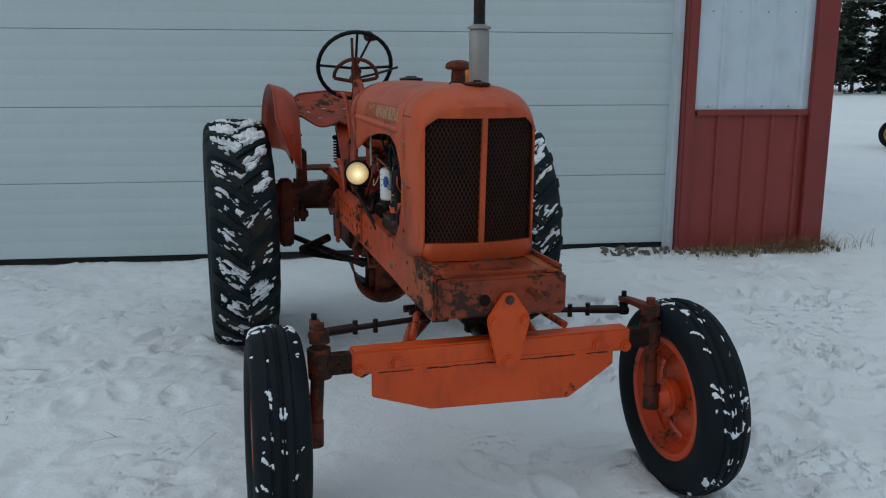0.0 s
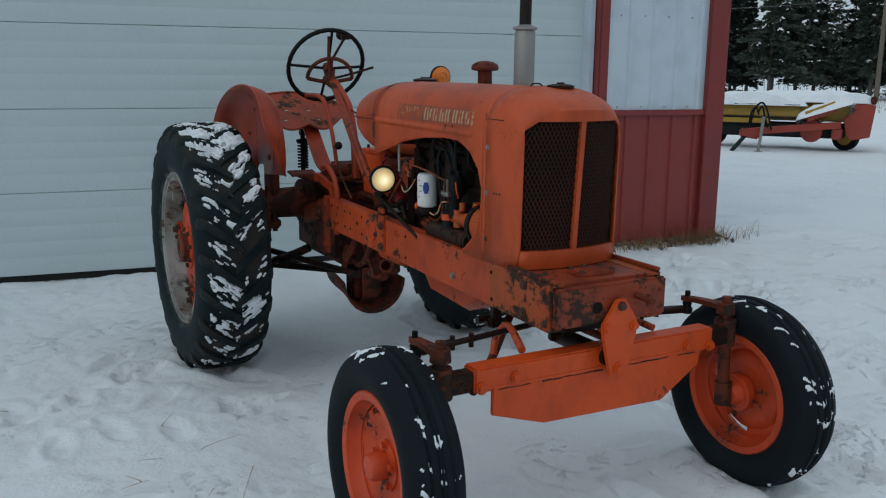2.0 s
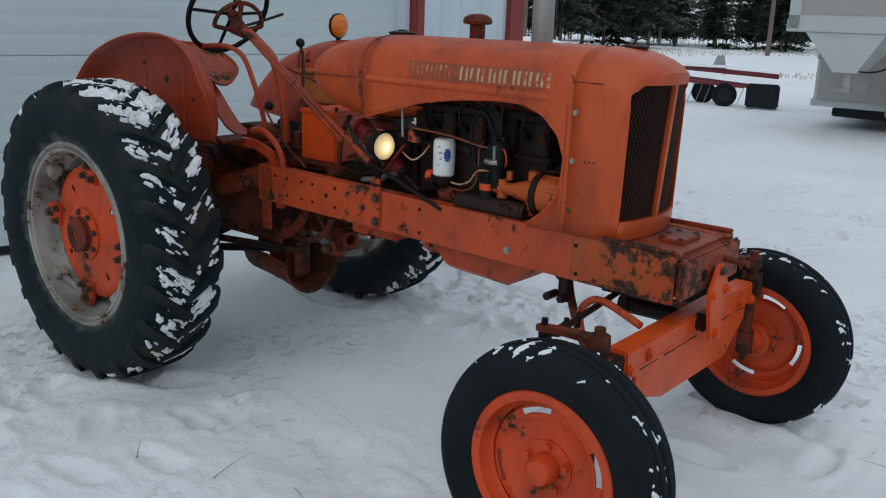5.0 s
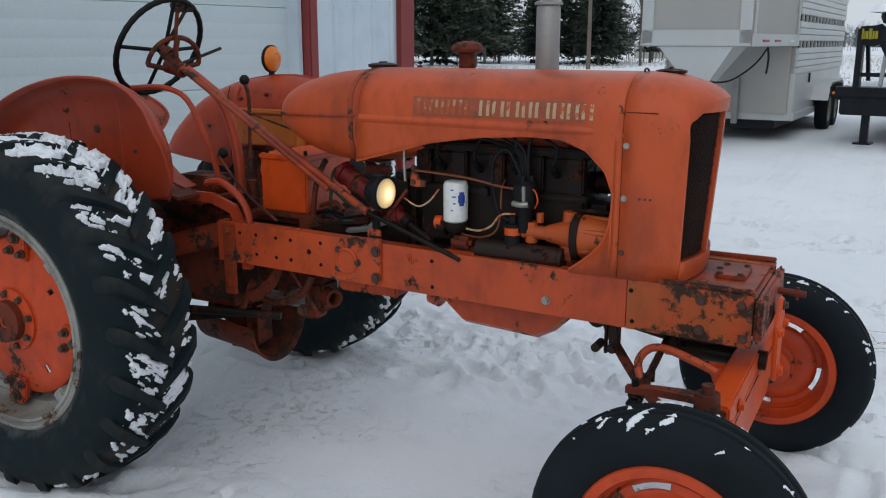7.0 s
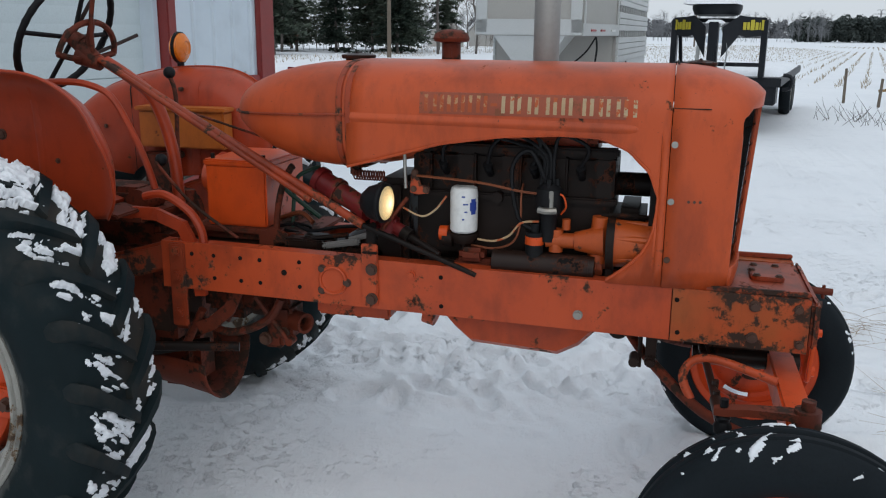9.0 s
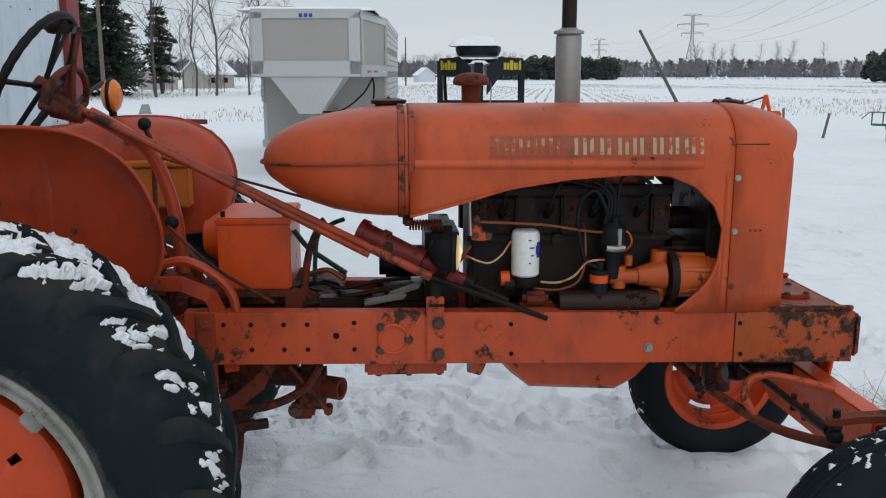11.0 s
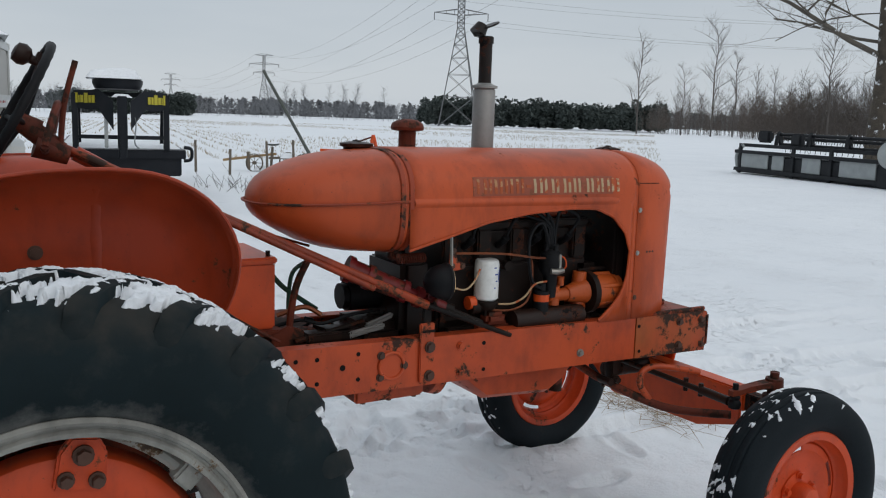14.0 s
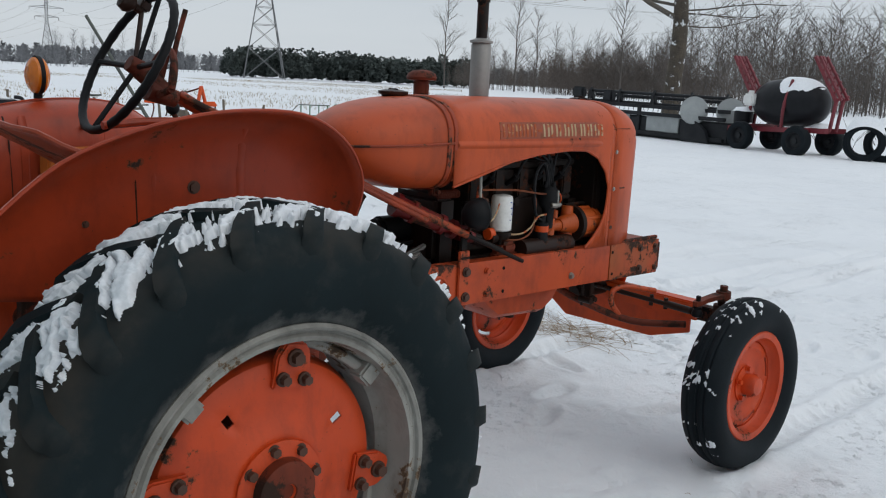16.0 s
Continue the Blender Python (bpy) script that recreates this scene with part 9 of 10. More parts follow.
def red_cultivator():
    """A small mounted cultivator: toolbar, hitch mast, brace, shanks and discs."""
    g = thing("cultivator", "rusty orange mounted cultivator standing in the snow", "cultivator", Matrix.Translation(bearing(113.6, 25.0)) @ pose(0, 0, 0, 0, 0, -114))
    bm = B()
    beam(bm, (-0.98, 0, 0.52), (0.92, 0, 0.47), 0.075)
    bar = part("toolbar", bm, M_BRIGHT, g, "rusty orange toolbar")
    bm = B()
    beam(bm, (-0.3, 0.4, 0.42), (0.95, 0.35, 0.36), 0.06)
    part("rear_bar", bm, M_OLD, g)
    for x, y in ((0.42, -0.12), (0.66, 0.12)):
        bm = B()
        beam(bm, (x, y, 0.45), (0.52, 0.0, 0.98), 0.07)
        part("mast_leg", bm, M_BRIGHT, g)
    bm = B()
    beam(bm, (0.52, 0.0, 0.94), (-0.25, 0.05, 0.66), 0.045)
    beam(bm, (-0.25, 0.05, 0.70), (-0.36, 0.05, 0.46), 0.06)
    part("brace", bm, M_OLD, g)
    bm = B()
    prism(bm, [(0.0, 0.0), (0.5, 0.03), (0.42, 0.14), (0.2, 0.13), (0.02, 0.1)], 0.05, Matrix.Translation((0.45, -0.1, 0.44)) @ pose(0, 0, 0, 90, 0, 0), 0.006)
    part("hitch_plate", bm, M_BRIGHT, g)
    for x in (-0.78, -0.42, -0.30, 0.28, 0.62, 0.86):
        bm = B()
        tube(bm, [(x, 0.0, 0.50), (x + 0.05, 0.12, 0.42), (x + 0.04, 0.2, 0.24), (x - 0.02, 0.1, 0.06)], 0.022, 6, 4)
        prism(bm, [(-0.04, 0.0), (0.04, 0.0), (0.0, 0.12)], 0.012, Matrix.Translation((x - 0.02, 0.1, 0.0)) @ pose(0, 0, 0, 75, 0, 0))
        part("shank", bm, M_OLD, g)
    for x, r in ((-0.05, 0.16), (0.08, 0.15)):
        bm = B()
        lathe(bm, [(r, 0.0), (r * 0.7, 0.025), (r * 0.2, 0.04), (0.02, 0.05)], Matrix.Translation((x, -0.05, r + 0.02)) @ spin_to((0.5, 1, 0.1)), 20)
        part("disc", bm, M_WOODP, g, "rusty cutting disc")
    bm = B()
    beam(bm, (0.40, 0.0, 0.20), (1.05, 0.0, 0.26), 0.05)
    part("lower_link", bm, M_OLD, g)
    bm = B()
    snow_slab(bm, (0.1, 0.1, 0.0), (1.7, 0.7, 0.12), 83)
    snow_slab(bm, (-0.5, 0.0, 0.555), (0.5, 0.07, 0.03), 84)
    part("snow_patch", bm, M_SNOWCAP, g, kind="stuff")


red_cultivator()
old_plough()


def leaning_pole():
    bm = B()
    a, b = bearing(110.4, 20.2, 0.55), bearing(107.4, 20.5, 2.45)
    rod(bm, a + (a - b) * 0.2, b, 0.040, 0.034, n=10)
    tagged(link("leaning_auger_tube", bm, M_GREYP), "grey-green steel tube leaning up out of the snow", "tube")


leaning_pole()


def fence(az0, az1, dist, count, seed):
    rng = random.Random(seed)
    for k in range(count):
        az = az0 + (az1 - az0) * k / (count - 1)
        p0 = bearing(az + rng.uniform(-0.2, 0.2), dist * rng.uniform(0.96, 1.04))
        bm = B()
        lean = Vector((rng.uniform(-0.15, 0.15), rng.uniform(-0.1, 0.1), rng.uniform(0.5, 0.95)))
        rod(bm, (0, 0, -0.1), lean, 0.035, 0.03, n=7)
        tagged(link("fence_post", bm, M_WOODP), "weathered wooden fence post standing in snow", "fence post", "old fence posts").matrix_basis = Matrix.Translation(p0)


fence(103.5, 118, 22.5, 8, 3)


def brush(az, dist, count, height, spread, seed, label, thick=0.012):
    rng = random.Random(seed)
    bm = B()
    for _ in range(count):
        p0 = bearing(az, dist) + Vector((rng.gauss(0, spread), rng.gauss(0, spread), -0.05))
        d = Vector((rng.uniform(-0.7, 0.7), rng.uniform(-0.7, 0.7), rng.uniform(0.4, 1))) * height * rng.uniform(0.4, 1.1)
        tube(bm, [p0, p0 + d * 0.5 + Vector((rng.uniform(-0.06, 0.06),) * 3), p0 + d], (thick, thick * 0.4), 4, 2)
    tagged(link("brush", bm, M_TWIG), label, "brush", kind="stuff")


brush(105.6, 17.5, 38, 0.5, 0.5, 1, "leafless brown brush poking out of the snow", 0.006)
brush(108.0, 18.5, 34, 0.45, 0.7, 2, "leafless brown brush poking out of the snow", 0.006)
brush(148.5, 36, 70, 1.1, 1.6, 3, "leafless brown brush below the big tree")
brush(161, 34, 90, 1.3, 1.8, 4, "leafless brown brush at the wood's edge")


# ---- corn stubble: rows of cut stalks in the field ----
def stubble():
    rng = np.random.RandomState(4)
    verts, faces = [], []
    ang = radians(101)
    d, s = np.array([math.sin(ang), math.cos(ang)]), np.array([math.cos(ang), -math.sin(ang)])
    count = 0
    for row in range(-70, 190):
        off = row * 0.76
        for _ in range(240):
            t = 24 + 190 * rng.rand() ** 1.7
            p = d * t + s * off + rng.normal(0, 0.05, 2)
            az = math.degrees(math.atan2(p[0] + 2.45, p[1] + 0.5))
            dist = math.hypot(p[0], p[1])
            if not (50 < az < 134) or dist < 27 + 8 * (az > 112) or dist > 190:
                continue
            if az < 72 and dist > 60:
                continue
            if float(fractal(np.array([p[0] * 0.03]), np.array([p[1] * 0.08]), 8, 2)[0]) < -0.25:
                continue
            z = ground_z(p[0], p[1])
            h, w = rng.uniform(0.07, 0.20), rng.uniform(0.008, 0.014) * (1 + dist / 70)
            lx, ly = rng.normal(0, 0.06, 2)
            i = len(verts)
            for k in range(3):
                a = k * 2.094 + rng.rand()
                verts.append((p[0] + w * math.cos(a), p[1] + w * math.sin(a), z - 0.02))
            verts.append((p[0] + lx, p[1] + ly, z + h))
            faces += [(i, i + 1, i + 3), (i + 1, i + 2, i + 3), (i + 2, i, i + 3)]
            count += 1
    tagged(raw("corn_stubble", verts, faces, M_STUBBLE, smooth=False), "rows of cut corn stubble standing in the snowy field", "stubble", kind="stuff")


stubble()


# ---- trees ----
def branches(rng, p, d, length, r, level, out, twist=0.5, droop=0.0):
    """Grows a limb and its side limbs as (points, start radius, end radius)."""
    n = 4 if level > 0 else 2
    pts, q, dd = [p], p, d.normalized()
    for k in range(n):
        dd = (dd + Vector((rng.uniform(-1, 1), rng.uniform(-1, 1), rng.uniform(-0.6, 0.9) - droop)) * 0.16 * twist * 2).normalized()
        q = q + dd * length / n
        pts.append(q)
    out.append((pts, r, r * 0.45 if level else r * 0.3, level))
    if level <= 0:
        return
    kids = rng.randint(4, 6) if level > 1 else rng.randint(3, 5)
    for k in range(kids):
        t = rng.uniform(0.3, 1.0)
        i = min(n - 1, int(t * n))
        b = pts[i].lerp(pts[i + 1], t * n - i)
        side = Vector((rng.uniform(-1, 1), rng.uniform(-1, 1), rng.uniform(-0.2, 0.7)))
        branches(rng, b, (dd * 0.6 + side.normalized() * 0.9), length * rng.uniform(0.42, 0.68), r * (1 - 0.5 * t) * 0.5, level - 1, out, twist, droop)


def limb_mesh(limbs, sides=(3, 4, 6, 8)):
    verts, faces = [], []
    for pts, r0, r1, level in limbs:
        n = sides[min(level, len(sides) - 1)]
        base = len(verts)
        for i, p in enumerate(pts):
            d = (pts[min(i + 1, len(pts) - 1)] - pts[max(i - 1, 0)]).normalized()
            u = d.orthogonal().normalized()
            v = d.cross(u)
            rr = r0 + (r1 - r0) * i / (len(pts) - 1)
            for k in range(n):
                a = 2 * math.pi * k / n
                verts.append(p + rr * (math.cos(a) * u + math.sin(a) * v))
        for i in range(len(pts) - 1):
            for k in range(n):
                a, b = base + i * n + k, base + i * n + (k + 1) % n
                faces.append((a, b, b + n, a + n))
    return verts, faces


def big_tree():
    rng = random.Random(14)
    p0 = bearing(146.3, 40)
    t = thing("bare_tree", "large old leafless tree with snow on its bark", "tree", Matrix.Translation(p0))
    bm = B()
    tube(bm, [(0, 0, -0.3), (0.05, 0, 1.5), (-0.1, 0.05, 4.0), (0.1, 0, 7.0), (0.0, 0.1, 11.0)], (0.44, 0.24), 14, 5)
    part("trunk", bm, M_TRUNK, t, "thick dark trunk flecked with snow")
    limbs = []
    right = Vector((math.cos(radians(147.3)), -math.sin(radians(147.3)), 0))
    for z, dx, up, ln, r in ((4.6, 1.0, 0.55, 6.5, 0.13), (5.4, -1.0, 0.3, 5.5, 0.07), (5.2, 1.0, 0.12, 5.5, 0.075), (4.4, -1.0, -0.15, 3.6, 0.035), (6.0, 0.6, 0.8, 6.0, 0.10), (6.8, -0.8, 0.6, 6.0, 0.09), (4.9, -1.0, -0.05, 3.4, 0.035), (7.5, 0.9, 0.3, 6.0, 0.07), (5.0, -0.9, 0.1, 4.5, 0.04), (5.6, 1.0, 0.25, 6.0, 0.05), (6.3, -1.0, 0.1, 5.0, 0.05), (6.4, 0.9, -0.05, 4.5, 0.04)):
        d = right * -dx + Vector((0, 0, up)) + Vector((rng.uniform(-0.5, 0.5), rng.uniform(-0.5, 0.5), 0))
        branches(rng, Vector((0, 0, z)), d, ln, r, 3, limbs, 0.8, 0.12)
    v, f = limb_mesh(limbs)
    tagged(raw("crown", v, f, M_BARK, t), "crooked bare limbs and twigs")


big_tree()


def bare_tree_mesh(seed, height, level=2, spread=0.5, girth=0.009, count=24):
    rng = random.Random(seed)
    limbs = []
    trunk = [Vector((rng.uniform(-0.15, 0.15) * k, rng.uniform(-0.15, 0.15) * k, height * k / 5)) for k in range(6)]
    limbs.append((trunk, height * girth, height * 0.0015, 3))
    for k in range(count):
        t = 0.18 + 0.80 * k / (count - 1)
        i = min(4, int(t * 5))
        b = trunk[i].lerp(trunk[i + 1], t * 5 - i)
        a = rng.uniform(0, 6.28)
        d = Vector((math.cos(a) * spread, math.sin(a) * spread, rng.uniform(0.5, 1.1)))
        branches(rng, b, d, height * rng.uniform(0.16, 0.34) * (1.15 - 0.6 * t), height * 0.0032, level - 1, limbs, 0.6)
    return limb_mesh(limbs, (3, 3, 4, 6))


def woods(name, label, spots, material, seed, grow, variants=6):
    """A far wood: many trees joined in one mesh."""
    rng = random.Random(seed)
    kinds = [grow(seed * 31 + k) for k in range(variants)]
    kinds = [(np.array([tuple(q) for q in v]), f) for v, f in kinds]
    verts, faces, base = [], [], 0
    for p, sc in spots:
        v, f = kinds[rng.randrange(variants)]
        a = rng.uniform(0, 6.28)
        rot = np.array([[math.cos(a), -math.sin(a), 0], [math.sin(a), math.cos(a), 0], [0, 0, 1]])
        verts.append(v @ rot.T * sc + np.array(p))
        faces += [tuple(i + base for i in q) for q in f]
        base += len(v)
    verts = np.concatenate(verts)
    return tagged(raw(name, [tuple(q) for q in verts], faces, material, smooth=False), label, "wood", kind="stuff")


def scatter(az0, az1, d0, d1, count, s0, s1, seed):
    rng = random.Random(seed)
    return [(bearing(rng.uniform(az0, az1), rng.uniform(d0, d1)), rng.uniform(s0, s1)) for _ in range(count)]


woods("bare_woods", "leafless grey-brown woods beyond the field", scatter(146.5, 176, 115, 165, 330, 0.65, 1.1, 1) + scatter(142, 148, 180, 250, 150, 0.55, 1.15, 2) + scatter(134, 143, 250, 320, 70, 0.6, 1.05, 3) + scatter(150, 176, 75, 100, 60, 0.6, 0.85, 5), M_TWIG, 3, lambda s: bare_tree_mesh(s, 12, 2, 0.95, 0.0065, 22))
woods("undergrowth", "tangled brown saplings under the bare woods", scatter(146.5, 177, 110, 150, 560, 0.3, 0.68, 6) + scatter(147, 177, 100, 120, 380, 0.10, 0.28, 7) + scatter(139, 148, 180, 245, 420, 0.4, 0.95, 8) + scatter(133, 142, 255, 340, 260, 0.4, 0.8, 9), M_BRUSH, 4, lambda s: bare_tree_mesh(s, 11, 1, 1.3, 0.005, 46), 5)
for k, (az, d, h) in enumerate(((132.9, 225, 22.5), (135.6, 225, 15.5), (137.4, 215, 24.5), (138.7, 225, 19), (139.9, 225, 15.5), (140.9, 225, 15), (144.0, 170, 19.5), (81.8, 75, 9.0), (84.2, 78, 8.0), (78.6, 72, 10.0), (66.2, 75, 14), (60.0, 62, 13), (76.2, 70, 13), (79.8, 74, 12), (82.6, 70, 11))):
    v, f = bare_tree_mesh(100 + k, h, 3, 0.62)
    t = thing("bare_tree", "slender leafless tree at the field's edge", "tree", Matrix.Translation(bearing(az, d)), group="bare trees")
    raw("crown", v, f, M_TWIG, t, smooth=False)


def conifer_mesh(seed, height, width, sprays=900, bare=0.12, taper=0.62):
    """Uneven tiers of near-level boughs: small bent blades of needles set along each bough."""
    rng = random.Random(seed)
    verts, faces = [], []
    n = max(14, int(height * 2.4))
    lean = [rng.uniform(0.6, 1.15) for _ in range(8)]
    for k in range(n):
        t = bare + (1 - bare) * (k + rng.uniform(-0.4, 0.4)) / n
        z = height * t
        reach = width * max(0.0, 1 - t) ** taper * rng.uniform(0.65, 1.15) + 0.12
        for b in range(rng.randint(4, 7)):
            a = rng.uniform(0, 6.28)
            rr = reach * rng.uniform(0.55, 1.1) * lean[int(a / 0.7854) % 8]
            steps = max(3, int(sprays / n / 6 * (0.6 + rr / width)))
            for j in range(steps):
                u = (j + 0.6) / steps
                c = Vector((math.cos(a) * rr * u, math.sin(a) * rr * u, z + rr * (0.12 * u - 0.26 * u * u) + rng.uniform(-0.14, 0.14)))
                for _ in range(4):
                    da = a + rng.uniform(-1.4, 1.4)
                    ln = rng.uniform(0.18, 0.42) * (0.5 + 0.5 * width / 3)
                    d = Vector((math.cos(da), math.sin(da), rng.uniform(-0.45, 0.4))) * ln
                    s = Vector((-math.sin(da), math.cos(da), rng.uniform(-0.6, 0.6))) * ln * 0.30
                    i = len(verts)
                    verts += [c, c + d * 0.5 + s, c + d, c + d * 0.5 - s + Vector((0, 0, -0.06))]
                    faces += [(i, i + 1, i + 2), (i, i + 2, i + 3)]
    return verts, faces


def broad_pine_mesh(seed, height, width):
    """A broad rounded pine for far groves: many small sprays filling a lumpy crown."""
    rng = random.Random(seed)
    verts, faces = [], []
    lumps = [(Vector((rng.uniform(-0.5, 0.5) * width, rng.uniform(-0.5, 0.5) * width, height * rng.uniform(0.18, 0.82))), rng.uniform(0.28, 0.45) * width) for _ in range(14)]
    for c, r in lumps:
        for _ in range(70):
            d = Vector((rng.gauss(0, 1), rng.gauss(0, 1), rng.gauss(0, 0.8))).normalized()
            p = c + d * r * rng.uniform(0.75, 1.05)
            if p.z < 0:
                continue
            ln = rng.uniform(0.5, 1.1)
            u = (d + Vector((rng.uniform(-0.8, 0.8), rng.uniform(-0.8, 0.8), rng.uniform(-0.5, 0.5)))).normalized() * ln
            s = u.cross(Vector((rng.uniform(-1, 1), rng.uniform(-1, 1), 1))).normalized() * ln * 0.55
            i = len(verts)
            verts += [p - u * 0.5, p + s, p + u * 0.5, p - s]
            faces += [(i, i + 1, i + 2), (i, i + 2, i + 3)]
    return verts, faces


def skyline_tree(seed):
    """A far tree of a few dozen large uneven leaf planes."""
    rng = random.Random(seed)
    verts, faces = [], []
    for _ in range(130):
        a, t = rng.uniform(0, 6.28), rng.random()
        c = Vector((math.cos(a), math.sin(a), 0)) * 6.5 * (1 - t) ** 0.5 * rng.random() + Vector((0, 0, 13 * t * rng.uniform(0.75, 1.0)))
        u, s = Vector((rng.uniform(-1, 1), rng.uniform(-1, 1), rng.uniform(-1, 1))) * 1.5, Vector((rng.uniform(-1, 1), rng.uniform(-1, 1), rng.uniform(-1, 1))) * 0.9
        i = len(verts)
        verts += [c - u, c + s, c + u, c - s]
        faces += [(i, i + 1, i + 2), (i, i + 2, i + 3)]
    return verts, faces


CONIFERS = []
for k, (h, w, m) in enumerate(((9.0, 2.9, M_NEEDLE), (7.8, 2.7, M_NEEDLE), (9.6, 2.3, M_NEEDLE2), (8.2, 2.0, M_NEEDLE2))):
    t = thing("pine_tree", "tall dark pine tree with dense drooping branches", "tree", Matrix.Translation(bearing(40 + 3 * k, 76)), group="pine trees")
    v, f = conifer_mesh(60 + k, h, w, 2000, 0.16 if k < 2 else 0.05, 0.6 if k < 2 else 0.85)
    raw("crown", v, f, m, t, smooth=False)
    bm = B()
    rod(bm, (0, 0, -0.3), (0, 0, h * 0.9), 0.14, 0.03, n=9)
    part("trunk", bm, M_TWIG, t)
    CONIFERS.append(t)
rng = random.Random(77)
az = 30.0
k = 0
while az < 74.5:
    src = CONIFERS[(0, 1, 0, 2, 1, 0, 1, 3)[k % 8]]
    copy_thing(src, Matrix.Translation(bearing(az, rng.uniform(62, 74) + (6 if az > 66 else 0))) @ pose(0, 0, 0, 0, 0, rng.uniform(0, 360)) @ Matrix.Diagonal((1.0, 1.0, rng.uniform(0.85, 1.1), 1)))
    az += rng.uniform(0.8, 1.7) if az < 66 else rng.uniform(1.4, 2.6)
    k += 1
for az, d, src in ((73.6, 70, 2), (76.5, 85, 1), (52, 60, 0)):
    copy_thing(CONIFERS[src], Matrix.Translation(bearing(az, d)))

# dark back row that closes the gaps between the pines
woods("pine_belt", "dark belt of pines behind the yard", scatter(20, 56, 78, 92, 70, 0.6, 0.95, 12) + scatter(56, 61, 80, 92, 8, 0.55, 0.85, 15) + scatter(61, 75, 76, 95, 60, 0.6, 0.98, 13), M_NEEDLE, 9, lambda s: conifer_mesh(s, 8.5, 2.8, 800, 0.12), 3)
woods("roadside_wood", "leafless grey trees behind the pines", scatter(54, 78, 85, 110, 60, 0.6, 1.0, 14), M_TWIG, 19, lambda s: bare_tree_mesh(s, 9, 2), 4)
woods("roadside_brush", "brown leafless brush along the far road", scatter(20, 82, 80, 105, 260, 0.18, 0.42, 16), M_BRUSH, 41, lambda s: bare_tree_mesh(s, 9, 1, 0.9, 0.006, 34), 4)
# the groves and skyline woods below carry their haze in the material colour
woods("evergreen_grove", "low dark evergreen grove in the field", scatter(119.3, 134.5, 285, 330, 130, 0.55, 1.08, 21), M_HAZED_GREEN, 10, lambda s: broad_pine_mesh(s, 10.0, 4.2), 4)
woods("far_evergreens", "far dark evergreens along the field", scatter(97, 104.6, 380, 420, 90, 0.75, 1.0, 22), M_HAZED_GREEN, 11, lambda s: broad_pine_mesh(s, 11, 5.0), 3)
woods("far_bare_wood", "far leafless wood on the skyline, greyed by painted haze", scatter(74, 99, 330, 400, 190, 0.8, 1.1, 23) + scatter(104, 119, 430, 520, 190, 0.6, 0.95, 24) + scatter(109, 117, 420, 430, 16, 1.2, 1.7, 27), M_HAZED_WOOD, 12, lambda s: bare_tree_mesh(s, 10, 1, 1.0, 0.007, 60), 5)
woods("skyline_wood", "faint dark wood on the horizon", scatter(72, 150, 700, 760, 420, 0.9, 1.15, 25), M_HAZED_WOOD, 13, lambda s: skyline_tree(s), 4)


def pylon(az, dist, height, yaw):
    p0 = bearing(az, dist)
    t = thing("transmission_tower", "grey steel lattice transmission tower", "pylon", Matrix.Translation(p0) @ pose(0, 0, 0, 0, 0, yaw), group="transmission towers")
    w0, w1, hb = height * 0.125, height * 0.022, height * 0.62
    r = 0.11 + dist * 0.00012
    corners = ((-1, -1), (1, -1), (1, 1), (-1, 1))

    def at(z):
        return w0 + (w1 - w0) * min(1, z / hb)

    for cx, cy in corners:
        bm = B()
        rod(bm, (cx * w0, cy * w0, 0), (cx * w1, cy * w1, hb), r * 1.3, n=4)
        rod(bm, (cx * w1, cy * w1, hb), (cx * w1 * 0.8, cy * w1 * 0.8, height), r, n=4)
        part("leg", bm, M_PYLON, t)
    bm = B()
    z = 0.0
    while z < height * 0.97:
        step = max(1.6, at(z) * 1.5)
        z2 = min(height, z + step)
        for i in range(4):
            (ax, ay), (bx, by) = corners[i], corners[(i + 1) % 4]
            a, b = at(z), at(z2)
            rod(bm, (ax * a, ay * a, z), (bx * b, by * b, z2), r * 0.6, n=3)
            rod(bm, (bx * a, by * a, z), (ax * b, ay * b, z2), r * 0.6, n=3)
            rod(bm, (ax * b, ay * b, z2), (bx * b, by * b, z2), r * 0.6, n=3)
        z = z2
    part("lattice", bm, M_PYLON, t, kind="stuff")
    tips = []
    for zf, half in ((0.70, 0.17), (0.84, 0.24), (0.985, 0.15)):
        z = height * zf
        for s in (-1, 1):
            bm = B()
            tip = Vector((s * height * half, 0, z + height * 0.012))
            for cy in (-1, 1):
                rod(bm, (s * w1, cy * w1, z), tip, r * 0.8, n=3)
                rod(bm, (s * w1, cy * w1, z + height * 0.035), tip, r * 0.8, n=3)
            for k in range(3):
                q = k / 3 + 0.15
                rod(bm, Vector((s * w1, -w1, z)).lerp(tip, q), Vector((s * w1, w1, z + height * 0.035)).lerp(tip, q), r * 0.5, n=3)
            part("cross_arm", bm, M_PYLON, t)
            hang = height * (0.045 if zf < 0.95 else 0.0)
            if hang:
                bm = B()
                rod(bm, tip, tip - Vector((0, 0, hang)), r * 0.9, n=5)
                part("insulator", bm, M_PYLON, t)
            tips.append(t.matrix_basis @ (tip - Vector((0, 0, hang))))
    return tips


TOWERS = [pylon(103.6, 1010, 40, 76), pylon(109.2, 640, 42, 72), pylon(121.5, 268, 47, 60), pylon(170, 300, 43, 30)]
pylon(101.2, 1500, 40, 76)


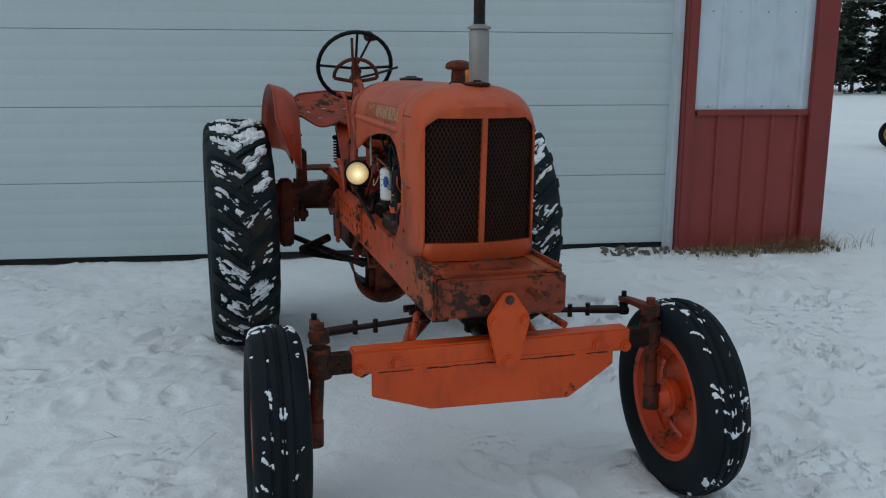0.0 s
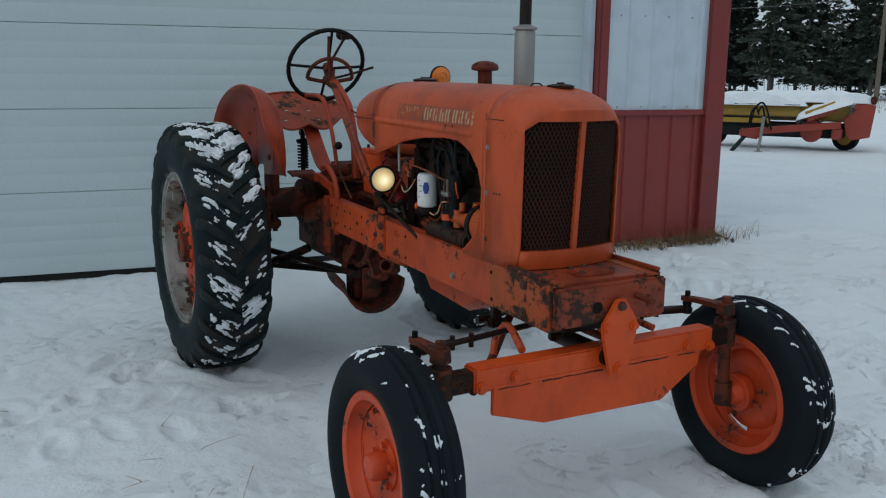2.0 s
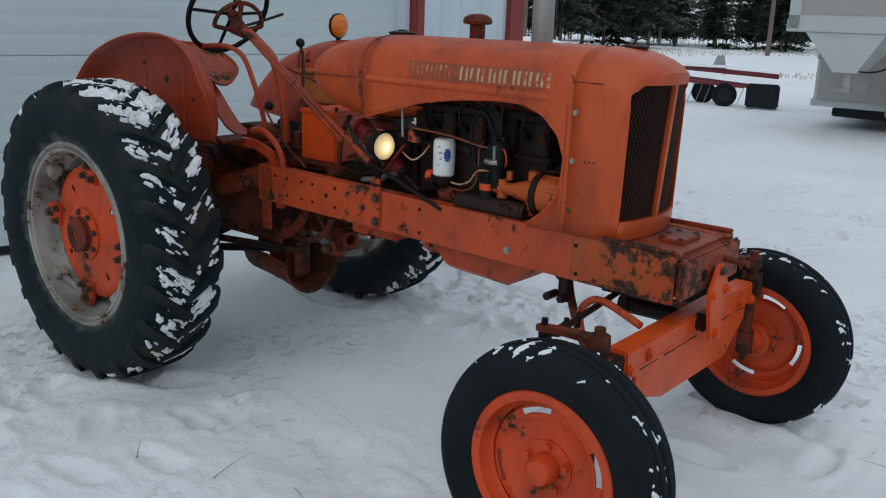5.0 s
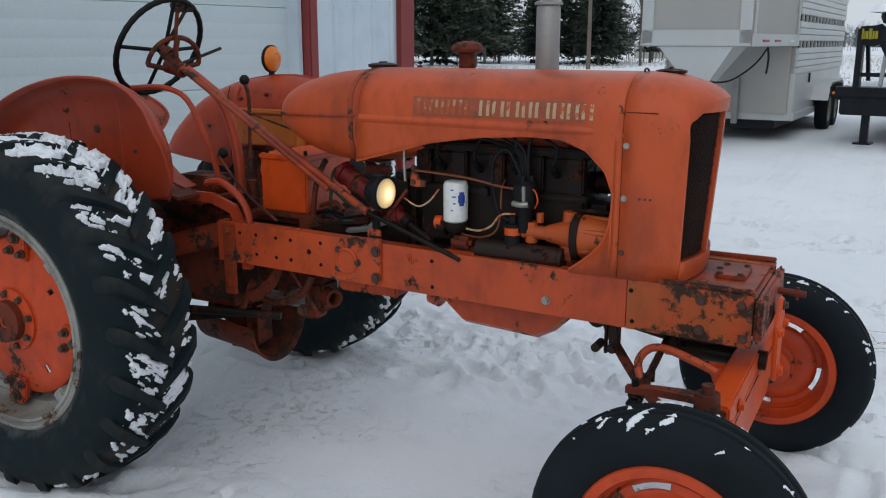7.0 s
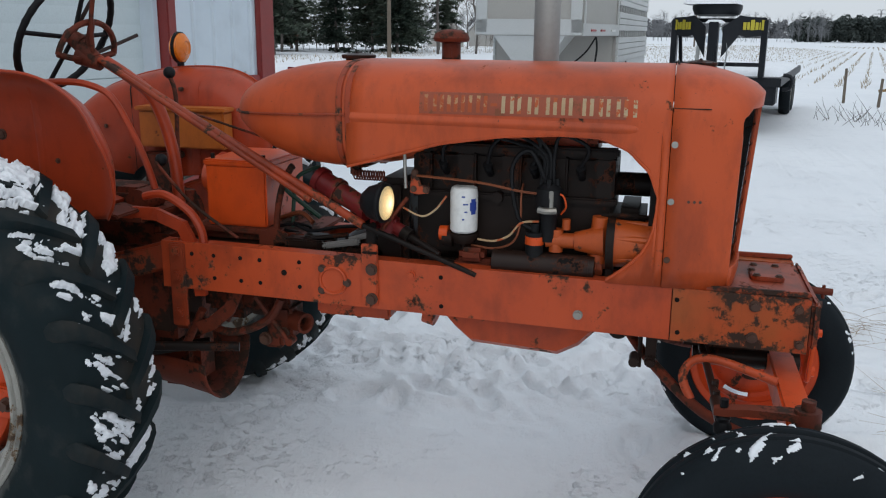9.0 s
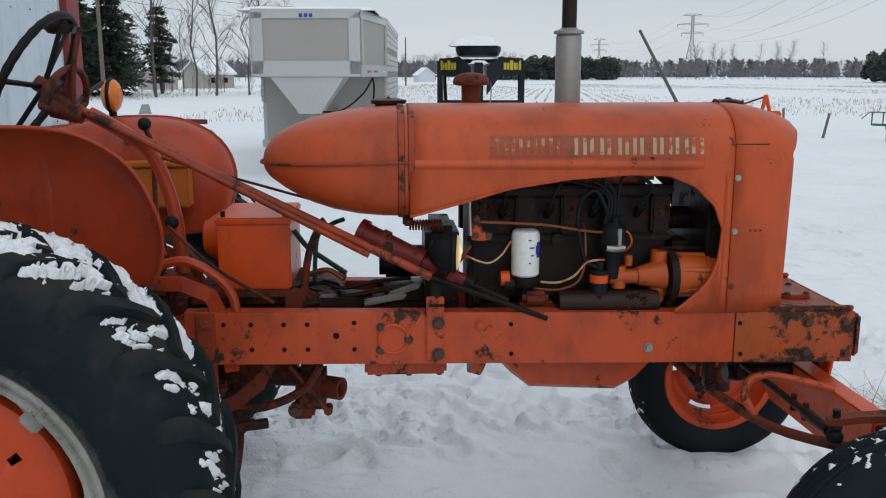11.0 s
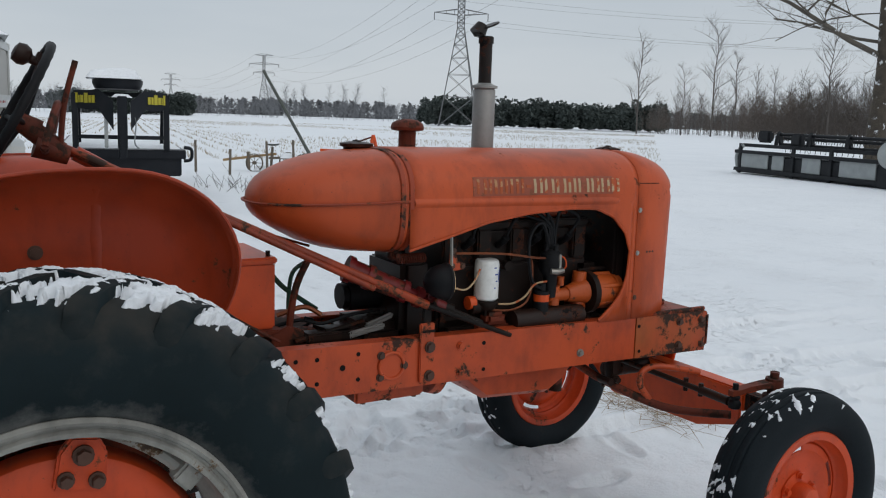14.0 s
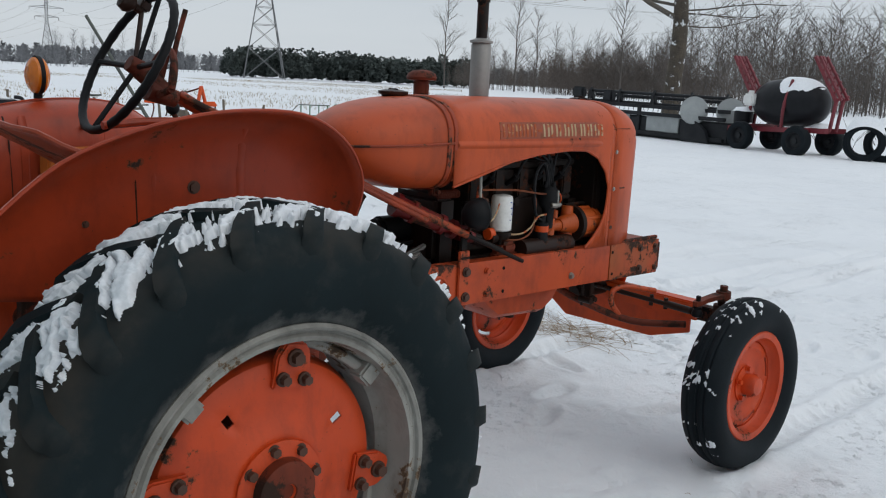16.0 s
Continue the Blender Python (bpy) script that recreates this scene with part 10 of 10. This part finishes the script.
def wires():
    for ta, tb in zip(TOWERS, TOWERS[1:]):
        for a, b in zip(ta, tb):
            bm = B()
            span = (b - a).length
            pts = [a.lerp(b, k / 14) - Vector((0, 0, span * 0.028 * 4 * (k / 14) * (1 - k / 14))) for k in range(15)]
            tube(bm, pts, 0.024 + 0.00004 * span, 4, 1)
            tagged(link("power_line", bm, M_PYLON), "thin power line strung between towers", "cable", "power lines")


wires()


def utility_pole(az, d, h=8.5):
    t = thing("utility_pole", "weathered wooden utility pole", "pole", Matrix.Translation(bearing(az, d)), group="utility poles")
    bm = B()
    rod(bm, (0, 0, -0.2), (0, 0, h), 0.15, 0.10, n=10)
    part("shaft", bm, M_WOODP, t)
    bm = B()
    box(bm, (0, 0, h - 0.5), (1.6, 0.09, 0.11), bevel=0.01)
    part("cross_arm", bm, M_WOODP, t)


POLES = ((41, 62), (58.2, 58), (73.3, 58), (91.5, 160))
for az, d in POLES:
    utility_pole(az, d)
for z in (8.0, 7.2, 6.3):
    bm = B()
    pts = []
    for (a0, d0), (a1, d1) in zip(POLES[:3], POLES[1:3] + ((88, 75),)):
        p, q = bearing(a0, d0) + Vector((0, 0, z)), bearing(a1, d1) + Vector((0, 0, z))
        pts += [p.lerp(q, k / 8) - Vector((0, 0, 2.4 * (k / 8) * (1 - k / 8))) for k in range(8)]
    tube(bm, pts, 0.018, 4, 1)
    tagged(link("utility_wire", bm, M_PYLON), "thin utility wire along the road", "cable", "utility wires")


def farmhouse(az, d, w, h, yaw, label, m_wall):
    t = thing("farmhouse", label, "house", Matrix.Translation(bearing(az, d)) @ pose(0, 0, 0, 0, 0, yaw))
    bm = B()
    box(bm, (0, 0, h / 2), (w, w * 0.7, h))
    loft(bm, [[Vector((x, -w * 0.35, h)), Vector((x, w * 0.35, h)), Vector((x, 0, h + w * 0.3))] for x in (-w / 2, w / 2)])
    part("wall", bm, m_wall, t)
    bm = B()
    for s in (-1, 1):
        loft(bm, [[Vector((x, s * w * 0.40, h - 0.15)), Vector((x, 0, h + w * 0.3)), Vector((x, 0, h + w * 0.3 + 0.2)), Vector((x, s * w * 0.42, h + 0.05))] for x in (-w * 0.54, w * 0.54)])
    part("roof", bm, M_SNOWCAP, t, "snow covered roof")
    for x in (-w * 0.25, w * 0.2):
        bm = B()
        box(bm, (x, -w * 0.352, h * 0.55), (w * 0.12, 0.06, h * 0.35))
        part("window", bm, M_HOLE, t)


farmhouse(76.2, 120, 6, 2.0, 20, "small pale farmhouse among the pines with a snowy roof", M_ALU2)
farmhouse(79.2, 130, 6, 2.0, -30, "small grey house with a snowy roof", M_ALU2)
farmhouse(92.6, 300, 8, 2.2, 10, "far pale farm building with a snowy roof", M_WALLW)
